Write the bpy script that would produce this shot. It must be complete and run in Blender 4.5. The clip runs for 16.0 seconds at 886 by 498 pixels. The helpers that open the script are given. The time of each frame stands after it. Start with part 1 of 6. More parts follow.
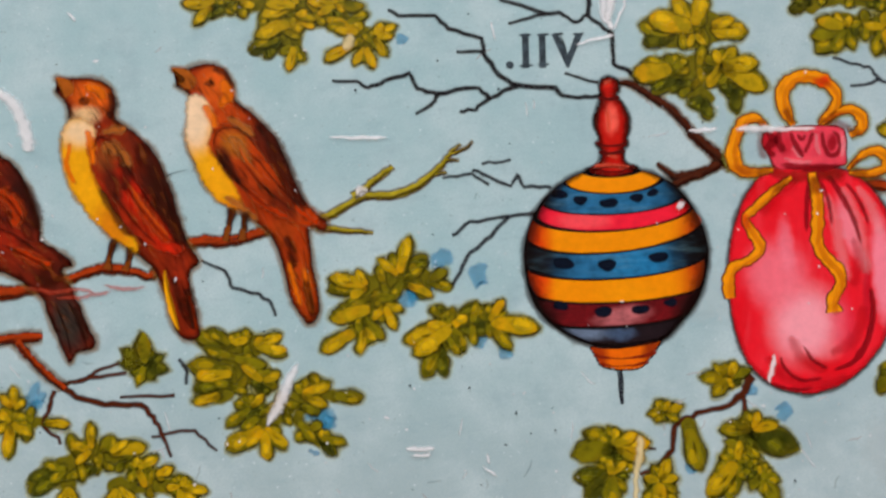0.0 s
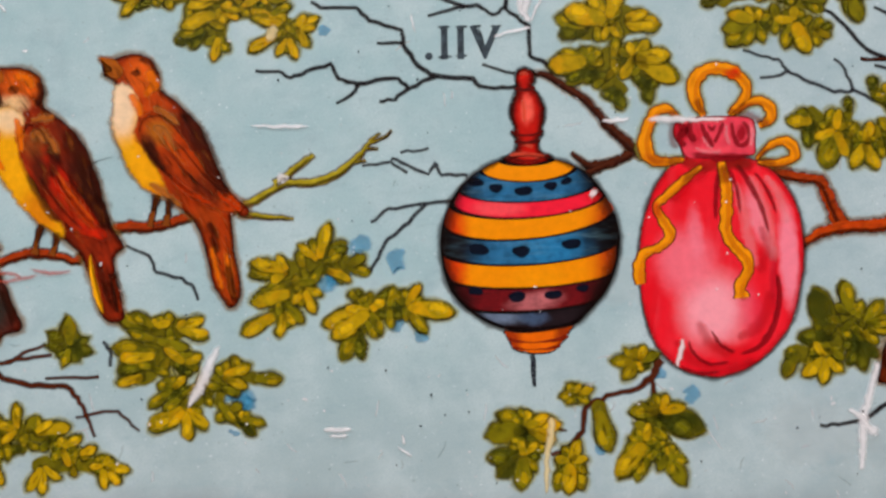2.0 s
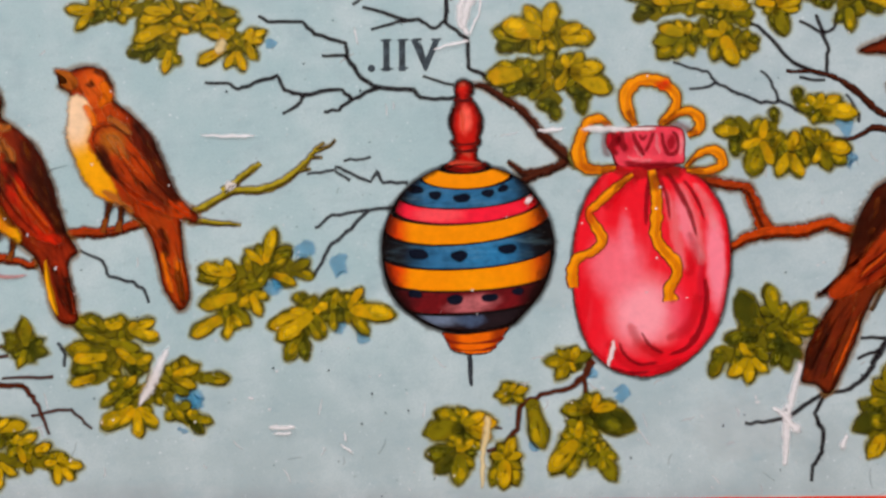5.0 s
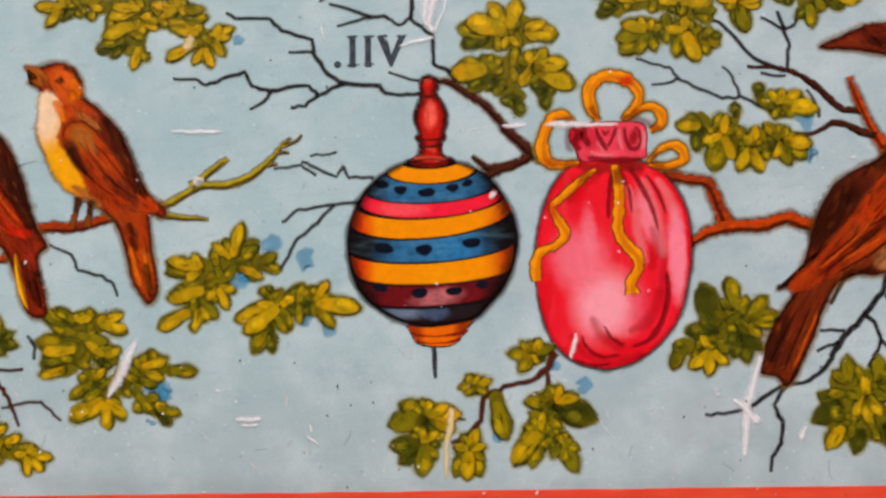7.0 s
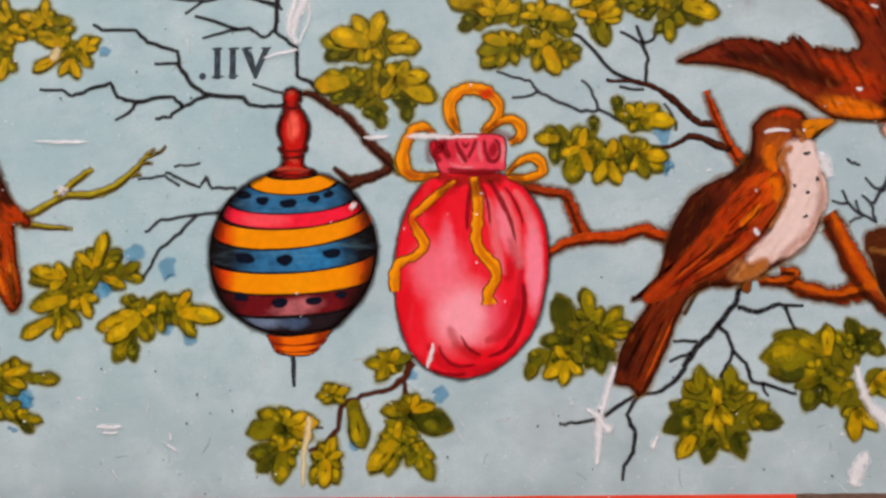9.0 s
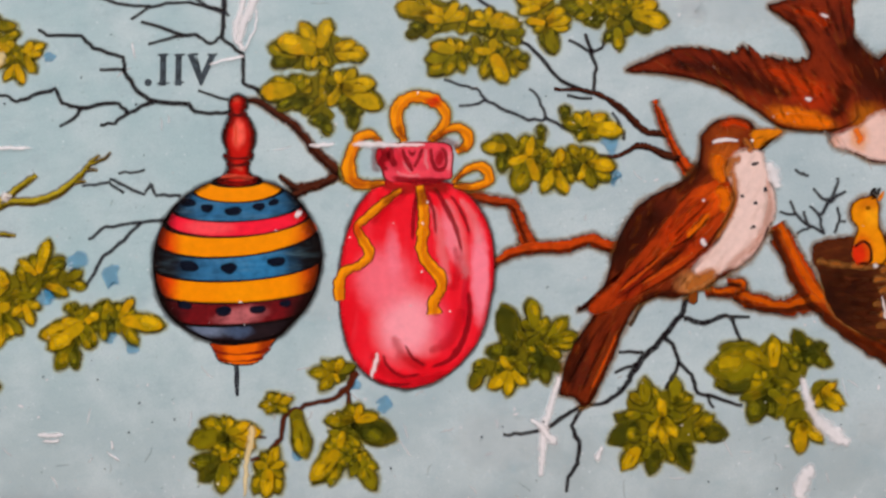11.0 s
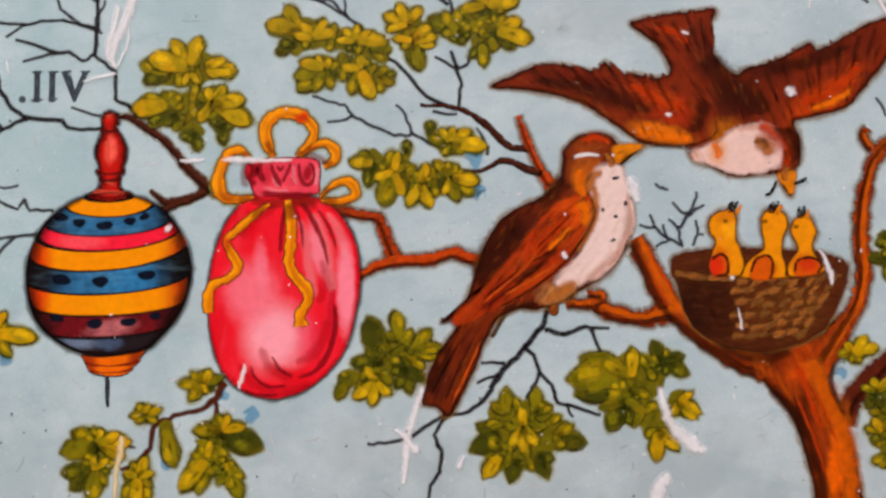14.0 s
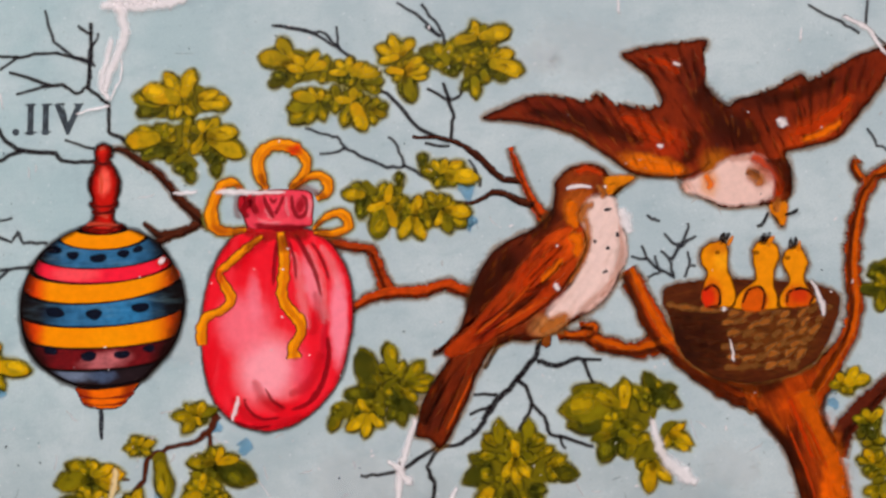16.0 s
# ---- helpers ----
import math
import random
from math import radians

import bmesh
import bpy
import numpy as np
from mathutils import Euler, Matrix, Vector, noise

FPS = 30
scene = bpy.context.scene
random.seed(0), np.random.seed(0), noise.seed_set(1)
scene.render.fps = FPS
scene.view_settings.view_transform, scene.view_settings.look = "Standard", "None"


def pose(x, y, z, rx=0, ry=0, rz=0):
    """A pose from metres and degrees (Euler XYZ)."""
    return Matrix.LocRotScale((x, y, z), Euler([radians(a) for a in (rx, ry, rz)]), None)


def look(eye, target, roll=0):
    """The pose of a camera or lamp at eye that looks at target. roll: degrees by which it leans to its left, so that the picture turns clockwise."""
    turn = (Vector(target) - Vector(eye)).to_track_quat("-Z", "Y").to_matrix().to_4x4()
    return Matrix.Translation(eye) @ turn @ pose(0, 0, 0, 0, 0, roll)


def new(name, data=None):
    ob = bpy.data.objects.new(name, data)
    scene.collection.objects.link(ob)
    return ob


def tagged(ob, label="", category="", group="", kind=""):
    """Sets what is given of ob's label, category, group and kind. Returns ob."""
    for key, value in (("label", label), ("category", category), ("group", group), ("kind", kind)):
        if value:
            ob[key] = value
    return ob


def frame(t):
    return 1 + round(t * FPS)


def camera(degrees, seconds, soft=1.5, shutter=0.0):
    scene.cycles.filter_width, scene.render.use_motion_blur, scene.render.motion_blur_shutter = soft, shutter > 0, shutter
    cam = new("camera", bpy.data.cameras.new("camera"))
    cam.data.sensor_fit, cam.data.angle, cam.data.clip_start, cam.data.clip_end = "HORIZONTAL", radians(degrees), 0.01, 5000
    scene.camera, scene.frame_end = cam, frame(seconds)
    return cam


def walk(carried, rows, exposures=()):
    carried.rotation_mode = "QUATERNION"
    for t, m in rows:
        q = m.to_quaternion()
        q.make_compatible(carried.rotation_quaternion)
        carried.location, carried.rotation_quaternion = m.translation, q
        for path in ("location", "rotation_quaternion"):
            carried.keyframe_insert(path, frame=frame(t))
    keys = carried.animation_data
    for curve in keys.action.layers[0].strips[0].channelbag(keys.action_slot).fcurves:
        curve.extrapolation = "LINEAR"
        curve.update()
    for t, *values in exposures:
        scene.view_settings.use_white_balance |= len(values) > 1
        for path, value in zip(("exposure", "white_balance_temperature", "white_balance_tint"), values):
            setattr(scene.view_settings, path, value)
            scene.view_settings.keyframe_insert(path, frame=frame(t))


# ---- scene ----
SOFT = 2.7
LIGHT = 60.0
CANVAS = 0.00005       # metres in one unit of the path and of the drawing
cam = camera(65, 16.0, soft=SOFT)
ROWS = [
    (0, -0.6, -0.9, 1230.5, 3.63, 0.80, 0.04),
    (0.5, 34.0, -16.3, 1231.8, 3.62, 0.79, 0.15),
    (1, 95.5, -41.1, 1232.7, 3.63, 0.77, 0.14),
    (1.5, 137.6, -47.5, 1240.3, 3.65, 0.74, 0.19),
    (2, 146.0, -27.7, 1258.4, 3.65, 0.71, 0.24),
    (2.5, 143.1, -19.4, 1267.0, 3.65, 0.68, 0.38),
    (3, 189.2, -27.9, 1277.9, 3.66, 0.67, 0.36),
    (3.5, 203.3, -15.5, 1289.0, 3.66, 0.69, 0.30),
    (4, 223.1, -27.0, 1284.9, 3.66, 0.70, 0.22),
    (4.2, 243.9, -31.9, 1289.0, 3.66, 0.72, 0.22),
    (6.3, 272.5, -0.5, 1321.4, 3.65, 0.74, 0.23),
    (6.5, 293.6, -16.5, 1317.6, 3.63, 0.76, 0.16),
    (7, 325.6, -32.1, 1323.3, 3.58, 0.75, 0.18),
    (7.5, 365.8, -11.8, 1331.1, 3.55, 0.74, 0.18),
    (8, 417.1, 10.8, 1332.7, 3.52, 0.70, 0.22),
    (8.5, 478.2, -6.8, 1334.9, 3.48, 0.68, 0.24),
    (9, 591.4, -7.6, 1338.4, 3.42, 0.59, 0.41),
    (9.2, 617.0, 2.1, 1339.7, 3.37, 0.53, 0.49),
    (11.3, 720.7, 13.4, 1329.5, 3.32, 0.48, 0.72),
    (11.5, 744.3, 8.0, 1332.2, 3.29, 0.46, 0.69),
    (12, 796.8, 33.2, 1344.4, 3.26, 0.45, 0.58),
    (12.5, 863.9, 39.4, 1347.4, 3.25, 0.47, 0.48),
    (13, 918.1, 29.8, 1346.4, 3.21, 0.44, 0.45),
    (13.5, 945.7, 39.3, 1356.9, 3.17, 0.40, 0.55),
    (14, 951.5, 44.6, 1357.8, 3.15, 0.39, 0.57),
    (14.5, 961.2, 55.5, 1357.7, 3.13, 0.39, 0.49),
    (15, 971.1, 62.5, 1361.1, 3.12, 0.39, 0.55),
    (15.5, 964.3, 69.2, 1355.9, 3.13, 0.41, 0.50),
    (16, 966.4, 107.3, 1364.9, 3.13, 0.43, 0.43),
]
walk(cam, [(t, pose(x * CANVAS, y * CANVAS, z * CANVAS, rx, ry, rz)) for t, x, y, z, rx, ry, rz in ROWS],
     exposures=((0, 0.31, 6560, 10.5), (4, 0.40, 6850, 15.5), (9, 0.37, 6930, 17.5), (16, 0.42, 6960, 19.5)))

U = 0.00005            # one canvas unit: 0.05 mm; the picture is drawn in these units
STEP = 0.000002        # one coat of paint


# ---- world, light ----
def srgb(r, g, b):
    return tuple((c / 255 / 12.92) if c <= 10 else ((c / 255 + 0.055) / 1.055) ** 2.4 for c in (r, g, b)) + (1.0,)


def pigment(r, g, b):
    """The deep, strong tone of varnished printing colours."""
    return srgb(*[255 * (c / 255) ** 1.28 for c in (r, g, b)])


world = bpy.data.worlds.new("world")
world.use_nodes = True
scene.world = world
world.node_tree.nodes["Background"].inputs[0].default_value = (0.75, 0.87, 1.0, 1)
world.node_tree.nodes["Background"].inputs[1].default_value = 0.6


def area_lamp(name, eye, target, sx, sy, watts, colour):
    data = bpy.data.lights.new(name, "AREA")
    data.shape, data.size, data.size_y, data.energy, data.color = "RECTANGLE", sx, sy, watts, colour
    ob = new(name, data)
    ob.matrix_world = look(eye, target)
    return ob


# area lamp added as soft daylight, in the opening of an unseen window
area_lamp("added_daylight", (-0.3, 1.88, 0.75), (0, 0, 0.2), 1.5, 1.2, LIGHT, (0.93, 0.97, 1.0))


# ---- materials ----
class Nodes:
    """A small builder of node materials."""

    def __init__(self, name):
        self.mat = bpy.data.materials.new(name)
        self.mat.use_nodes = True
        self.tree = self.mat.node_tree
        self.bsdf = self.tree.nodes["Principled BSDF"]
        geo = self.tree.nodes.new("ShaderNodeNewGeometry")
        scale = self.tree.nodes.new("ShaderNodeVectorMath")
        scale.operation = "SCALE"
        scale.inputs["Scale"].default_value = 1 / U
        self.link(geo.outputs["Position"], scale.inputs[0])
        self.at = scale.outputs[0]

    def link(self, a, b):
        self.tree.links.new(a, b)

    def noise(self, size, detail=3.0, rough=0.55, stretch=None, angle=0.0):
        n = self.tree.nodes.new("ShaderNodeTexNoise")
        n.inputs["Scale"].default_value = 1.0 / size
        n.inputs["Detail"].default_value = detail
        n.inputs["Roughness"].default_value = rough
        source = self.at
        if stretch:
            turn = self.tree.nodes.new("ShaderNodeVectorRotate")
            turn.rotation_type = "Z_AXIS"
            turn.inputs["Angle"].default_value = radians(-angle)
            self.link(source, turn.inputs["Vector"])
            mul = self.tree.nodes.new("ShaderNodeVectorMath")
            mul.operation = "MULTIPLY"
            mul.inputs[1].default_value = (1.0 / stretch, 1.0, 1.0)
            self.link(turn.outputs[0], mul.inputs[0])
            source = mul.outputs[0]
        self.link(source, n.inputs["Vector"])
        return n.outputs["Fac"]

    def ramp(self, fac, low, high, to=(0.0, 1.0), smooth=True):
        r = self.tree.nodes.new("ShaderNodeMapRange")
        r.interpolation_type = "SMOOTHSTEP" if smooth else "LINEAR"
        for key, value in (("From Min", low), ("From Max", high), ("To Min", to[0]), ("To Max", to[1])):
            r.inputs[key].default_value = value
        self.link(fac, r.inputs["Value"])
        return r.outputs[0]

    def mix(self, fac, a, b, blend="MIX"):
        m = self.tree.nodes.new("ShaderNodeMix")
        m.data_type, m.blend_type = "RGBA", blend
        for value, slot in ((fac, m.inputs[0]), (a, m.inputs[6]), (b, m.inputs[7])):
            if isinstance(value, (int, float, tuple)):
                slot.default_value = value
            else:
                self.link(value, slot)
        return m.outputs[2]

    def wobble(self, size, amount):
        """Shift the place by soft noise, so that strokes of paint have uneven edges."""
        n = self.tree.nodes.new("ShaderNodeTexNoise")
        n.inputs["Scale"].default_value = 1.0 / size
        self.link(self.at, n.inputs["Vector"])
        sub = self.tree.nodes.new("ShaderNodeVectorMath")
        sub.operation = "SUBTRACT"
        sub.inputs[1].default_value = (0.5, 0.5, 0.5)
        self.link(n.outputs["Color"], sub.inputs[0])
        mul = self.tree.nodes.new("ShaderNodeVectorMath")
        mul.operation = "MULTIPLY_ADD"
        mul.inputs[1].default_value = (amount, amount, 0)
        self.link(sub.outputs[0], mul.inputs[0])
        self.link(self.at, mul.inputs[2])
        return mul.outputs[0]

    def spot(self, place, x, y, rx, ry, angle, hard):
        """1 inside a turned ellipse, fading out to 0 at its rim; hard 0 (soft) to 1."""
        m = self.tree.nodes.new("ShaderNodeMapping")
        m.vector_type = "TEXTURE"
        m.inputs["Location"].default_value = (x, y, 0)
        m.inputs["Rotation"].default_value = (0, 0, radians(angle))
        m.inputs["Scale"].default_value = (rx, ry, 1e6)
        self.link(place, m.inputs["Vector"])
        g = self.tree.nodes.new("ShaderNodeTexGradient")
        g.gradient_type = "SPHERICAL"
        self.link(m.outputs[0], g.inputs[0])
        return self.ramp(g.outputs["Fac"], 0.0, max(0.03, 0.7 * (1.0 - hard)))

    def finish(self, colour, rough=0.5, gloss=0.25, bump=None, height=0.000004):
        if isinstance(colour, tuple):
            self.bsdf.inputs["Base Color"].default_value = colour
        else:
            self.link(colour, self.bsdf.inputs["Base Color"])
        self.bsdf.inputs["Roughness"].default_value = rough
        self.bsdf.inputs["Specular IOR Level"].default_value = gloss
        if bump is not None:
            b = self.tree.nodes.new("ShaderNodeBump")
            b.inputs["Strength"].default_value = 0.5
            b.inputs["Distance"].default_value = height
            self.link(bump, b.inputs["Height"])
            self.link(b.outputs[0], self.bsdf.inputs["Normal"])
        return self.mat


def painted(name, base, spots=(), streaks=(), mottle=0.22, wobble=16, vary=0.0, rough=0.5, feather=0.0, worn=0.0, blots=()):
    """Printed or brushed colour: a base, soft patches of other colours, streaks along an angle, mottling, wear."""
    n = Nodes(name)
    place = n.wobble(22, wobble)
    colour = pigment(*base)
    for x, y, rx, ry, angle, tint, strength, hard in spots:
        fac = n.spot(place, x, y, rx, ry, angle, hard)
        colour = n.mix(n.ramp(fac, 0, 1, (0, strength), False), colour, pigment(*tint))
    for angle, size, tint, strength in streaks:
        fac = n.ramp(n.noise(size, 3.0, 0.6, 6.0, angle), 0.45, 0.85, (0, strength))
        colour = n.mix(fac, colour, pigment(*tint))
    for size, tint, strength in blots:
        fac = n.ramp(n.noise(size, 3.0, 0.6), 0.46, 0.62, (0, strength))
        colour = n.mix(fac, colour, pigment(*tint))
    if vary:
        info = n.tree.nodes.new("ShaderNodeObjectInfo")
        hsv = n.tree.nodes.new("ShaderNodeHueSaturation")
        if isinstance(colour, tuple):
            hsv.inputs["Color"].default_value = colour
        else:
            n.link(colour, hsv.inputs["Color"])
        n.link(n.ramp(info.outputs["Random"], 0, 1, (1 - vary, 1 + vary), False), hsv.inputs["Value"])
        colour = hsv.outputs[0]
    grain = n.noise(16, 4.0, 0.65)
    dark = n.ramp(grain, 0.3, 0.75, (1 - mottle, 1 + mottle), False)
    comb = n.tree.nodes.new("ShaderNodeCombineColor")
    for k in range(3):
        n.link(dark, comb.inputs[k])
    colour = n.mix(1.0, colour, comb.outputs[0], "MULTIPLY")
    if feather:
        # the coat thins out towards its rim
        rim = n.tree.nodes.new("ShaderNodeAttribute")
        rim.attribute_name = "feather"
        loose = n.ramp(n.noise(8, 3.0, 0.6), 0.3, 0.7, (-0.3, 0.3), False)
        rest = n.tree.nodes.new("ShaderNodeMath")
        rest.operation = "SUBTRACT"
        rest.inputs[0].default_value = 1.0
        n.link(rim.outputs["Fac"], rest.inputs[1])
        ragged_rim = n.tree.nodes.new("ShaderNodeMath")
        ragged_rim.operation = "MULTIPLY_ADD"
        n.link(loose, ragged_rim.inputs[0])
        n.link(rest.outputs[0], ragged_rim.inputs[1])
        n.link(rim.outputs["Fac"], ragged_rim.inputs[2])
        n.link(n.ramp(ragged_rim.outputs[0], 0.16, 0.95, (0.0, feather)), n.bsdf.inputs["Alpha"])
    if worn:
        # printed line broken up into grains
        n.link(n.ramp(n.noise(4.5, 2.0, 0.6), 0.36, 0.54, (1.0 - worn, 1.0)), n.bsdf.inputs["Alpha"])
    return n.finish(colour, rough, 0.08, grain)


# ---- drawing in paint ----
def spline(points, closed=False, steps=6, sharp=False):
    """A smooth line (or, if sharp, a bent one) through control points (x, y) or (x, y, width)."""
    p = np.array(points, float)
    n = len(p)
    if sharp:
        k = np.linspace(0, n - 1, (n - 1) * steps + 1)
        return np.stack([np.interp(k, range(n), c) for c in p.T], 1)
    out = []
    for i in range(n if closed else n - 1):
        a, b, c, d = (p[(i + k) % n] if closed else p[min(max(i + k, 0), n - 1)] for k in (-1, 0, 1, 2))
        for s in np.linspace(0, 1, steps, endpoint=False):
            out.append(0.5 * (2 * b + (c - a) * s + (2 * a - 5 * b + 4 * c - d) * s * s + (3 * b - a - 3 * c + d) * s ** 3))
    if not closed:
        out.append(p[-1])
    return np.array(out)


def sides(line, closed):
    if closed:
        d = np.roll(line, -1, 0) - np.roll(line, 1, 0)
    else:
        d = np.gradient(line, axis=0)
    d = d / np.maximum(np.linalg.norm(d, axis=1), 1e-9)[:, None]
    return np.c_[-d[:, 1], d[:, 0]]


def ragged(line, amount, size, seed):
    if not amount:
        return line
    out = line.copy()
    for k, (x, y) in enumerate(line[:, :2]):
        v = noise.noise_vector((x / size, y / size, seed * 7.31))
        out[k, 0] += amount * v[0]
        out[k, 1] += amount * v[1]
    return out


def verts(bm, xy, z, feather=1.0):
    layer = bm.verts.layers.float.get("feather") or bm.verts.layers.float.new("feather")
    out = [bm.verts.new((x * U, y * U, z)) for x, y in xy]
    for v in out:
        v[layer] = feather
    return out


def ring(bm, a, b, index, closed=True):
    n = len(a)
    for i in range(n if closed else n - 1):
        f = bm.faces.new((a[i], a[(i + 1) % n], b[(i + 1) % n], b[i]))
        f.material_index = index


def add_patch(bm, points, level, fill=0, rim=0.0, edge=1, halo=0.0, fringe=2, steps=6, rough=1.2, seed=1, smooth=True, feather=0.0, shade=0.0, tone=0):
    """A closed patch of paint, with a drawn outline (rim) and a thin fringe of offset colour (halo) round it, or a feathered rim."""
    line = spline(points, True, steps) if smooth else np.array(points, float)
    area = np.sum(line[:, 0] * np.roll(line[:, 1], -1) - np.roll(line[:, 0], -1) * line[:, 1])
    if area < 0:
        line = line[::-1].copy()
    line = ragged(line, rough, 14, seed)
    nor = -sides(line, True)          # outwards
    z = level * STEP
    wob = np.array([1 + 0.6 * noise.noise((x / 25, y / 25, seed)) for x, y in line])[:, None]
    if feather:
        f = bm.faces.new(verts(bm, line - nor * min(feather * 0.2, 2.0), z))
        f.material_index = fill
        ring(bm, verts(bm, line + nor * feather * wob * 0.7, z, 0.0), list(f.verts), fill)
        if f.normal.z < 0:
            f.normal_flip()
        return
    outer = verts(bm, line, z * 0.7 if rim else 0.0)
    if halo:
        far = verts(bm, line + nor * halo * wob, z * 0.5, 0.0)
        ring(bm, far, outer, fringe)
    elif rim:
        low = verts(bm, line + nor * 0.6, 0.0)
        ring(bm, low, outer, edge)
    if rim:
        inner = verts(bm, line - nor * rim * wob, z)
        ring(bm, outer, inner, edge)
    else:
        inner = verts(bm, line - nor * 0.6, z)
        ring(bm, outer, inner, fill)
    f = bm.faces.new(inner)
    f.material_index = fill
    if f.normal.z < 0:
        f.normal_flip()
    if shade:
        # soft brushed shading along the inside of the outline
        ring(bm, verts(bm, line - nor * (rim * 0.4 + 0.4), z + 0.8 * STEP), verts(bm, line - nor * (rim + shade * wob), z + 0.8 * STEP, 0.0), tone)


def add_stroke(bm, points, level, fill=0, rim=0.0, edge=1, halo=0.0, fringe=2, steps=6, rough=1.0, seed=1, feather=0.0, sharp=False):
    """A brush stroke through (x, y, width), tapering as the widths say."""
    line = spline(points, False, steps, sharp)
    xy = ragged(line[:, :2], rough, 11, seed)
    half = np.maximum(line[:, 2:3], 0.8) / 2
    wob = np.array([1 + 0.35 * noise.noise((x / 9, y / 9, seed + 3.3)) for x, y in xy])[:, None]
    half = half * wob
    n = sides(xy, False)
    z = level * STEP
    rows = []
    if halo:
        rows += [(half + halo, z * 0.5, fringe)]
    elif feather:
        soft = feather * np.minimum(1.0, half / half.max() + 0.15)
        rows += [(half + soft * 0.5, z, fill), (np.maximum(half - soft * 0.5, half * 0.15), z, fill)]
    else:
        rows += [(half + 0.5, 0.0, edge if rim else fill)]
    if rim:
        rows += [(half, z * 0.7, edge), (np.maximum(half - rim, half * 0.25), z, fill)]
    elif not feather:
        rows += [(half * 0.8, z, fill)]
    soft_row = 0 if (halo or feather) else -1
    left = [verts(bm, xy + n * w, h, 0.0 if k == soft_row else 1.0) for k, (w, h, _) in enumerate(rows)]
    right = [verts(bm, xy - n * w, h, 0.0 if k == soft_row else 1.0) for k, (w, h, _) in enumerate(rows)]
    if feather:
        layer = bm.verts.layers.float["feather"]
        for row in left + right:
            for v, f in ((row[0], 0.0), (row[1], 0.5), (row[-2], 0.5), (row[-1], 0.0)):
                v[layer] *= f
    for k in range(len(rows) - 1):
        index = rows[k][2]
        ring(bm, left[k + 1], left[k], index, False)
        ring(bm, right[k], right[k + 1], index, False)
    ring(bm, right[-1], left[-1], fill, False)


def thing(name, x, y, label, category, group=""):
    ob = new(name)
    ob.empty_display_size = 0.002
    ob.location = (x * U, y * U, 0)
    return tagged(ob, label, category, group)


def mesh_of(name, bm, mats):
    bm.normal_update()
    data = bpy.data.meshes.new(name)
    bm.to_mesh(data)
    bm.free()
    for m in mats:
        data.materials.append(m)
    return data


def part(name, bm, mats, parent, label=""):
    base = Vector((0, 0, 0))
    up = parent
    while up is not None:
        base += up.location
        up = up.parent
    bmesh.ops.translate(bm, verts=bm.verts, vec=-base)
    ob = new(name, mesh_of(name, bm, mats))
    ob.parent = parent
    return tagged(ob, label)


def single(name, bm, mats, label, category, group=""):
    """A thing of one mesh, its origin at its lowest corner of paint."""
    xs = [v.co.x for v in bm.verts]
    ys = [v.co.y for v in bm.verts]
    mid = Vector(((min(xs) + max(xs)) / 2, (min(ys) + max(ys)) / 2, 0))
    bmesh.ops.translate(bm, verts=bm.verts, vec=-mid)
    ob = new(name, mesh_of(name, bm, mats))
    ob.location = mid
    return tagged(ob, label, category, group)


def box(bm, x0, x1, y0, y1, z0, z1, index=0):
    v = [bm.verts.new(c) for c in ((x0, y0, z0), (x1, y0, z0), (x1, y1, z0), (x0, y1, z0), (x0, y0, z1), (x1, y0, z1), (x1, y1, z1), (x0, y1, z1))]
    for f in ((3, 2, 1, 0), (4, 5, 6, 7), (0, 1, 5, 4), (1, 2, 6, 5), (2, 3, 7, 6), (3, 0, 4, 7)):
        bm.faces.new([v[i] for i in f]).material_index = index


def tint(places, colours):
    """Join the places of soft patches (x, y, rx, ry, angle) with their colour, strength and hardness."""
    return [(*p, *c) for p, c in zip(places, colours)]


# paints
SKY = (165, 192, 198)
INK = painted("ink_paint", (42, 32, 38), mottle=0.3, worn=0.3)
INK_GREY = painted("grey_ink_paint", (60, 62, 72), mottle=0.35, worn=0.4)
OUTLINE = painted("outline_paint", (40, 14, 8), mottle=0.3, worn=0.8)
LEAF_EDGE = painted("leaf_outline_paint", (62, 54, 8), mottle=0.4, worn=0.7)
LEAF_LINE = painted("leaf_line_paint", (66, 56, 8), mottle=0.4, feather=0.6)
LEAF_TONES = [painted("leaf_paint_ochre", (196, 164, 20), blots=((60, (214, 164, 14), 0.7), (44, (146, 134, 18), 0.6)), vary=0.1, mottle=0.22, feather=0.95),
              painted("leaf_paint_olive", (150, 138, 20), blots=((60, (160, 132, 12), 0.7), (44, (100, 98, 14), 0.7)), vary=0.1, mottle=0.22, feather=0.9),
              painted("leaf_paint_green", (94, 94, 18), blots=((60, (120, 108, 14), 0.7), (44, (70, 76, 16), 0.7)), vary=0.1, mottle=0.22, feather=0.85)]
LEAF_LIGHTS = [painted("leaf_light_ochre", (246, 206, 40), vary=0.12, mottle=0.25, feather=0.62),
               painted("leaf_light_olive", (200, 172, 26), vary=0.12, mottle=0.25, feather=0.75),
               painted("leaf_light_green", (150, 142, 26), vary=0.12, mottle=0.25, feather=0.7)]
LEAF_MASS = painted("leaf_paint_deep", (128, 118, 18), streaks=((60, 16, (72, 72, 12), 0.8), (130, 14, (150, 128, 14), 0.6)), mottle=0.25)
BLUE = painted("offset_blue_paint", (70, 168, 206), mottle=0.5, feather=0.45)
FRINGE = painted("yellow_fringe_paint", (180, 168, 84), mottle=0.15, feather=0.5)
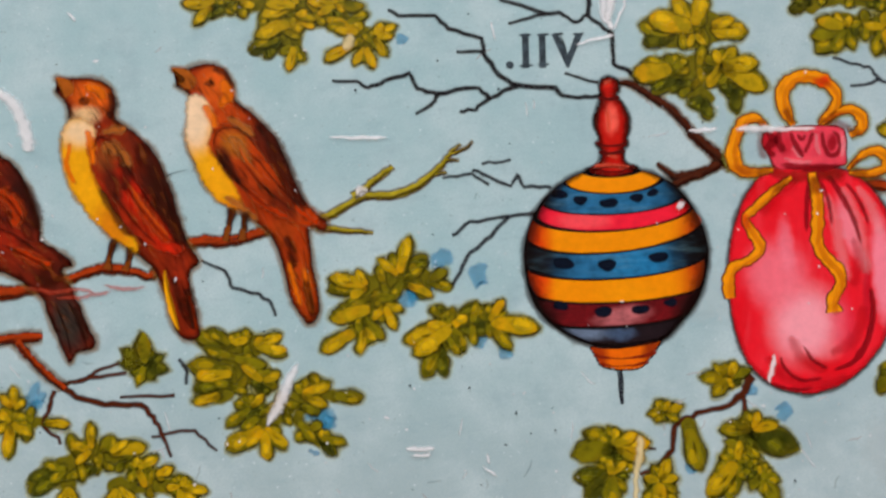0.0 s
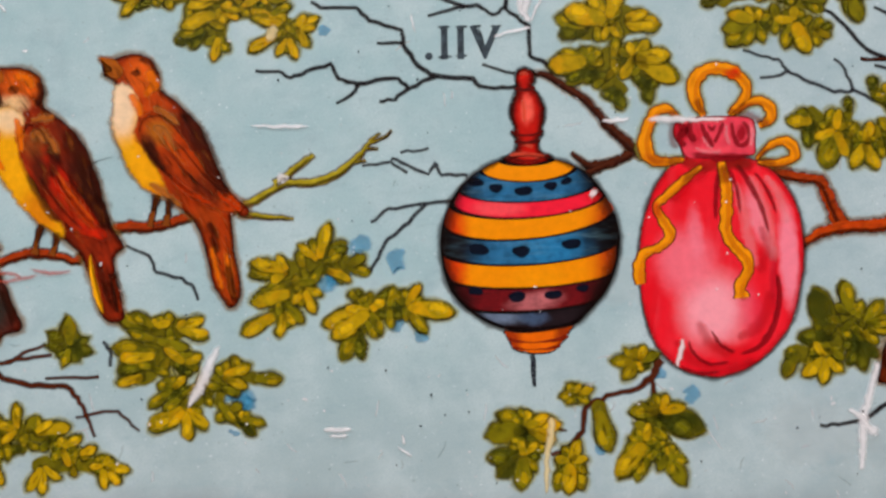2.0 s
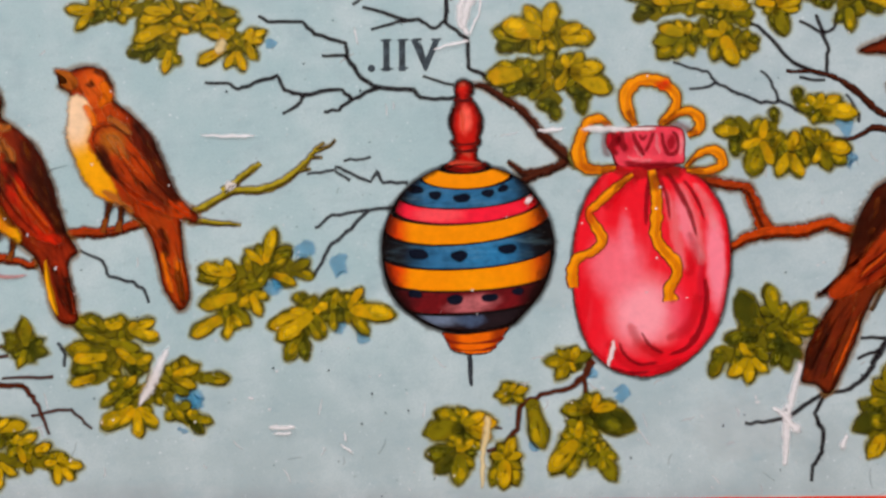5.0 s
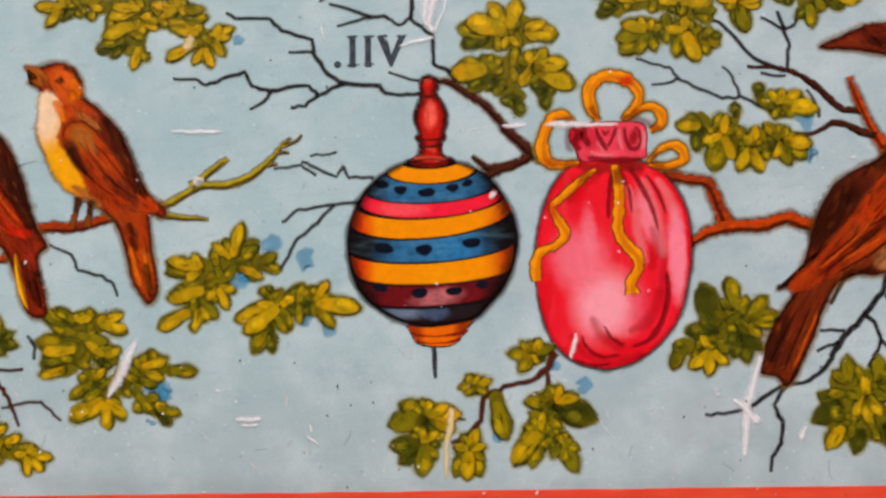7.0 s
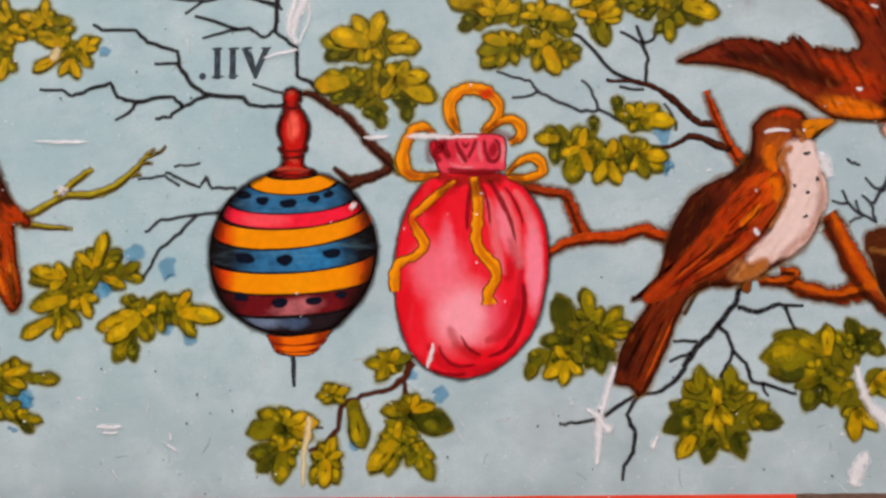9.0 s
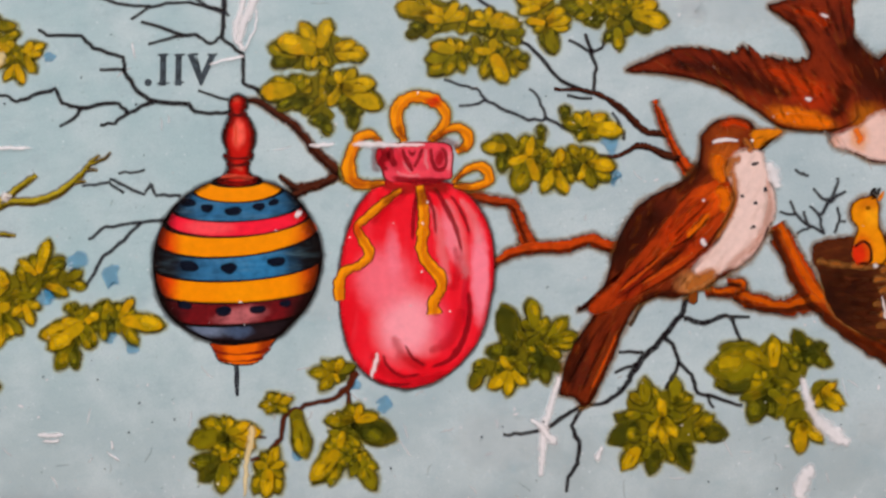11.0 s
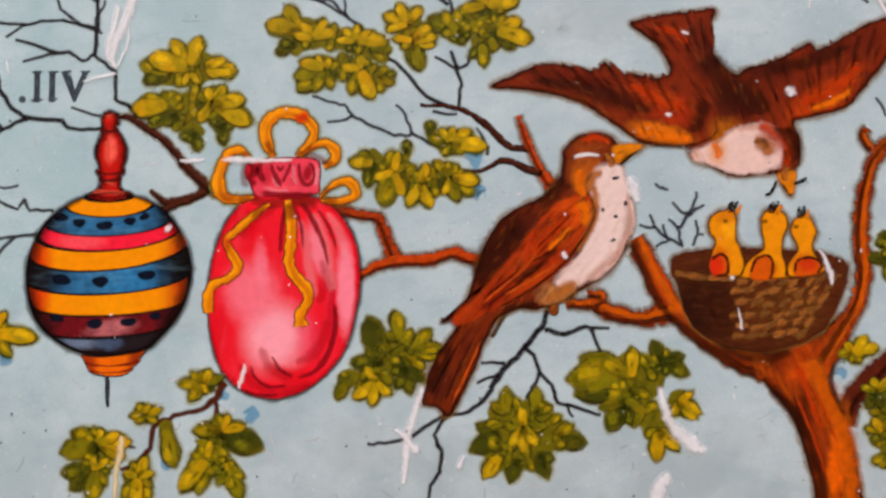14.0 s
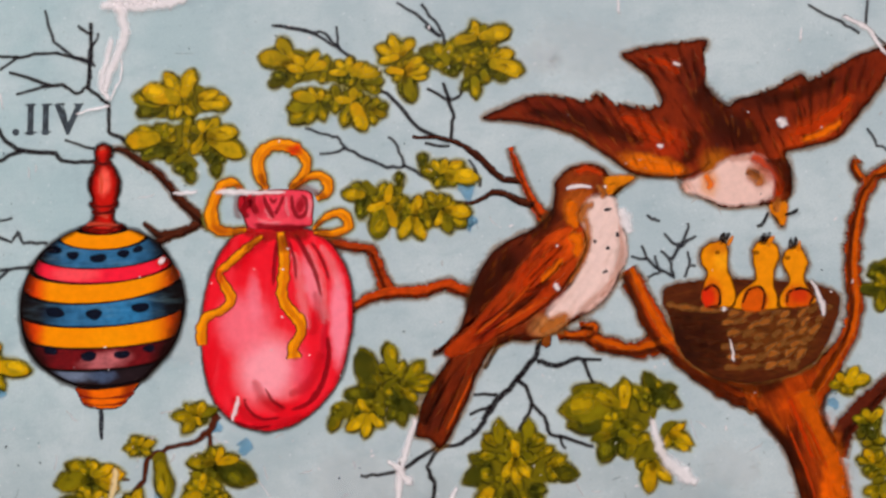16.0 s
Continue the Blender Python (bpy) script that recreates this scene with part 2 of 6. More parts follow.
WARM_FRINGE = painted("warm_fringe_paint", (164, 120, 62), mottle=0.2, feather=0.5)
FRINGE_DARK = painted("dark_fringe_paint", (70, 54, 46), mottle=0.15, feather=0.6)
SHADE = painted("dark_shading_paint", (64, 20, 4), mottle=0.2, feather=0.65)
UMBER = painted("umber_brush_paint", (80, 30, 8), mottle=0.25, feather=0.6)
EMBER = painted("ember_brush_paint", (210, 80, 12), mottle=0.25, feather=0.7)
GLOW = painted("amber_brush_paint", (244, 136, 16), mottle=0.2, feather=0.75)
BARK_LIGHT = painted("bark_light_paint", (236, 122, 16), mottle=0.3, feather=0.62)
BARK_WARM = painted("warm_brown_brush_paint", (150, 66, 20), mottle=0.25, feather=0.6)
TAN = painted("tan_brush_paint", (200, 128, 62), mottle=0.25, feather=0.7)
FLESH = painted("flesh_brush_paint", (222, 172, 154), mottle=0.2, feather=0.42)
LEAF_SHADE = painted("leaf_shading_paint", (58, 60, 8), mottle=0.3, feather=0.42)
WORN = painted("bare_scratch_paint", (250, 244, 247), mottle=0.1, feather=0.7)
WORN_WARM = painted("worn_cream_paint", (232, 212, 170), mottle=0.1, feather=0.85)
BARK = painted("branch_paint_orange", (206, 84, 14), streaks=((5, 8, (74, 26, 6), 1.0), (60, 14, (226, 106, 16), 0.8)))
BARK_DARK = painted("branch_paint_brown", (104, 50, 24), streaks=((20, 8, (52, 26, 22), 0.8),))
BARK_RED = painted("branch_paint_red_brown", (184, 76, 18), streaks=((8, 8, (78, 20, 6), 1.0), (50, 14, (206, 76, 16), 0.6)))
BARK_OLIVE = painted("branch_paint_olive", (192, 174, 52), streaks=((20, 8, (84, 66, 20), 0.7),))

# ---- the room round the table: unseen, added to close the place in ----
def plaster(name, tint):
    n = Nodes(name)
    fac = n.noise(4000, 5.0)
    return n.finish(n.mix(n.ramp(fac, 0.3, 0.7), srgb(*tint), srgb(*[c - 12 for c in tint])), 0.8, 0.2, fac, 0.001)


def wood(name, a, b):
    n = Nodes(name)
    fac = n.noise(300, 6.0, 0.6, 12.0, 0)
    return n.finish(n.mix(n.ramp(fac, 0.3, 0.7), srgb(*a), srgb(*b)), 0.45, 0.4, fac, 0.0003)


WALL = plaster("wall_plaster", (214, 210, 202))
WOOD = wood("table_wood", (128, 98, 72), (96, 70, 50))
FLOORING = wood("floor_wood", (122, 92, 66), (90, 64, 44))


def slab(name, x0, x1, y0, y1, z0, z1, material, label):
    bm = bmesh.new()
    box(bm, x0, x1, y0, y1, z0, z1)
    return tagged(new(name, mesh_of(name, bm, [material])), label, "", "", "structure")


GLASS_LOW = -0.0016
slab("floor", -2.2, 2.2, -2.2, 2.2, -0.85, -0.75, FLOORING, "brown wooden floor of the room")
slab("ceiling", -2.2, 2.2, -2.2, 2.2, 1.8, 1.9, WALL, "plain white ceiling of the room")
slab("wall_west", -2.2, -2.0, -2.2, 2.2, -0.75, 1.8, WALL, "plain pale plastered wall")
slab("wall_east", 2.0, 2.2, -2.2, 2.2, -0.75, 1.8, WALL, "plain pale plastered wall")
slab("wall_south", -2.0, 2.0, -2.2, -2.0, -0.75, 1.8, WALL, "plain pale plastered wall")
# unseen wall, with an opening added for the daylight lamp
bm = bmesh.new()
for x0, x1, z0, z1 in ((-2.0, -1.05, -0.75, 1.8), (0.45, 2.0, -0.75, 1.8), (-1.05, 0.45, -0.75, 0.15), (-1.05, 0.45, 1.35, 1.8)):
    box(bm, x0, x1, 1.9, 2.1, z0, z1)
tagged(new("wall_north", mesh_of("wall_north", bm, [WALL])), "plain pale plastered wall with a window opening added for the lamp", "", "", "structure")

table = tagged(new("table"), "plain brown wooden table under the painted slide", "table")
table.location = (0, 0, -0.75)


def table_part(name, x0, x1, y0, y1, z0, z1):
    bm = bmesh.new()
    box(bm, x0, x1, y0, y1, z0, z1)
    bmesh.ops.bevel(bm, geom=bm.edges[:], offset=0.003, segments=2, affect="EDGES")
    part(name, bm, [WOOD], table)


table_part("tabletop", -0.6, 0.6, -0.4, 0.4, GLASS_LOW - 0.03, GLASS_LOW)
for sx in (-0.54, 0.54):
    for sy in (-0.34, 0.34):
        table_part("leg", sx - 0.03, sx + 0.03, sy - 0.03, sy + 0.03, -0.75, GLASS_LOW - 0.03)


# ---- the painted slide ----
def sky_paint():
    n = Nodes("sky_blue_paint")
    place = n.wobble(60, 30)
    colour = srgb(*SKY)
    # paint thins out to grey towards the lower edge and the far end
    sep = n.tree.nodes.new("ShaderNodeSeparateXYZ")
    n.link(place, sep.inputs[0])
    colour = n.mix(n.ramp(sep.outputs["Y"], 60, -430, (0, 0.85)), colour, srgb(169, 181, 185))
    colour = n.mix(n.ramp(sep.outputs["X"], 0, 1000, (0, 0.85)), colour, srgb(171, 187, 194))
    low_end = n.mix(n.ramp(sep.outputs["Y"], -120, -330), (0, 0, 0, 1), (1, 1, 1, 1))
    far_end = n.mix(n.ramp(sep.outputs["X"], 350, 1000, (0, 0.6)), (0, 0, 0, 1), low_end)
    colour = n.mix(far_end, colour, srgb(160, 168, 170))
    # shade beside the raised border, put into the sky colour as darker grey
    border_shade = n.ramp(sep.outputs["Y"], -362, -402, (0, 0.5))
    colour = n.mix(border_shade, colour, srgb(146, 150, 156))
    cloud = n.noise(180, 4.0, 0.6)
    colour = n.mix(n.ramp(cloud, 0.35, 0.7, (0, 0.55)), colour, srgb(206, 217, 221))
    blotch = n.noise(70, 4.0, 0.65)
    colour = n.mix(n.ramp(blotch, 0.5, 0.75, (0, 0.42)), colour, srgb(146, 168, 178))
    smear = n.noise(26, 3.0, 0.6, 3.0, 8)
    colour = n.mix(n.ramp(smear, 0.5, 0.8, (0, 0.34)), colour, srgb(142, 168, 178))
    print_grain = n.noise(3.2, 2.0, 0.6)
    colour = n.mix(n.ramp(print_grain, 0.35, 0.7, (0, 0.42)), colour, srgb(146, 170, 182))
    specks = n.noise(7, 1.0, 0.4)
    colour = n.mix(n.ramp(specks, 0.72, 0.78, (0, 0.65)), colour, srgb(222, 226, 230))
    colour = n.mix(n.ramp(specks, 0.27, 0.22, (0, 0.4)), colour, srgb(106, 116, 122))
    return n.finish(colour, 0.5, 0.08, smear)


slide = thing("lantern_slide", 0, 0, "pale blue painted glass slide, scratched, lying on a table", "slide")
bm = bmesh.new()
box(bm, -1120 * U, 2150 * U, -560 * U, 780 * U, GLASS_LOW, 0.0)
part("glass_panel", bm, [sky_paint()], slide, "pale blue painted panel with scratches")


PALE = painted("pale_smudge_paint", (228, 232, 235), mottle=0.2, feather=0.2)
for k, (x, y, r) in enumerate([(798, -263, 66), (452, -6, 44), (1452, 3, 44), (1515, -234, 44), (253, -7, 44), (1235, 583, 66), (861, -89, 66), (1134, 560, 44)]):
    bm = bmesh.new()
    add_patch(bm, [(x + r * random.uniform(0.6, 1.4) * math.cos(a), y + 0.5 * r * random.uniform(0.6, 1.4) * math.sin(a)) for a in np.linspace(0, 2 * math.pi, 9)[:-1]], 1.1 + 0.05 * k, steps=4, rough=3, seed=k, feather=r * 1.1)
    part("worn_patch", bm, [PALE], slide, "soft pale worn patch in the blue paint")


def border_paint():
    n = Nodes("red_border_paint")
    wear = n.noise(20, 4.0, 0.6, 5.0, 0)
    colour = n.mix(n.ramp(wear, 0.35, 0.7, (0, 0.5)), srgb(226, 62, 38), srgb(240, 92, 58))
    chips = n.noise(34, 3.0, 0.6)
    colour = n.mix(n.ramp(chips, 0.7, 0.74, (0, 0.7)), colour, srgb(236, 196, 180))
    return n.finish(colour, 0.5, 0.3, wear)


BORDER = border_paint()
KRAFT = painted("worn_brown_border_paint", (128, 104, 92), mottle=0.3)


def strip(name, ends, width, level, mats, parent, label):
    (x0, y0), (x1, y1) = ends
    bm = bmesh.new()
    add_patch(bm, [(x0 + (x1 - x0) * k / 40, y0 + (y1 - y0) * k / 40) for k in range(41)]
              + [(x1 + (x0 - x1) * k / 40, y1 + (y0 - y1) * k / 40 - width) for k in range(41)], level, smooth=False, rough=1.6, seed=4)
    return part(name, bm, mats, parent, label)


border = thing("paper_border", 300, -520, "bright red paper border strip along the slide's edge", "border")
RED = [(-1160, -429), (1243, -384)]
BROWN = [(1243, -384), (1900, -375)]
strip("red_paper", RED, 60, 6, [BORDER], border, "bright red worn paper")
strip("brown_paper", BROWN, 60, 6, [KRAFT], border, "faded brown end of the border")

# ---- twigs and branches ----
def twig(points_list, label, material=None, level=5, group="bare twigs"):
    """A twig of a stem and side shoots, each a bent ink line."""
    base = points_list[0][0]
    top = thing("twig", base[0], base[1], label, "twig", group)
    for k, pts in enumerate(points_list):
        bm = bmesh.new()
        add_stroke(bm, [(x, y, w * 0.72) for x, y, w in pts], level + 0.3 * k, rim=0.7, edge=0, halo=4.5, rough=4.4, seed=len(pts) + k, sharp=True, steps=4)
        part("side_shoot" if k else "stem", bm, [material or INK, INK, FRINGE_DARK], top)
    return top


def branch(points_list, label, material, level=8, rim=2.0, halo=11.0, group="painted branches", edge=None):
    """A painted branch: a stem and its shoots, outlined, with a shaded lower side."""
    base = points_list[0][0]
    top = thing("branch", base[0], base[1], label, "branch", group)
    for k, pts in enumerate(points_list):
        pts = [(x, y, 1.22 * w) for x, y, w in pts]
        bm = bmesh.new()
        add_stroke(bm, pts, level + 1.2 * k, rim=rim, halo=halo, rough=2.5, seed=k + 2)
        add_stroke(bm, [(x, y - 0.3 * w, 0.26 * w) for x, y, w in pts], level + 1.2 * k + 0.6, 3, rough=2.5, seed=k + 2, feather=8)
        part("side_shoot" if k else "stem", bm, [material, edge or OUTLINE, WARM_FRINGE, SHADE], top)
    return top


TWIG_DARK = "thin dark painted twig with forked tips on pale blue"
# left of and above the spinning top
twig([[(-118, 511, 4.4), (-95, 500, 5.4), (-33, 500, 5.4), (-8, 477, 6.5), (52, 458, 6.5), (57, 429, 7.6), (82, 392, 7.6), (114, 370, 8.7), (183, 368, 7.6), (194, 351, 6.5), (250, 348, 6.5), (272, 360, 6.5)],
      [(-219, 382, 3.3), (-174, 380, 4.4), (-151, 367, 5.4), (-124, 380, 6.5), (-80, 394, 6.5), (-64, 367, 6.5), (-28, 356, 7.6), (38, 370, 6.5), (67, 350, 6.5), (114, 370, 7.6)],
      [(-28, 356, 6.5), (-41, 336, 5.4), (-66, 320, 3.3)], [(67, 350, 6.5), (40, 327, 5.4), (12, 325, 4.4)], [(5, 435, 3.3), (54, 434, 4.4)], [(201, 393, 2.2), (260, 376, 3.3)]], TWIG_DARK)
twig([[(242, 632, 6.5), (248, 563, 6.5), (242, 501, 6.5), (286, 467, 6.5), (287, 410, 6.5), (315, 396, 7.6), (340, 377, 7.6)], [(84, 531, 3.3), (168, 504, 6.5), (196, 504, 5.4), (219, 486, 4.4), (242, 499, 5.4)], [(100, 485, 3.3), (168, 504, 4.4)]], TWIG_DARK)
twig([[(244, 554, 5.5), (210, 561, 4.4), (170, 572, 4.4), (103, 561, 4.4), (35, 565, 4.4), (-16, 583, 3.3)], [(103, 561, 3.3), (65, 535, 3.3)], [(248, 607, 4.4), (219, 624, 3.3)]], TWIG_DARK)
twig([[(176, 186, 4.4), (127, 189, 4.4), (115, 212, 4.4), (105, 188, 4.4), (54, 211, 4.4), (32, 219, 2.2)], [(64, 193, 3.3), (32, 213, 3.3), (-17, 204, 2.2)], [(51, 230, 2.2), (103, 235, 2.2)], [(199, 146, 2.2), (139, 139, 4.4), (95, 136, 4.4), (29, 125, 4.4), (-3, 100, 3.3)], [(100, 136, 5.4), (66, 101, 5.4), (31, 70, 5.4), (13, 37, 5.4), (-5, 9, 4.4)]], TWIG_DARK, INK_GREY)
branch([[(283, 376, 5.4), (316, 375, 9.8), (355, 351, 13), (394, 324, 14), (428, 282, 14), (473, 240, 17), (500, 221, 17)]], "dark brown painted branch running behind the spinning top", BARK_DARK, halo=7)
branch([[(484, 236, 17), (440, 213, 15), (396, 206, 14), (363, 232, 5.4)], [(440, 213, 13), (396, 193, 11), (375, 176, 13)]], "short dark brown painted branch beside the spinning top", BARK_DARK, halo=5)
# the perch of the singing birds
branch([[(-848, -4, 18), (-797, -2, 20), (-747, 6, 16), (-712, 18, 16), (-676, 26, 14), (-626, 43, 17), (-565, 36, 12), (-535, 30, 14), (-495, 66, 12), (-460, 90, 17), (-405, 90, 17), (-364, 100, 16), (-304, 117, 16), (-243, 127, 16)]],
       "orange-red painted branch on which the birds perch", BARK_RED, level=8, halo=5)
branch([[(-259, 121, 10), (-213, 141, 13), (-163, 169, 12), (-103, 174, 12), (-57, 194, 12), (-27, 220, 10), (-2, 250, 6), (13, 266, 3)], [(-178, 169, 12), (-153, 189, 12), (-108, 226, 8)], [(-243, 116, 10), (-193, 110, 8), (-142, 107, 4)], [(-32, 210, 4), (-12, 215, 3)], [(-2, 248, 5), (21, 258, 4), (37, 271, 2)], [(-12, 238, 4), (10, 236, 3)]],
       "olive-brown forked tip of a painted branch", BARK_OLIVE, level=9, rim=1.2, halo=5, edge=LEAF_EDGE)
twig([[(-449, 56, 2), (-403, 36, 4), (-391, 8, 4), (-347, -2, 4), (-327, -12, 4), (-314, -40, 3)]], TWIG_DARK, INK_GREY)
branch([[(-844, -88, 14), (-794, -84, 16), (-753, -80, 16), (-729, -78, 10)], [(-773, -86, 12), (-757, -107, 13), (-721, -142, 13), (-685, -169, 12)]], "orange-red painted branch with a dark tip", BARK_RED, level=8)
twig([[(-695, -164, 9), (-654, -189, 12), (-598, -197, 11), (-548, -199, 10), (-526, -218, 10), (-512, -245, 7), (-493, -286, 3)], [(-690, -164, 7), (-640, -150, 7), (-575, -140, 4)], [(-660, -157, 5), (-620, -137, 5), (-586, -122, 3)], [(-584, -184, 3), (-489, -183, 4)], [(-527, -254, 2), (-487, -244, 4), (-453, -239, 4), (-415, -278, 2)],
      [(-705, -171, 7), (-709, -201, 8), (-723, -231, 6), (-686, -265, 4)]], "dark brown painted twig reaching over green leaves", BARK_DARK, 7)
twig([[(-485, -117, 3), (-470, -131, 5), (-467, -161, 3)]], TWIG_DARK, INK_GREY)
# below the spinning top and the pouch
twig([[(520, -143, 22), (508, -170, 17), (478, -197, 9.8), (424, -208, 8.7), (386, -230, 11), (379, -272, 9.8), (361, -299, 8.7), (323, -315, 5.4)], [(503, -175, 9.8), (507, -207, 8.7), (508, -239, 6.5)], [(317, -268, 2.2), (352, -269, 2.2)]], "dark brown painted twig hanging below the pouch", BARK_DARK, 6)
# from the pouch to the perched bird
branch([[(670, 200, 15), (714, 197, 16), (769, 186, 16), (812, 179, 18), (828, 146, 22), (842, 113, 24), (851, 93, 22)]], "orange-brown painted branch growing out behind the pouch", BARK_RED, 8)
branch([[(774, 62, 13), (812, 84, 17), (850, 95, 21), (910, 97, 20), (942, 106, 20), (964, 114, 22), (986, 103, 20), (1029, 93, 20)]], "orange-brown painted branch reaching to the perched bird", BARK, 9)
# over the perched bird
branch([[(1087, 385, 8.7), (1100, 346, 13), (1119, 302, 14), (1140, 263, 20), (1167, 230, 22)]], "orange-brown painted branch stub behind the bird's back", BARK, 9)
branch([[(894, 405, 5.5), (967, 399, 7.7), (1017, 372, 11), (1045, 344, 12), (1068, 324, 11), (1112, 316, 9.9)], [(968, 276, 6.6), (1012, 274, 6.6), (1062, 295, 9.9), (1107, 277, 13), (1135, 270, 13)]], "dark brown painted branch over the perched bird", BARK_DARK, 8, halo=0)
twig([[(820, 501, 3.3), (843, 492, 5.5), (871, 461, 6.6), (905, 422, 6.6), (967, 394, 6.6)], [(955, 513, 5.5), (966, 473, 6.6), (976, 445, 5.5), (970, 399, 6.6)], [(921, 501, 4.4), (966, 477, 5.5)], [(994, 519, 4.4), (989, 490, 4.4), (966, 477, 5.5)], [(917, 391, 3.3), (967, 386, 3.3)]], TWIG_DARK)
twig([[(681, 422, 2.2), (715, 409, 3.3), (743, 406, 3.3), (760, 381, 4.4), (789, 364, 4.4), (845, 342, 4.4), (880, 345, 4.4), (923, 326, 4.4)], [(708, 369, 2.2), (744, 372, 3.3), (760, 381, 3.3)], [(844, 403, 2.2), (864, 385, 3.3), (880, 345, 4.4)], [(1006, 360, 2.2), (1021, 332, 4.4), (1029, 304, 3.3)]], TWIG_DARK, INK_GREY)
twig([[(672, 620, 3.3), (717, 612, 4.4), (746, 580, 4.4), (777, 560, 4.4)], [(908, 673, 4.4), (943, 627, 4.4), (954, 605, 5.5), (960, 547, 5.5)], [(914, 627, 3.3), (948, 607, 4.4)], [(615, 626, 2.2), (678, 617, 4.4)], [(740, 626, 2.2), (744, 580, 3.3)]], TWIG_DARK, INK_GREY)
# below the perched bird
twig([[(1148, 7, 11), (1135, -31, 11), (1102, -69, 12), (1069, -107, 12), (1042, -139, 11), (1031, -166, 8.7), (993, -195, 6.5), (950, -204, 5.4), (918, -220, 6.5), (886, -244, 5.4), (843, -255, 4.4), (800, -260, 3.3)],
      [(950, -204, 5.4), (929, -241, 6.5), (944, -278, 7.6), (939, -309, 6.5), (922, -336, 5.4), (917, -362, 3.3)], [(1140, -36, 8.7), (1178, -44, 8.7), (1221, -30, 7.6), (1264, -30, 3.3)], [(1232, -32, 6.5), (1242, -62, 5.4), (1254, -84, 3.3)],
      [(1100, -64, 7.6), (1118, -85, 6.5), (1130, -119, 6.5), (1154, -143, 6.5), (1164, -175, 6.5), (1207, -185, 6.5), (1249, -199, 4.4)], [(1130, -119, 5.4), (1114, -149, 4.4), (1106, -170, 3.3)], [(1064, -101, 5.4), (1016, -100, 3.3)], [(1053, -123, 5.4), (1010, -139, 3.3)], [(1180, -180, 4.4), (1196, -201, 2.2)],
      [(1157, 12, 6.5), (1093, 12, 7.6), (1060, -10, 8.7), (1038, -53, 6.5)]], "dark forked painted twig under the perched bird", INK, 7)
# faint twigs high on the slide
twig([[(151, 656, 2.2), (171, 592, 4.4), (212, 563, 4.4), (241, 552, 4.4), (258, 543, 3.3)], [(262, 610, 2.2), (243, 575, 4.4), (247, 529, 4.4), (243, 500, 3.3)]], TWIG_DARK, INK_GREY)
twig([[(857, 676, 2.2), (897, 653, 4.4), (948, 607, 3.3)], [(608, 629, 2.2), (682, 618, 4.4), (745, 583, 3.3)]], TWIG_DARK, INK_GREY)
twig([[(1681, 674, 2.2), (1747, 640, 4.4), (1780, 617, 3.3)], [(1799, 686, 3.3), (1792, 634, 3.3)]], TWIG_DARK, INK_GREY)
# by the nest
twig([[(1324, 170, 2.2), (1357, 163, 4.4), (1378, 145, 4.4), (1409, 130, 3.3)], [(1343, 192, 2.2), (1352, 178, 3.3), (1354, 162, 3.3)], [(1371, 174, 2.2), (1376, 145, 3.3)], [(1359, 130, 2.2), (1384, 142, 3.3)], [(1384, 181, 2.2), (1401, 165, 4.4), (1404, 149, 3.3), (1407, 131, 3.3)], [(1401, 165, 4.4), (1423, 193, 5.5), (1437, 203, 4.4), (1453, 211, 2.2)], [(1390, 215, 2.2), (1404, 198, 4.4), (1423, 193, 4.4)], [(1440, 237, 2.2), (1435, 218, 3.3), (1424, 193, 4.4)], [(1431, 182, 2.2), (1439, 165, 3.3), (1442, 153, 3.3), (1429, 130, 2.2)], [(1442, 153, 3.3), (1450, 151, 2.2)], [(1356, 253, 2.2), (1366, 244, 3.3), (1383, 240, 2.2)]], TWIG_DARK, INK_GREY)

tree_bark = painted("tree_bark_paint", (162, 68, 12), tint([(1709, -254, 29, 143, -12), (1647, -104, 55, 66, 10), (1604, -82, 132, 26, 0), (1618, -212, 44, 132, -26), (1739, 104, 18, 121, 0), (1365, 68, 26, 77, 20), (1474, -40, 66, 33, -25), (1550, -83, 66, 24, -30)],
                                                          [((246, 122, 6), 0.95, 0.1), ((226, 100, 8), 0.8, 0.0), ((150, 58, 8), 0.6, 0.0), ((96, 34, 6), 0.85, 0.0), ((222, 102, 12), 0.9, 0.0), ((206, 84, 10), 0.8, 0.0), ((110, 42, 8), 0.7, 0.0), ((96, 34, 6), 0.8, 0.0)]),
                    streaks=((-65, 14, (70, 22, 4), 0.9), (-70, 10, (224, 118, 14), 0.6)), mottle=0.3, wobble=24)
tree = thing("painted_tree", 1686, -296, "orange-brown painted tree forking under the nest", "tree")
bm = bmesh.new()
add_patch(bm, [(1662, -424), (1655, -339), (1641, -276), (1618, -206), (1570, -142), (1517, -100), (1452, -57), (1507, -40), (1583, -50), (1670, -28), (1736, 6), (1714, -38), (1686, -82), (1683, -114), (1705, -173), (1731, -243), (1742, -307), (1753, -423)], 10, rim=2.4, halo=12, rough=3, seed=3, shade=26, tone=3)
part("trunk", bm, [tree_bark, OUTLINE, WARM_FRINGE, SHADE], tree)
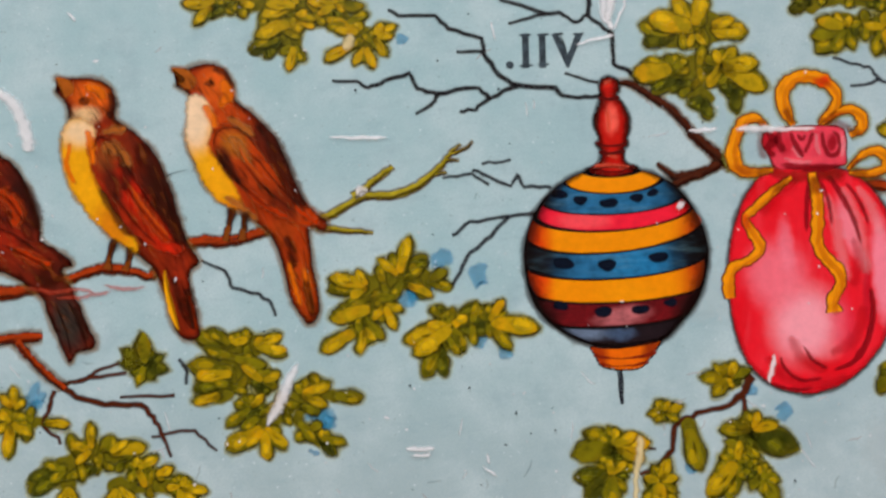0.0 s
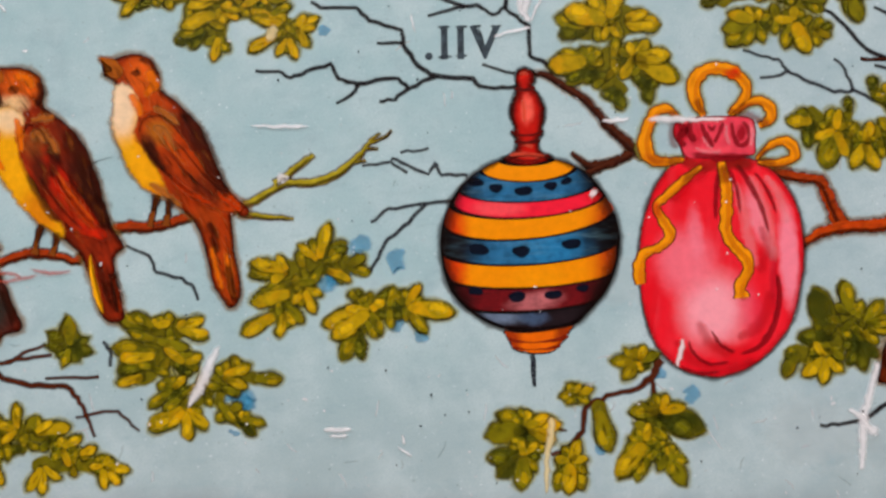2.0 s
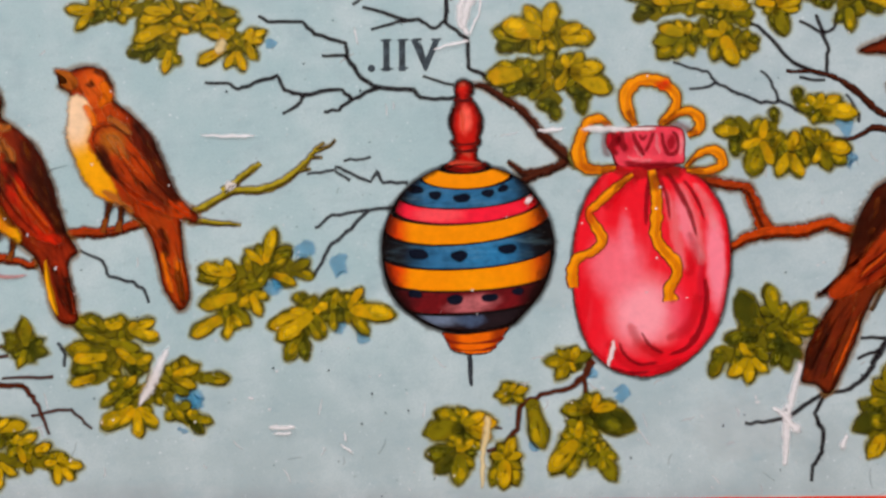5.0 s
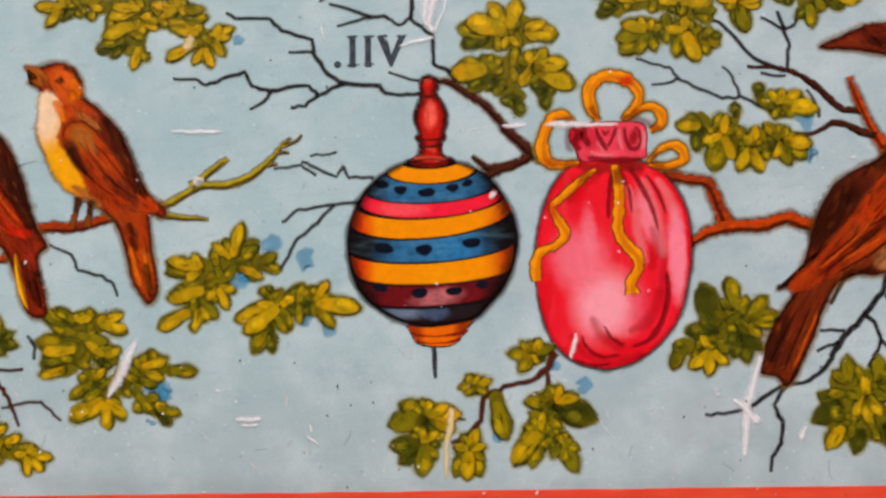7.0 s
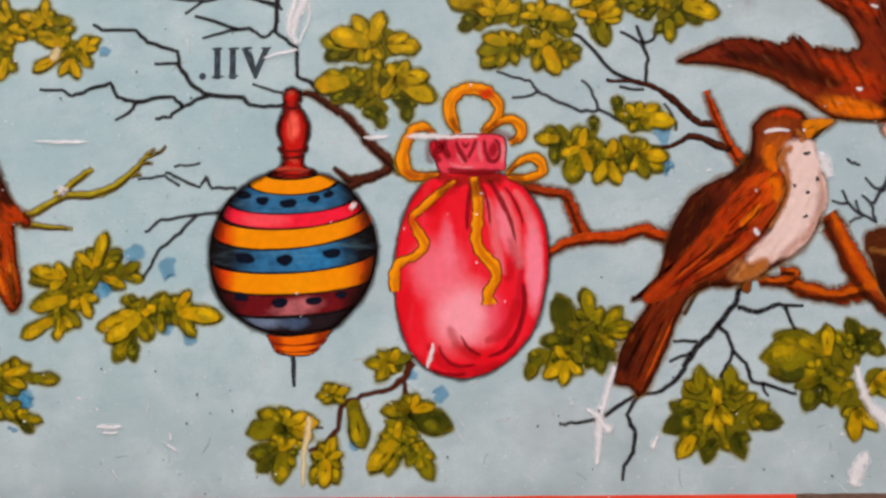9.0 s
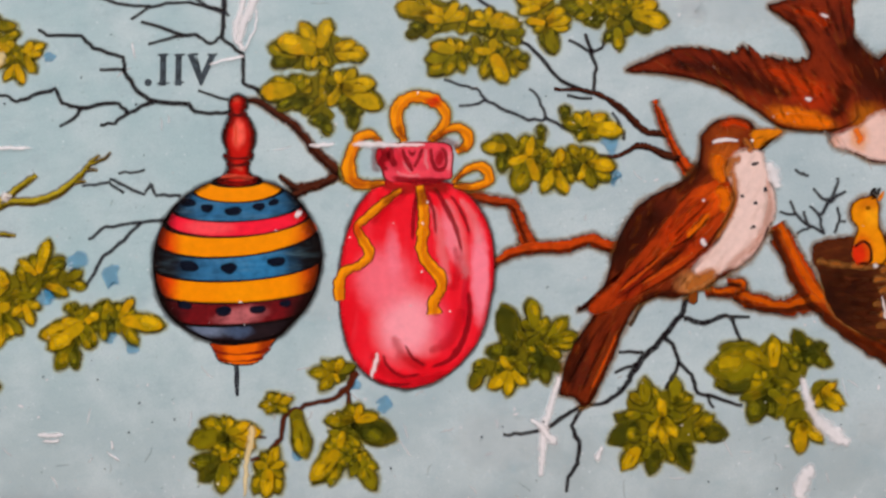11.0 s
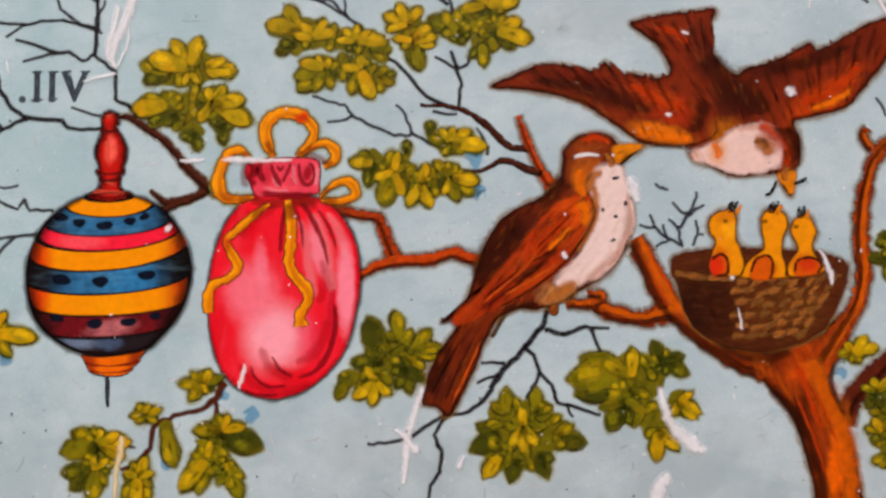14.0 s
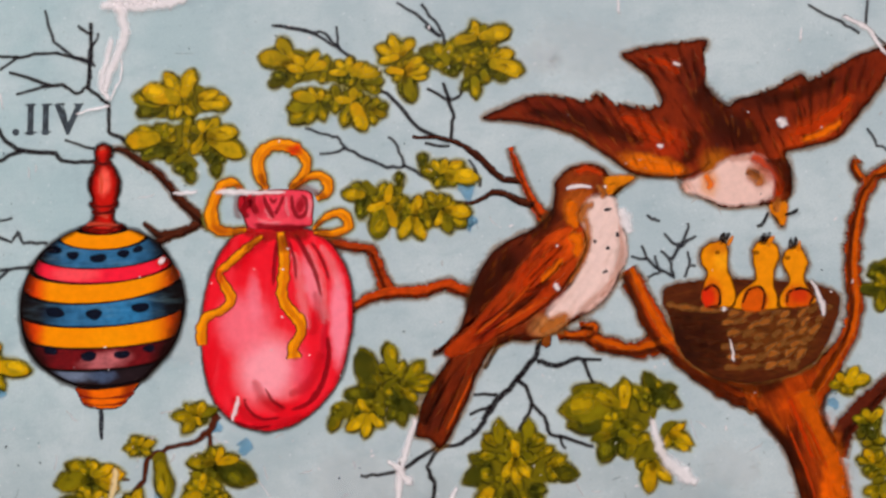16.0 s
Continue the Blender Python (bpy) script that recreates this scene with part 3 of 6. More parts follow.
for k, (pts, paint) in enumerate((([(1647, -82, 26), (1674, -136, 44), (1708, -211, 42), (1725, -307, 33), (1727, -402, 22)], BARK_LIGHT), ([(1565, -137, 8.8), (1632, -206, 18), (1665, -286, 18), (1679, -381, 13)], UMBER), ([(1652, -136, 4), (1680, -190, 6), (1700, -243, 4)], EMBER),
                                  ([(1619, -147, 4), (1655, -233, 6), (1681, -318, 4)], EMBER), ([(1625, -93, 11), (1646, -147, 13), (1677, -233, 8.8)], EMBER), ([(1463, -53, 15), (1539, -83, 24), (1626, -74, 15)], UMBER), ([(1702, -82, 4.4), (1692, -136, 11), (1721, -200, 6.6)], UMBER))):
    bm = bmesh.new()
    add_stroke(bm, pts, 15 + 0.3 * k, rough=4, seed=k, feather=1.0 * max(p[2] for p in pts))
    part("bark_shading", bm, [paint], tree)
for rise, pts in enumerate(([(1663, -104, 55), (1709, -38, 44), (1743, 17, 35), (1759, 72, 33), (1755, 148, 33), (1761, 215, 31), (1776, 282, 29), (1802, 329, 26), (1830, 344, 29), (1899, 361, 29)],
            [(1571, -104, 66), (1506, -73, 66), (1441, -30, 61), (1392, 0, 44), (1332, -11, 35), (1277, -4, 33), (1234, 14, 26), (1179, 14, 18)],
            [(1403, -8, 46), (1371, 35, 46), (1349, 79, 42), (1327, 123, 40), (1317, 143, 31)],
            [(1782, 321, 18), (1764, 351, 18), (1778, 366, 11)],
            [(1234, 10, 20), (1256, 29, 20), (1223, 36, 13)])):
    bm = bmesh.new()
    add_stroke(bm, pts, 11 + 0.7 * rise, rim=2.6, halo=11, rough=4, seed=len(pts))
    add_stroke(bm, [(x + 0.12 * w, y + 0.12 * w, 0.34 * w) for x, y, w in pts], 12 + 0.7 * rise, 3, rough=4, seed=len(pts), feather=9)
    add_stroke(bm, [(x - 0.22 * w, y - 0.26 * w, 0.3 * w) for x, y, w in pts], 12.3 + 0.7 * rise, 4, rough=4, seed=len(pts), feather=9)
    part("limb", bm, [tree_bark, OUTLINE, WARM_FRINGE, BARK_LIGHT, UMBER], tree)
branch([[(1721, -211, 29), (1733, -162, 33), (1772, -119, 31), (1810, -81, 26), (1888, -26, 24)]], "dark red-brown painted branch beside the tree trunk", painted("branch_paint_deep_red", (112, 46, 22), streaks=((40, 9, (60, 20, 14), 0.8),)), 9)
twig([[(1791, 428, 2.2), (1812, 394, 3.3), (1844, 372, 3.3)], [(1751, 655, 3.3), (1801, 627, 3.3), (1861, 564, 3.3)]], TWIG_DARK, INK_GREY)

# ---- leaves ----
def lobe_shape(x, y, ang, length, half, rnd, point):
    """A blunt leaf lobe from its base at (x, y): narrow at the foot, widest past the middle, with a rounded tip that bends a little."""
    c, s = math.cos(radians(ang)), math.sin(radians(ang))
    bend = rnd.uniform(-0.07, 0.07) * length
    out = []
    for f, w in ((0.0, 0.55), (0.3, 0.78), (0.58, 1.0), (0.8, 0.93 - 0.5 * point), (0.94, 0.6 - 0.7 * point), (1.02 + 0.04 * point, 0.06), (0.95, 0.7 * point - 0.56), (0.8, 0.5 * point - 0.93), (0.58, -1.0), (0.3, -0.78), (0.0, -0.55)):
        u, v = f * length, w * half * rnd.uniform(0.9, 1.1) + bend * f * f
        out.append((x + u * c - v * s, y + u * s + v * c))
    return out


def sprig(lobes, label, group="leaf sprigs", level=12, seed=1, wide=0.25, point=0.15, gain=1.0, body=0.6):
    """A cluster of painted leaf lobes over a deeper ground of the same green. lobes: x and y of the foot, direction, length, tone."""
    rnd = random.Random(seed)
    cx, cy = np.mean([l[0] for l in lobes]), np.mean([l[1] for l in lobes])
    top = thing("leaf_sprig", cx, cy, label, "leaves", group)
    lobes = [(x, y, ang, gain * length, tone) for x, y, ang, length, tone in lobes]
    fans = {}
    for x, y, ang, length, tone in lobes:
        fans.setdefault((x, y), []).append((ang % 360, length))
    # soft ground of deep green under the feet of the lobes, running from fan to fan
    ground = bmesh.new()
    feet = []
    for k, ((x, y), fan) in enumerate(fans.items()):
        mean = sum(l for _, l in fan) / len(fan)
        r = body * mean if len(fan) > 1 else 0.2 * mean
        pts = [(x + r * math.cos(a) * rnd.uniform(0.75, 1.1), y + r * math.sin(a) * rnd.uniform(0.75, 1.1)) for a in np.linspace(0, 2 * math.pi, 9)[:-1]]
        add_patch(ground, pts, level - 4 + 0.1 * k, halo=5, fringe=1, steps=3, rough=2.5, seed=k)
        if feet:
            px, py, pr = min(feet, key=lambda f: math.hypot(f[0] - x, f[1] - y))
            mx, my = (x + px) / 2 + rnd.uniform(-4, 4), (y + py) / 2 + rnd.uniform(-4, 4)
            add_stroke(ground, [(px, py, pr * 1.7), (mx, my, (pr + r) * 0.9), (x, y, r * 1.7)], level - 4.5 + 0.05 * k, 0, halo=5, fringe=1, steps=4, rough=4, seed=k)
            # a half-hidden lobe on each side of the joint
            along = math.degrees(math.atan2(y - py, x - px))
            for turn in (90, -90):
                lobes.append((mx, my, along + turn + rnd.uniform(-20, 20), rnd.uniform(0.6, 0.8) * mean, 1))
        feet.append((x, y, r))
        # half-hidden lobes between those that stand far apart
        angles = sorted(a for a, _ in fan)
        for a0, a1 in zip(angles, angles[1:] + [angles[0] + 360]):
            gap = a1 - a0
            if len(fan) > 1 and 58 < gap < 200:
                count = int(gap // 52)
                for j in range(1, count + 1):
                    lobes.append((x, y, a0 + gap * j / (count + 1), rnd.uniform(0.55, 0.7) * mean, 3))
    under = bmesh.new()
    order = sorted(range(len(lobes)), key=lambda k: (-lobes[k][4] + rnd.uniform(0, 1.2), rnd.random()))
    for rank, k in enumerate(order):
        x, y, ang, length, tone = lobes[k]
        if tone == 3:
            tone = 2 if math.sin(radians(ang)) < 0.2 else 1
        half = max(length * wide, min(9.0, 0.34 * length)) * rnd.uniform(0.9, 1.1)
        c, s = math.cos(radians(ang)), math.sin(radians(ang))
        shape = lobe_shape(x, y, ang, length, half, rnd, point)
        mx, my = x + 0.5 * length * c, y + 0.5 * length * s
        # the drawn outline shows only where no other lobe covers it
        grow = 1 + 1.8 / max(half, 8)
        add_patch(under, [(mx + (px - mx) * (1 + 2.4 / length) + (grow - 1) * ((px - mx) * s * s - (py - my) * s * c), my + (py - my) * (1 + 2.4 / length) + (grow - 1) * ((py - my) * c * c - (px - mx) * s * c)) for px, py in shape],
                  level - 2.5 + 0.02 * rank, 0, halo=8, fringe=1, steps=3, rough=1.6, seed=rank)
        add_patch(ground, shape, level + 0.03 * rank, steps=3, rough=1.6, seed=rank)
        z = level + 2.5 + 0.3 * rank
        leaf = bmesh.new()
        # the colour lies softly inside the outline, and runs into that of the next lobe
        inner = lobe_shape(x + 0.1 * length * c, y + 0.1 * length * s, ang, length * 0.84, half * 0.74, rnd, point * 0.6)
        add_patch(leaf, inner, z, steps=3, rough=2.5, seed=rank + 3, feather=0.55 * half)

        def brush(track, index, lift, soft):
            """A soft brush mark along the lobe: how far along it, how far aside, and how wide."""
            add_stroke(leaf, [(x + f * length * c - v * half * s, y + f * length * s + v * half * c, w * half) for f, v, w in track], z + lift, index, steps=4, rough=2.0, seed=rank + k, feather=soft * half)

        low = -1 if c > 0 else 1            # the side of the lobe that lies lower
        if rnd.random() < 0.75:
            side = rnd.uniform(-0.35, 0.25) * low
            brush(((0.42, side, 0.5), (rnd.uniform(0.6, 0.72), side, 1.0), (0.88, 0.4 * side, 0.6)), 1, 0.1, 1.0)
        if rnd.random() < 0.35:
            brush(((-0.05, 0.0, 0.6), (0.15, 0.2 * low, 0.9), (0.4, 0.3 * low, 0.3)), 2, 0.12, 0.9)
        # a drawn line along the lobe's lower side and tip, and a short vein
        line = [(0.25, 0.78, 0.05), (0.58, 0.98, 0.14), (0.82, 0.88 - 0.4 * point, 0.18), (0.97, 0.45 - 0.4 * point, 0.14), (1.0, 0.05, 0.05)]
        if rnd.random() < 0.5:
            brush([(f, v * low, w) for f, v, w in line], 3, 0.2, 0.2)
        if rnd.random() < 0.4:
            brush(((0.3, 0.1, 0.05), (0.5, 0.15, 0.16), (0.7, 0.05, 0.05)), 3, 0.2, 0.2)
        part("leaf", leaf, [LEAF_TONES[tone], LEAF_LIGHTS[tone], LEAF_SHADE, LEAF_LINE], top)
    part("leaf_ground", ground, [LEAF_MASS, FRINGE], top, "deep green paint under the leaves")
    part("leaf_outline", under, [LEAF_EDGE, FRINGE], top, "thin dark outline round the leaves")
    return top


def splash(points, label="pale offset blue printing beside the leaves"):
    for k, (x, y, r) in enumerate(points):
        bm = bmesh.new()
        pts = [(x + r * random.uniform(0.4, 1.3) * math.cos(a), y + r * random.uniform(0.4, 1.3) * math.sin(a)) for a in np.linspace(0, 2 * math.pi, 11)[:-1]]
        add_patch(bm, pts, 4 + 0.1 * k, steps=4, rough=5, seed=k, feather=0.6 * r)
        single("blue_blot", bm, [BLUE], label, "paint blot", "blue blots")


sprig([(-438, 522, 176, 55, 0), (-438, 522, -134, 49, 0), (-438, 522, 143, 18, 1), (-438, 522, -24, 27, 2), (-438, 522, 101, 40, 0), (-389, 525, -68, 29, 1), (-389, 525, -8, 28, 0), (-389, 525, -134, 19, 1), (-389, 525, 43, 51, 1), (-283, 521, -162, 68, 0), (-283, 521, 176, 59, 0), (-283, 521, 113, 46, 0), (-293, 490, -158, 70, 0), (-293, 490, -172, 48, 0), (-313, 458, -157, 61, 2), (-313, 458, -168, 49, 1), (-313, 458, -126, 45, 2)], "ochre and olive painted oak leaves hanging above the birds", seed=2, wide=0.2, body=0.42)
sprig([(-288, 448, -99, 49, 0), (-288, 448, -61, 36, 1), (-288, 448, -144, 29, 1), (-286, 500, -77, 32, 0), (-286, 500, -31, 41, 0), (-286, 500, -123, 25, 0), (-286, 500, 27, 23, 0), (-214, 521, -150, 35, 0), (-214, 521, -32, 20, 0), (-214, 521, -4, 52, 1), (-214, 521, 168, 53, 0), (-214, 521, 91, 42, 0), (-182, 447, -153, 57, 0)], "yellow-ochre painted oak leaves hanging beside a dark twig", seed=3, wide=0.2, body=0.42)
sprig([(-169, 472, 175, 45, 0), (-169, 472, 104, 29, 0), (-169, 472, 157, 67, 0), (-159, 444, -120, 40, 0), (-159, 444, -67, 44, 0), (-159, 444, -97, 28, 1), (-142, 464, 28, 44, 0), (-142, 464, 0, 34, 0), (-142, 464, -62, 44, 0), (-142, 464, 61, 28, 0)], "yellow-ochre painted oak leaf with a worn cream spot", seed=4, wide=0.2, body=0.42)
sprig([(-388, -91, 168, 69, 1), (-388, -91, 154, 51, 1), (-388, -91, 105, 17, 0), (-388, -91, 24, 28, 0), (-350, -94, 20, 51, 0), (-350, -94, -12, 58, 0), (-350, -94, 50, 22, 0), (-386, -142, 167, 81, 1), (-386, -142, -173, 67, 0), (-386, -142, -157, 76, 2), (-407, -179, -163, 52, 0), (-407, -179, 164, 39, 2), (-334, -156, 27, 33, 0), (-334, -156, 143, 48, 0), (-334, -156, -22, 28, 1)], "olive green painted leaf cluster below the singing birds", seed=5, wide=0.2, body=0.42)
sprig([(-354, -201, -143, 55, 1), (-354, -201, 167, 31, 1), (-354, -201, 46, 31, 0), (-331, -237, -153, 73, 0), (-331, -237, -131, 44, 0), (-331, -237, -84, 55, 0), (-331, -237, -38, 53, 0), (-331, -237, -13, 31, 1), (-266, -178, 20, 55, 0), (-266, -178, 123, 22, 1), (-266, -178, -26, 50, 0), (-210, -181, -5, 52, 1), (-272, -222, -52, 50, 1), (-234, -254, -8, 49, 1), (-234, -254, 64, 16, 0), (-234, -254, -44, 42, 2)], "olive green painted leaf spray crossed by a white scratch", seed=6, wide=0.2, body=0.42)
sprig([(-543, -128, 96, 58, 1), (-543, -128, 145, 52, 2), (-543, -128, 176, 45, 2), (-543, -128, -111, 38, 1), (-543, -128, 30, 38, 2), (-543, -128, -15, 43, 2), (-543, -128, -61, 33, 2)], "small green painted leaf sprig on a twig", seed=7, wide=0.26, point=0.5)
sprig([(-634, -276, 94, 48, 0), (-634, -276, 163, 41, 0), (-634, -276, -139, 36, 0), (-602, -280, 123, 23, 1), (-602, -280, 32, 37, 0), (-602, -280, 11, 65, 0), (-552, -307, 29, 41, 0), (-552, -307, -62, 36, 0), (-552, -307, 103, 20, 0), (-552, -307, -123, 28, 1), (-520, -319, 21, 34, 0), (-520, -319, -26, 18, 1), (-677, -308, 169, 41, 1), (-677, -308, -164, 71, 2), (-677, -308, -145, 77, 2), (-677, -308, -139, 36, 1), (-672, -339, -116, 35, 0), (-672, -339, -69, 38, 0), (-621, -311, -180, 32, 2)], "olive and ochre painted leaf spray near the slide's lower edge", seed=8, wide=0.2, body=0.42)
sprig([(-586, -340, -119, 50, 0), (-586, -340, -87, 50, 0), (-586, -340, -36, 42, 0), (-475, -339, -8, 49, 0), (-475, -339, -88, 40, 0), (-475, -339, -46, 44, 0), (-475, -339, -180, 26, 0), (-475, -339, 60, 21, 0)], "ochre painted leaves at the slide's lower edge", seed=9, wide=0.2, body=0.42)
sprig([(-774, -205, 92, 38, 0), (-774, -205, 137, 35, 0), (-774, -205, 39, 25, 0), (-778, -229, -32, 44, 0), (-778, -229, -95, 62, 0), (-778, -229, -150, 32, 0), (-778, -229, -7, 33, 1), (-778, -229, 143, 26, 0), (-719, -229, -2, 45, 0)], "olive painted leaves with blue showing beside", seed=10, wide=0.2, body=0.42)
sprig([(-96, 30, 77, 71, 0), (-96, 30, 142, 48, 0), (-96, 30, 30, 60, 2), (-84, 15, -21, 52, 0), (-152, 11, 165, 70, 0), (-152, 11, -177, 69, 1), (-152, 11, -148, 35, 0), (-152, 11, 123, 35, 0), (-143, -26, -163, 77, 0), (-143, -26, 166, 46, 1), (-121, -22, -66, 48, 0), (-121, -22, -12, 34, 0), (-121, -22, -130, 34, 0), (-172, -67, -148, 69, 0), (-157, -63, -98, 45, 0), (-157, -63, -49, 29, 0), (-47, 22, -18, 47, 1), (-47, 22, 22, 40, 1)], "yellow-ochre painted oak leaves beside the spinning top", seed=11, wide=0.2, body=0.42)
sprig([(-1, -59, -163, 89, 0), (-1, -59, -142, 84, 0), (-1, -59, 176, 45, 0), (-1, -59, -63, 50, 1), (-1, -59, 36, 32, 0), (-1, -59, 45, 57, 2), (-23, -88, -116, 66, 1), (-23, -88, -82, 59, 2), (-23, -88, -135, 21, 0), (62, -51, 53, 48, 0), (62, -51, -7, 90, 0), (62, -51, -49, 63, 1), (62, -51, 128, 37, 1), (62, -51, -81, 26, 1), (-24, -40, 136, 21, 1), (-24, -40, 80, 19, 2)], "yellow-ochre painted leaf spray beside the spinning top", seed=12, wide=0.2, body=0.42)
sprig([(433, 477, 72, 56, 0), (433, 477, 124, 57, 0), (433, 477, 168, 73, 0), (464, 477, -6, 57, 0), (464, 477, 23, 38, 0), (464, 477, -38, 29, 0), (395, 465, 164, 54, 1), (395, 465, -162, 48, 2), (395, 465, -139, 27, 2), (435, 465, -119, 24, 0), (435, 465, -46, 24, 0)], "ochre painted leaf cluster above the spinning top", seed=13, gain=1.14)
sprig([(395, 401, -169, 64, 0), (395, 401, 162, 48, 1), (395, 401, 116, 26, 1), (395, 401, 33, 27, 1), (481, 407, 52, 37, 0), (481, 407, 3, 57, 0), (481, 407, -29, 78, 0), (481, 407, 116, 26, 0), (481, 407, -123, 42, 0), (401, 383, -156, 44, 2), (401, 383, -104, 24, 2), (401, 383, -31, 33, 2), (446, 348, -153, 26, 2), (446, 348, -72, 36, 2), (503, 366, -180, 23, 2), (503, 366, -87, 41, 2), (503, 366, -34, 21, 2)], "olive painted leaves on the branch behind the spinning top", seed=14, gain=1.14)
sprig([(654, 551, 165, 62, 0), (654, 551, 124, 52, 0), (645, 525, -157, 38, 2), (645, 525, 176, 29, 2), (678, 537, 124, 35, 0), (678, 537, 56, 41, 0), (678, 537, 21, 40, 0), (678, 537, 172, 34, 0), (763, 533, 139, 29, 0), (763, 533, 82, 29, 0), (763, 533, 33, 31, 0), (763, 533, 0, 57, 0), (763, 533, -180, 33, 0), (792, 519, -7, 38, 1), (792, 519, -40, 37, 1)], "large ochre painted leaf cluster above the pouch", seed=15, gain=1.14)
sprig([(703, 475, -162, 54, 1), (703, 475, 162, 45, 0), (703, 475, 122, 28, 0), (703, 475, -140, 60, 1), (703, 475, -115, 43, 1), (703, 475, 65, 21, 0), (703, 475, -66, 37, 1), (774, 475, -113, 47, 1), (774, 475, 91, 24, 0), (774, 475, -69, 56, 0), (774, 475, 0, 28, 2), (774, 475, 172, 33, 0), (812, 461, 10, 29, 2), (812, 461, -31, 28, 1), (812, 461, -80, 29, 1), (812, 461, 59, 22, 1)], "olive painted leaf cluster above the pouch's ribbon", seed=16, gain=1.14)
sprig([(867, 567, 159, 46, 0), (867, 567, 118, 41, 0), (867, 567, 53, 39, 0), (867, 567, -165, 39, 0), (877, 534, 172, 34, 0), (877, 534, 13, 44, 0), (877, 534, -14, 39, 0), (877, 534, -74, 55, 1), (877, 534, -96, 39, 2), (877, 534, -142, 24, 1), (877, 534, 42, 44, 0)], "bright ochre painted leaves over a thin twig", seed=17, gain=1.14)
sprig([(967, 553, 131, 44, 1), (967, 553, 90, 39, 1), (967, 553, 156, 57, 2), (967, 553, 23, 26, 1), (967, 553, -68, 26, 2), (967, 553, -170, 29, 1), (1023, 607, -170, 43, 0), (1023, 607, 108, 31, 0), (1023, 607, 10, 58, 0), (1023, 607, -7, 19, 0), (1042, 559, 100, 27, 1), (1042, 559, 18, 47, 0), (1042, 559, -21, 66, 0), (1042, 559, -53, 48, 2), (1042, 559, -180, 38, 1), (1014, 530, -123, 34, 2), (1014, 530, -83, 43, 1), (1014, 530, -31, 28, 2)], "ochre and olive painted leaves with blue between them", seed=18, gain=1.14)
sprig([(802, 288, -180, 41, 0), (802, 288, 143, 29, 1), (802, 288, -105, 43, 2), (844, 271, 81, 36, 0), (844, 271, -111, 63, 1), (844, 271, -70, 44, 0), (844, 271, -161, 37, 0), (896, 247, 72, 37, 0), (896, 247, -121, 45, 0), (896, 247, -66, 45, 0), (896, 247, -14, 24, 2), (955, 260, 135, 41, 1), (955, 260, 64, 26, 1), (955, 260, -6, 50, 0), (955, 260, -74, 43, 1), (955, 260, -111, 32, 0), (955, 260, -35, 50, 1), (869, 305, 91, 25, 2)], "olive painted leaf spray between the pouch and the bird", seed=19, gain=1.14)
sprig([(954, 330, 172, 38, 1), (954, 330, 127, 29, 0), (954, 330, 78, 27, 0), (954, 330, 31, 41, 0), (954, 330, -5, 62, 0), (954, 330, -116, 26, 1), (954, 330, -37, 29, 1), (913, 345, 83, 24, 2)], "small olive painted leaves on a thin twig", seed=20, gain=1.14)
sprig([(827, -99, -173, 59, 2), (827, -99, 113, 85, 2), (827, -99, 91, 39, 2), (859, -60, 97, 56, 1), (859, -60, 154, 29, 1), (859, -60, 19, 21, 1), (885, -79, 8, 53, 1), (885, -79, 51, 51, 1), (885, -79, -17, 45, 1), (814, -139, -98, 46, 0), (814, -139, -140, 51, 0), (814, -139, -44, 37, 0), (814, -139, 128, 33, 0), (762, -132, -120, 45, 1), (762, -132, 154, 15, 1), (873, -112, -82, 49, 2), (873, -112, -38, 42, 2), (873, -112, -116, 44, 2), (873, -112, 142, 42, 2)], "green painted oak leaves beside the pouch", seed=21, wide=0.24, point=0.2, gain=1.04)
sprig([(1066, -198, 90, 50, 1), (1066, -198, 147, 35, 1), (1122, -197, 86, 50, 1), (1122, -197, 21, 36, 1), (1053, -240, 153, 49, 2), (1053, -240, -154, 62, 2), (1053, -240, -139, 30, 1), (1160, -239, 33, 42, 1), (1160, -239, -17, 61, 2), (1160, -239, -58, 30, 1), (1056, -275, -125, 55, 0), (1056, -275, -120, 26, 1), (1088, -284, -106, 47, 2), (1088, -284, -44, 18, 2), (1127, -274, -64, 50, 2), (1127, -274, -16, 34, 2), (1101, -223, 100, 39, 0), (1101, -223, -126, 44, 0), (1101, -223, -53, 44, 0), (1101, -223, -90, 48, 0)], "green and ochre painted maple leaf below the perched bird", seed=22, wide=0.28, point=0.4, body=0.75)
sprig([(1310, -128, 179, 120, 1), (1310, -128, 162, 102, 1), (1310, -128, 147, 70, 1), (1310, -128, 89, 58, 0), (1310, -128, -164, 109, 2), (1310, -128, -139, 60, 1), (1369, -95, 116, 43, 2), (1369, -95, 19, 41, 2), (1369, -95, -29, 52, 2), (1369, -95, -76, 27, 2), (1296, -167, -117, 65, 2), (1296, -167, -157, 50, 1), (1296, -167, -76, 53, 2), (1296, -167, -33, 46, 1), (1296, -167, 99, 39, 1), (1361, -224, -97, 58, 0), (1361, -224, -47, 52, 0), (1361, -224, -153, 29, 1)], "green painted leaves with a long white scratch", seed=23, wide=0.25, point=0.3, gain=1.04, body=0.65)
sprig([(1397, -172, -23, 49, 0), (1397, -172, 34, 35, 0), (1397, -172, -42, 47, 0), (1397, -172, -111, 28, 0)], "small ochre painted leaf beside a white scratch", seed=24, wide=0.26, point=0.5)
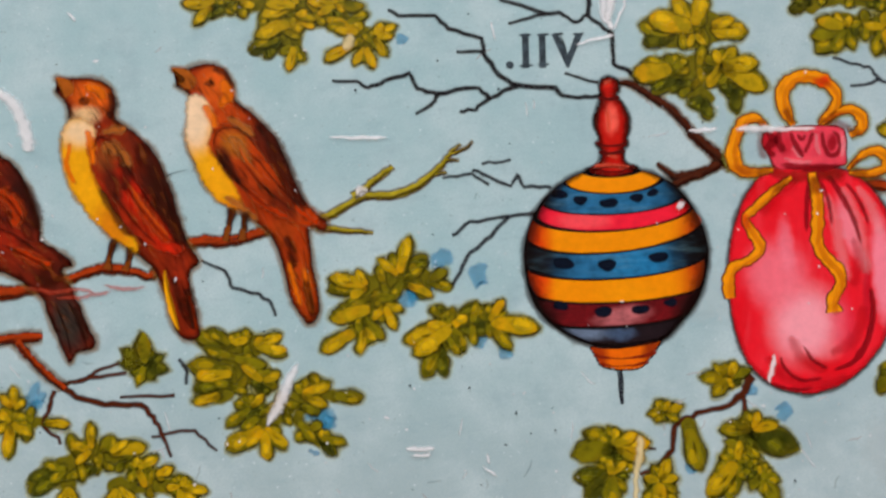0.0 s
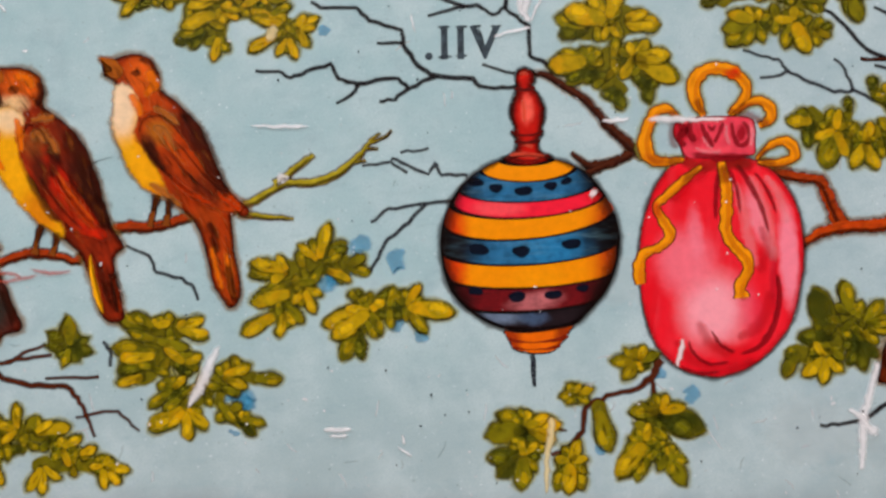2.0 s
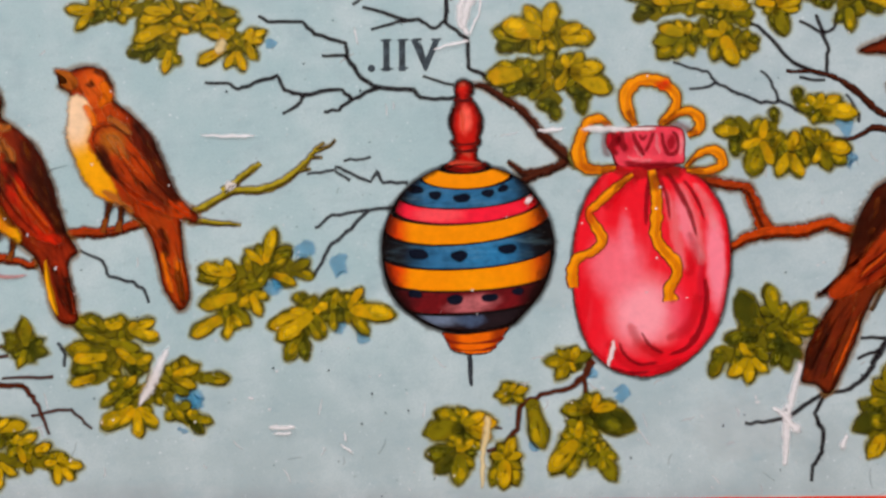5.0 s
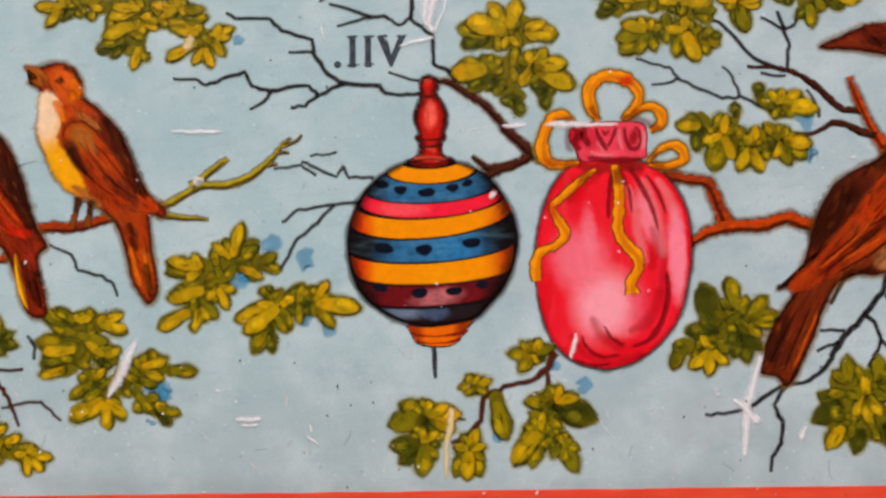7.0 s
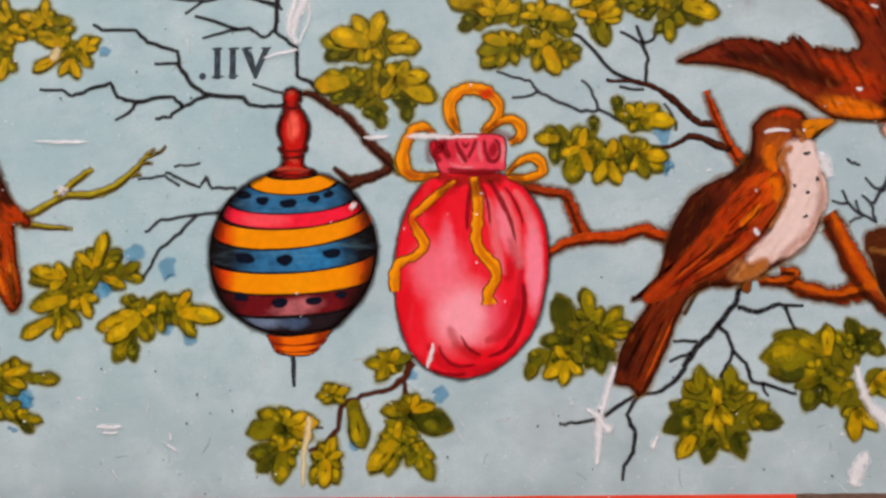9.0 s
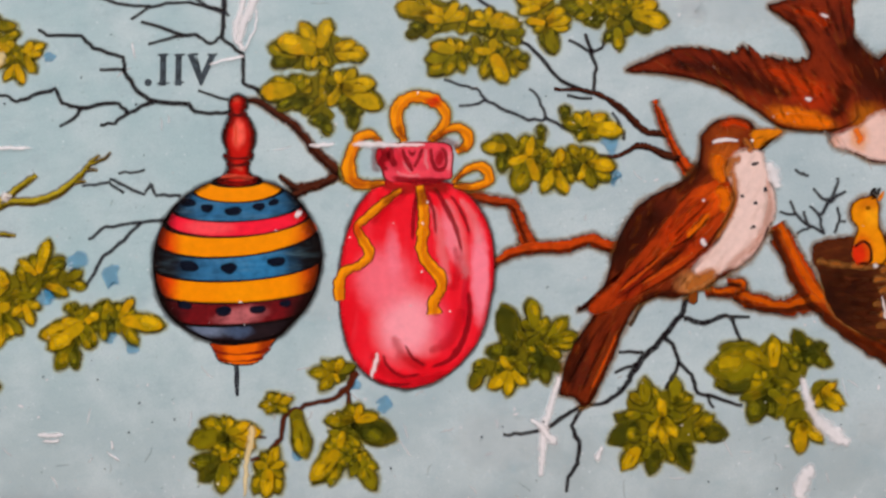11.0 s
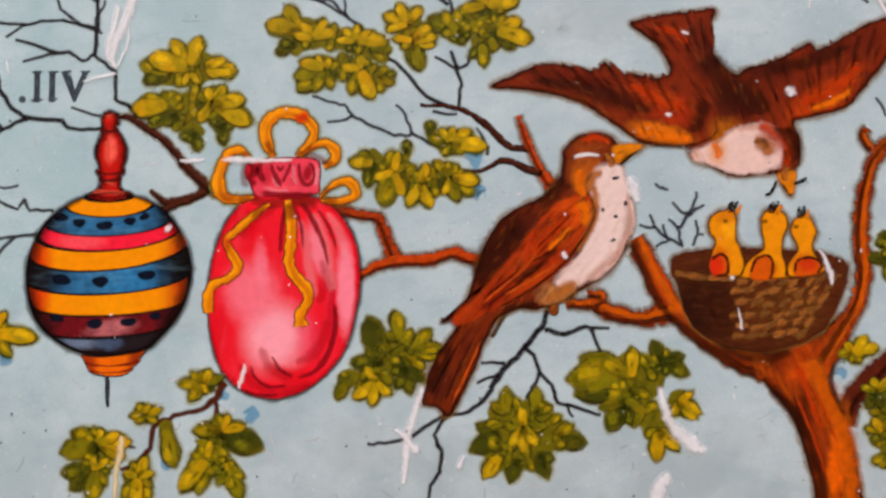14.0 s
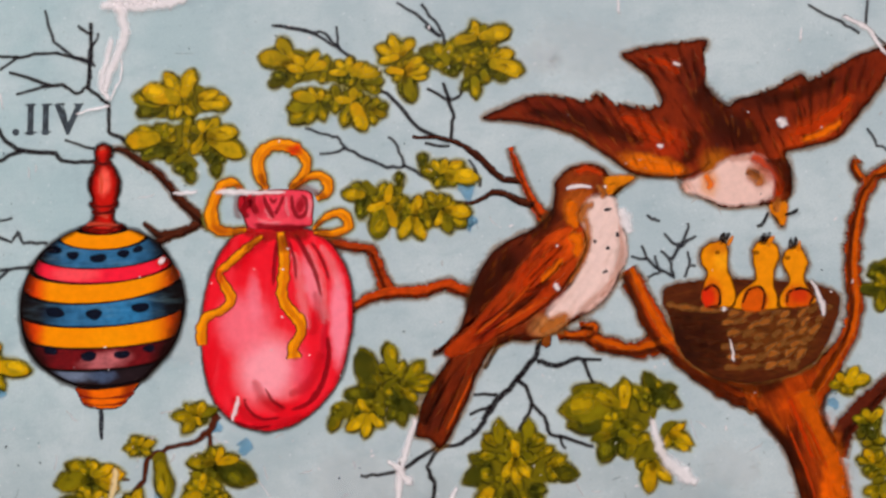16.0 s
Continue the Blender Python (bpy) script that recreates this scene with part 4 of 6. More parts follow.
sprig([(280, -265, -167, 74, 1), (280, -265, 152, 57, 1), (280, -265, 80, 31, 0), (280, -265, 6, 62, 0), (280, -265, 30, 45, 0), (280, -265, -26, 56, 0), (280, -265, 142, 35, 1), (274, -314, -175, 64, 2), (274, -314, -139, 59, 2), (274, -314, -90, 60, 1), (274, -314, -47, 37, 1), (274, -314, 102, 28, 0), (274, -314, 39, 36, 0)], "olive painted leaves hanging under the spinning top", seed=25, wide=0.26, point=0.3)
sprig([(358, -324, 66, 42, 0), (358, -324, 169, 28, 0), (358, -324, -119, 57, 1), (358, -324, -96, 57, 0), (358, -324, -66, 54, 1), (358, -324, 11, 31, 0), (358, -324, -38, 35, 1)], "olive painted leaf tip at the slide's lower edge", seed=26, wide=0.26, point=0.3)
sprig([(369, -206, -174, 31, 1), (369, -206, 131, 25, 1), (369, -206, 71, 18, 0), (369, -206, 15, 32, 0), (369, -206, -36, 28, 1), (369, -206, -135, 24, 1)], "small olive painted leaf tuft on a twig", seed=27, wide=0.26, point=0.3)
sprig([(409, -230, -79, 78, 1)], "single narrow green painted leaf", seed=28, wide=0.24)
sprig([(481, -147, -180, 50, 1), (481, -147, 142, 35, 1), (481, -147, 68, 30, 0), (481, -147, 21, 39, 1), (481, -147, -130, 44, 1), (481, -147, -74, 20, 0)], "small olive painted leaf tuft beside the pouch", seed=29, wide=0.26, point=0.3)
sprig([(519, -235, -180, 56, 1), (519, -235, 69, 32, 0), (519, -235, 11, 45, 0), (519, -235, -23, 84, 2), (519, -235, -38, 70, 2), (519, -235, -60, 44, 2), (519, -235, 143, 27, 1), (491, -290, 81, 36, 0), (491, -290, -157, 42, 1), (491, -290, -130, 79, 0), (491, -290, -105, 68, 1), (491, -290, 14, 23, 1), (491, -290, -126, 48, 0), (529, -312, -122, 32, 1), (529, -312, -58, 61, 1), (529, -312, -17, 37, 1), (529, -312, 89, 14, 0), (529, -312, -74, 39, 1)], "olive painted leaf spray under the pouch", seed=30, wide=0.26, point=0.3)
sprig([(1736, -75, -179, 31, 1), (1736, -75, 123, 26, 0), (1736, -75, 51, 42, 0), (1736, -75, 17, 50, 0), (1736, -75, -52, 23, 1), (1736, -75, -103, 18, 1)], "small olive painted leaves beside the tree trunk", seed=31, wide=0.26, point=0.3)
sprig([(1781, -146, 168, 33, 1), (1781, -146, 112, 27, 0), (1781, -146, 44, 36, 0), (1781, -146, -125, 39, 2), (1781, -146, -74, 37, 2), (1790, -224, 169, 36, 1), (1790, -224, 130, 32, 0), (1790, -224, -136, 31, 2), (1790, -224, 59, 29, 1), (1790, -224, -16, 37, 1), (1796, -270, -159, 31, 1), (1796, -270, -118, 24, 1), (1796, -270, -61, 28, 1), (1796, -270, 1, 29, 1)], "olive painted leaves behind the tree trunk", seed=32)
sprig([(1821, 148, -163, 38, 2), (1821, 148, 166, 30, 2), (1813, 108, 178, 44, 2), (1813, 108, -96, 42, 1), (1813, 108, 0, 22, 2)], "dark green painted leaf at the slide's far end", seed=33)
splash([(43, 33, 20), (-22, 58, 18), (-52, 13, 24), (-82, -12, 16), (-62, -2, 16)])
splash([(92, -101, 14), (48, -86, 12)])
splash([(-734, -186, 20), (-739, -206, 14)])
splash([(-269, -200, 22), (-229, -214, 22), (-243, -278, 8), (-219, -224, 14)])
splash([(-94, 457, 10), (572, -205, 14), (519, -168, 12), (414, -304, 10)])
splash([(1001, 298, 15), (1007, 237, 15), (982, 587, 15)])
splash([(1707, -82, 18), (1712, -109, 13)])


# ---- the spinning top ----
BEAK_BROWN = painted("brown_beak_paint", (190, 110, 30), mottle=0.25, feather=0.9)
BEAK = painted("beak_paint", (226, 142, 20), mottle=0.2, feather=0.95)
QUILL = painted("feather_line_paint", (52, 18, 6), mottle=0.25, feather=0.5)
QUILL_LIGHT = painted("feather_light_paint", (232, 110, 26), mottle=0.25, feather=0.7)
def arc(left, mid, right, n=28, power=0.6):
    """A drooping arc from left to right through mid."""
    (x0, y0), (xm, ym), (x1, y1) = left, mid, right
    k = (xm - x0) / (x1 - x0)
    s0 = 2 * k - 1
    droop = (y0 + (y1 - y0) * k - ym) / (1 - s0 * s0) ** power
    out = []
    for s in np.sin(np.linspace(-math.pi / 2, math.pi / 2, n)):
        f = (s + 1) / 2
        out.append((x0 + (x1 - x0) * f, y0 + (y1 - y0) * f - droop * max(0.0, 1 - s * s) ** power))
    return out


def add_band(bm, upper, lower, bulge, level, fill=0, edge=1, line=2.2):
    """A painted hoop between two drooping arcs, its ends bulging out along the round body, with thin dark lines on both sides."""
    a, b = np.array(arc(*upper)), np.array(arc(*lower))
    rows = []
    for f in np.linspace(0, 1, 7):
        r = a * (1 - f) + b * f
        out = bulge * 4 * f * (1 - f)
        s = np.linspace(-1, 1, len(r))
        r[:, 0] += out * np.sign(s) * np.abs(s) ** 6
        rows.append(r)
    made = [verts(bm, r, level * STEP) for r in rows]
    for k in range(len(made) - 1):
        ring(bm, made[k + 1], made[k], fill, False)
    add_stroke(bm, [(x, y, line * (1.2 + 0.5 * math.sin(x / 19))) for x, y in b[::2]], level + 2, edge, steps=3, rough=1.0, feather=2.5)


def add_dot(bm, x, y, rx, ry, angle, level, fill=0, seed=1):
    c, s = math.cos(radians(angle)), math.sin(radians(angle))
    rnd = random.Random(seed)
    pts = []
    for k in range(9):
        a = 2 * math.pi * k / 9
        r = rnd.uniform(0.8, 1.15)
        px, py = rx * r * math.cos(a), ry * r * math.sin(a)
        pts.append((x + px * c - py * s, y + px * s + py * c))
    add_patch(bm, pts, level, fill, steps=3, rough=1.5, seed=seed, feather=5)


DOT = painted("dot_paint", (14, 26, 50), mottle=0.3, feather=0.95)
DARK_WOOD = painted("top_body_paint_dark", (26, 14, 16), mottle=0.3)
ORANGE = painted("top_paint_orange", (247, 160, 4), tint([(134, 45, 55, 208, 0), (453, 81, 77, 208, 0), (302, -19, 66, 66, 0)], [((228, 74, 8), 0.95, 0.1), ((206, 74, 8), 0.9, 0.1), ((250, 170, 10), 0.5, 0.1)]), mottle=0.08)
BLUE_BAND = painted("top_paint_blue", (58, 126, 166), tint([(105, 89, 131, 241, 0), (468, 125, 131, 241, 0), (321, 58, 77, 44, 0)], [((34, 26, 32), 1.0, 0.2), ((26, 18, 20), 1.0, 0.2), ((48, 140, 186), 0.8, 0.1)]), streaks=((8, 8, (24, 48, 76), 0.5), (0, 14, (128, 164, 176), 0.4)), mottle=0.3)
PINK_BAND = painted("top_paint_pink", (246, 48, 78), tint([(231, 128, 66, 24, 0), (418, 157, 44, 33, 0)], [((252, 104, 112), 0.8, 0.1), ((226, 30, 24), 0.9, 0.1)]), mottle=0.12)
MAROON_BAND = painted("top_paint_maroon", (132, 26, 34), tint([(297, -41, 66, 24, 10), (434, -29, 66, 66, 0), (160, -37, 39, 55, 0)], [((206, 126, 130), 0.9, 0.0), ((50, 18, 18), 0.9, 0.1), ((70, 20, 24), 0.7, 0.1)]), streaks=((6, 9, (74, 18, 24), 0.8),), mottle=0.3)
HANDLE_LIGHT = painted("top_handle_light_paint", (246, 112, 84), mottle=0.15, feather=0.55)
GREY_BAND = painted("top_paint_slate", (50, 34, 40), tint([(232, -71, 60, 18, 0), (293, -71, 39, 15, 0)], [((126, 138, 160), 0.9, 0.0), ((96, 116, 146), 0.7, 0.0)]), mottle=0.35)
RED_WOOD = painted("top_handle_paint_red", (206, 34, 16), tint([(282, 310, 16, 39, 0), (276, 374, 11, 10, 0), (314, 301, 15, 66, 0), (256, 307, 10, 66, 0)], [((252, 120, 104), 0.95, 0.0), ((240, 70, 48), 0.8, 0.0), ((150, 20, 10), 0.6, 0.0), ((96, 14, 12), 0.8, 0.0)]), mottle=0.15)

top = thing("spinning_top", 294, -187, "round painted spinning top striped orange, blue, pink and maroon", "spinning top")
bm = bmesh.new()
add_patch(bm, [(283, 225), (328, 219), (369, 206), (402, 182), (429, 144), (447, 97), (450, 59), (441, 15), (423, -24), (393, -59), (362, -85), (293, -97), (238, -90), (199, -74), (160, -44), (136, -4), (126, 45), (127, 89), (141, 133), (163, 169), (201, 200), (239, 217)], 14, rim=3, rough=1.5, halo=11)
part("body", bm, [DARK_WOOD, DARK_WOOD, FRINGE_DARK], top, "dark rounded wooden body")
for hoop, upper, lower, bulge, paint in (
        ("cap_hoop", [(230, 213), (281, 204), (336, 217)], [(200, 197), (280, 176), (369, 204)], 2, ORANGE),
        ("upper_blue_hoop", [(195, 195), (280, 174), (374, 200)], [(161, 158), (280, 139), (405, 171)], 4, BLUE_BAND),
        ("pink_hoop", [(160, 155), (280, 137), (405, 167)], [(151, 133), (278, 110), (420, 151)], 2, PINK_BAND),
        ("upper_orange_hoop", [(142, 128), (278, 107), (423, 148)], [(133, 95), (275, 71), (439, 125)], 3, ORANGE),
        ("middle_blue_hoop", [(128, 89), (275, 68), (442, 120)], [(128, 47), (278, 25), (447, 67)], 2, BLUE_BAND),
        ("lower_orange_hoop", [(132, 40), (279, 22), (442, 61)], [(147, -4), (282, -17), (433, 11)], 4, ORANGE),
        ("maroon_hoop", [(148, -10), (282, -20), (433, 7)], [(177, -53), (287, -58), (410, -36)], 5, MAROON_BAND),
        ("slate_hoop", [(180, -57), (287, -63), (407, -40)], [(236, -84), (288, -89), (369, -75)], 4, GREY_BAND)):
    bm = bmesh.new()
    add_band(bm, upper, lower, bulge, 16)
    hoop_ob = part(hoop, bm, [paint, QUILL], top)
    dots = {"upper_blue_hoop": [(188, 175, 16), (226, 164, 14), (276, 159, 16), (326, 168, 15), (354, 178, 13)], "middle_blue_hoop": [(195, 52, 21), (272, 49, 19), (362, 63, 18)],
            "maroon_hoop": [(189, -23, 15), (264, -33, 18), (329, -29, 16), (381, -17, 13)]}.get(hoop, [])
    for k, (x, y, r) in enumerate(dots):
        bm = bmesh.new()
        add_dot(bm, x, y, r * 0.85, r * 0.48, 8 * (k - 1.5), 19, seed=k)
        part("painted_dot", bm, [DOT], hoop_ob)
bm = bmesh.new()
rim_line = spline([(283, 225), (328, 219), (369, 206), (402, 182), (429, 144), (447, 97), (450, 59), (441, 15), (423, -24), (393, -59), (362, -85), (293, -97), (238, -90), (199, -74), (160, -44), (136, -4), (126, 45), (127, 89), (141, 133), (163, 169), (201, 200), (239, 217)], True)
inward = -sides(rim_line, True)
inward *= np.sign(np.sum(inward * (rim_line.mean(0) - rim_line)))
ring(bm, verts(bm, rim_line, 21 * STEP), verts(bm, rim_line + inward * (5 + 32 * np.minimum(1.0, np.abs(rim_line[:, :1] - 288) / 150) ** 2), 21 * STEP, 0.0), 0)
part("shading", bm, [painted("top_rim_paint", (34, 14, 10), mottle=0.25, feather=0.7)], top, "dark shading round the rim")
bm = bmesh.new()
add_patch(bm, [(241, -93), (288, -96), (362, -82), (357, -99), (344, -116), (327, -132), (289, -136), (259, -129), (249, -112)], 17, rim=2.5)
cup = part("foot_cup", bm, [painted("cup_paint_orange", (238, 124, 8), tint([(252, -106, 26, 44, 0), (351, -106, 26, 44, 0)], [((176, 60, 6), 0.9, 0.0), ((160, 56, 6), 0.9, 0.0)]), mottle=0.1), OUTLINE], top)
for a in ([(249, -107), (288, -115), (353, -101)], [(259, -123), (289, -128), (340, -119)]):
    bm = bmesh.new()
    add_stroke(bm, [(x, y, 5 + 3 * math.sin(x / 17)) for x, y in arc(*a, n=12)], 20, steps=3)
    part("groove", bm, [painted("top_paint_rust", (150, 48, 12)) if not bpy.data.materials.get("top_paint_rust") else bpy.data.materials["top_paint_rust"]], cup)
bm = bmesh.new()
add_stroke(bm, [(292, -136, 7.7), (293, -160, 8.8), (295, -194, 4.4)], 12, rough=2)
part("spindle", bm, [INK_GREY], top, "grey pointed metal spindle")
bm = bmesh.new()
add_patch(bm, [(278, 388), (294, 381), (299, 365), (293, 351), (304, 338), (315, 316), (316, 294), (311, 277), (312, 263), (305, 254), (305, 240), (312, 229), (330, 219), (284, 203), (237, 216), (256, 228), (262, 242), (262, 255), (254, 264), (259, 275), (252, 294), (252, 317), (261, 339), (264, 350), (261, 367), (265, 381)], 18, rim=2.4, steps=5, halo=6, shade=15, tone=3)
handle = part("handle", bm, [RED_WOOD, OUTLINE, FRINGE_DARK, SHADE], top, "red turned wooden handle")
for a, w in (([(263, 350), (279, 346), (295, 352)], 8), ([(255, 269), (283, 261), (312, 271)], 4), ([(262, 252), (283, 248), (305, 254)], 7), ([(250, 225), (283, 214), (321, 228)], 3)):
    bm = bmesh.new()
    add_stroke(bm, [(x, y, w) for x, y in arc(*a, n=8)], 21, steps=3)
    part("turned_groove", bm, [painted("handle_groove_paint", (110, 16, 10)) if not bpy.data.materials.get("handle_groove_paint") else bpy.data.materials["handle_groove_paint"]], handle)

for pts in ([(246, 222, 4), (268, 226, 9), (296, 224, 9), (318, 222, 4)], [(272, 250, 4), (284, 244, 8), (294, 238, 4)], [(274, 330, 4), (278, 306, 9), (278, 284, 4)], [(270, 376, 3), (276, 378, 6), (284, 376, 3)]):
    bm = bmesh.new()
    add_stroke(bm, pts, 20, rough=1.0, feather=7)
    part("handle_light", bm, [HANDLE_LIGHT], handle)

# ---- the pouch ----
SATIN = painted("pouch_paint_pink", (242, 40, 60),
                [(615, -55, 84, 96, 0, (254, 178, 190), 0.9, 0), (568, 30, 74, 84, 0, (250, 136, 152), 0.85, 0), (586, 85, 20, 64, 4, (250, 146, 164), 0.6, 0), (753, 39, 24, 118, 2, (252, 150, 168), 0.95, 0.2), (698, 112, 20, 80, 16, (250, 160, 176), 0.7, 0), (680, -55, 34, 64, 0, (240, 84, 112), 0.5, 0), (645, -129, 78, 26, -10, (232, 22, 44), 0.85, 0), (502, -56, 26, 104, -6, (232, 24, 46), 0.8, 0), (551, 164, 44, 46, 0, (232, 14, 38), 0.9, 0), (725, 8, 11, 92, 0, (204, 20, 52), 0.75, 0), (639, 165, 14, 60, 0, (206, 16, 44), 0.7, 0)],
                streaks=((84, 30, (252, 150, 168), 0.15),), mottle=0.06, wobble=14)
GATHER = painted("pouch_neck_paint", (236, 84, 104), [(562, 266, 22, 34, 0, (196, 26, 50), 0.95, 0.1), (592, 262, 18, 30, 0, (214, 44, 66), 0.8, 0.0), (672, 266, 12, 20, 0, (176, 24, 46), 0.95, 0.2), (690, 262, 9, 30, 0, (252, 140, 152), 0.8, 0.0), (624, 236, 50, 10, 0, (246, 96, 112), 0.8, 0.0)], mottle=0.15)
BLUSH = painted("pouch_light_paint", (254, 196, 204), mottle=0.05, feather=0.24)
ROSE = painted("pouch_rose_paint", (206, 14, 36), mottle=0.08, feather=0.34)
CRIMSON = painted("pouch_fold_paint", (164, 14, 34), mottle=0.2, feather=0.65)
CRIMSON_EDGE = painted("pouch_neck_outline_paint", (120, 14, 26), mottle=0.2)
SASH = painted("ribbon_paint_yellow", (246, 166, 18), tint([(659, 377, 22, 15, 0), (516, 219, 33, 15, 0), (516, 125, 15, 22, 0), (691, 313, 26, 15, 0)], [((226, 40, 10), 0.95, 0.0), ((190, 90, 10), 0.7, 0.0), ((226, 70, 14), 0.8, 0.0), ((190, 76, 8), 0.8, 0.0)]), streaks=((60, 9, (196, 104, 6), 0.5),), mottle=0.12)
SASH_EDGE = painted("ribbon_outline_paint", (124, 54, 8), mottle=0.25)
SASH_SHADE = painted("ribbon_shading_paint", (218, 116, 8), mottle=0.2, feather=0.3)
SASH_DEEP = painted("ribbon_fold_paint", (150, 48, 12), mottle=0.2, feather=0.42)

pouch = thing("gift_pouch", 612, -174, "shiny pink painted pouch tied with yellow ribbon", "pouch")
bm = bmesh.new()
add_patch(bm, [(572, 224), (530, 191), (503, 143), (487, 80), (483, 7), (491, -56), (506, -107), (531, -143), (562, -164), (603, -175), (644, -171), (686, -153), (722, -122), (754, -80), (771, -23), (781, 39), (778, 102), (764, 149), (739, 186), (708, 213), (656, 223)], 15, rim=2.6, edge=1, rough=1.6, halo=9, shade=12, tone=3)
sack = part("bag", bm, [SATIN, painted("pouch_outline_paint", (96, 20, 26), worn=0.6), FRINGE_DARK, painted("pouch_shading_paint", (206, 20, 44), feather=0.45)], pouch, "rounded glossy pink bag")
for pts in ([(662, 212, 5.5), (684, 176, 6.6), (705, 132, 5.5), (719, 83, 3.3)], [(731, 12, 4.4), (734, -32, 6.6), (723, -80, 7.7), (698, -119, 6.6), (660, -135, 3.3)], [(570, -109, 3.3), (580, -134, 4.4), (606, -151, 4.4), (644, -148, 3.3)], [(610, -90, 2.2), (626, -116, 4.4), (654, -133, 3.3)],
            [(632, 209, 3.3), (625, 159, 6.6), (623, 104, 3.3)], [(552, -158, 3.3), (590, -168, 4.4), (628, -165, 2.2)], [(649, 203, 3.3), (663, 159, 4.4), (668, 115, 2.2)], [(693, 198, 3.3), (718, 160, 4.4), (734, 116, 2.2)]):
    bm = bmesh.new()
    add_stroke(bm, [(x, y, w * 1.5) for x, y, w in pts], 17, rough=1.4, feather=4)
    part("fold_line", bm, [CRIMSON], sack)
for pts, paint in (([(684, 193, 4.4), (705, 149, 11), (719, 94, 13), (726, 28, 8.8)], BLUSH), ([(655, 181, 4.4), (674, 126, 13), (684, 61, 11), (696, 17, 6.6)], BLUSH), ([(710, 193, 4.4), (738, 149, 11), (754, 94, 8.8)], BLUSH), ([(654, -103, 6.6), (686, -92, 13), (710, -59, 15), (718, -15, 8.8)], ROSE), ([(588, -71, 6.6), (611, -114, 11), (654, -137, 8.8)], ROSE),
                   ([(545, -104, 8.8), (578, -147, 13), (633, -159, 13), (698, -145, 8.8)], ROSE), ([(616, 203, 11), (572, 175, 15), (540, 136, 8.8)], ROSE), ([(696, 6, 6.6), (712, 50, 11), (705, 105, 5.5)], ROSE), ([(644, 212, 15), (671, 208, 18), (693, 197, 8.8)], ROSE)):
    bm = bmesh.new()
    add_stroke(bm, pts, 16.4, rough=3, seed=len(pts), feather=26)
    part("brush_shading", bm, [paint], sack)
bm = bmesh.new()
add_patch(bm, [(553, 283), (549, 264), (560, 242), (567, 224), (591, 217), (637, 222), (693, 225), (698, 243), (700, 271), (693, 292), (664, 298), (603, 296), (572, 292)], 18, rim=2.5, rough=1.8)
neck = part("gathered_neck", bm, [GATHER, CRIMSON_EDGE], pouch)
for pts in ([(556, 286, 5), (570, 272, 9), (560, 256, 8), (572, 240, 5)], [(582, 290, 4), (578, 268, 9), (590, 248, 7)], [(600, 286, 3), (606, 268, 6), (616, 250, 6), (622, 240, 3)], [(640, 288, 3), (634, 268, 5), (622, 246, 5)], [(612, 282, 3), (620, 272, 5), (626, 282, 3)],
            [(656, 288, 3), (658, 262, 5), (668, 244, 6), (684, 250, 5), (684, 276, 4), (674, 288, 3)], [(578, 227, 6), (637, 221, 9), (690, 225, 5)]):
    bm = bmesh.new()
    add_stroke(bm, [(x, y, w * 1.5) for x, y, w in pts], 20, rough=1.2, feather=4)
    part("gather_line", bm, [CRIMSON], neck)
for pts in ([(602, 262, 4), (610, 246, 6), (620, 238, 4)], [(646, 286, 4), (646, 262, 7), (652, 242, 5)], [(694, 284, 3), (694, 258, 6), (688, 240, 4)], [(586, 240, 4), (606, 232, 7), (640, 232, 6)]):
    bm = bmesh.new()
    add_stroke(bm, pts, 19.4, rough=1.2, feather=5)
    part("gather_light", bm, [BLUSH], neck)
for pts in ([(560, 214, 10), (590, 206, 20), (640, 208, 22), (700, 210, 16)], [(698, 214, 10), (724, 208, 18), (768, 196, 8)], [(552, 292, 6), (546, 262, 10), (556, 234, 8)], [(652, 302, 6), (690, 300, 14), (712, 284, 8)]):
    bm = bmesh.new()
    add_stroke(bm, pts, 17.6, rough=2.5, feather=14)
    part("brushed_shadow", bm, [SASH_DEEP], pouch)
ribbon = thing("ribbon_bow", 636, 292, "yellow-orange painted ribbon tied in loops on the pouch", "ribbon")
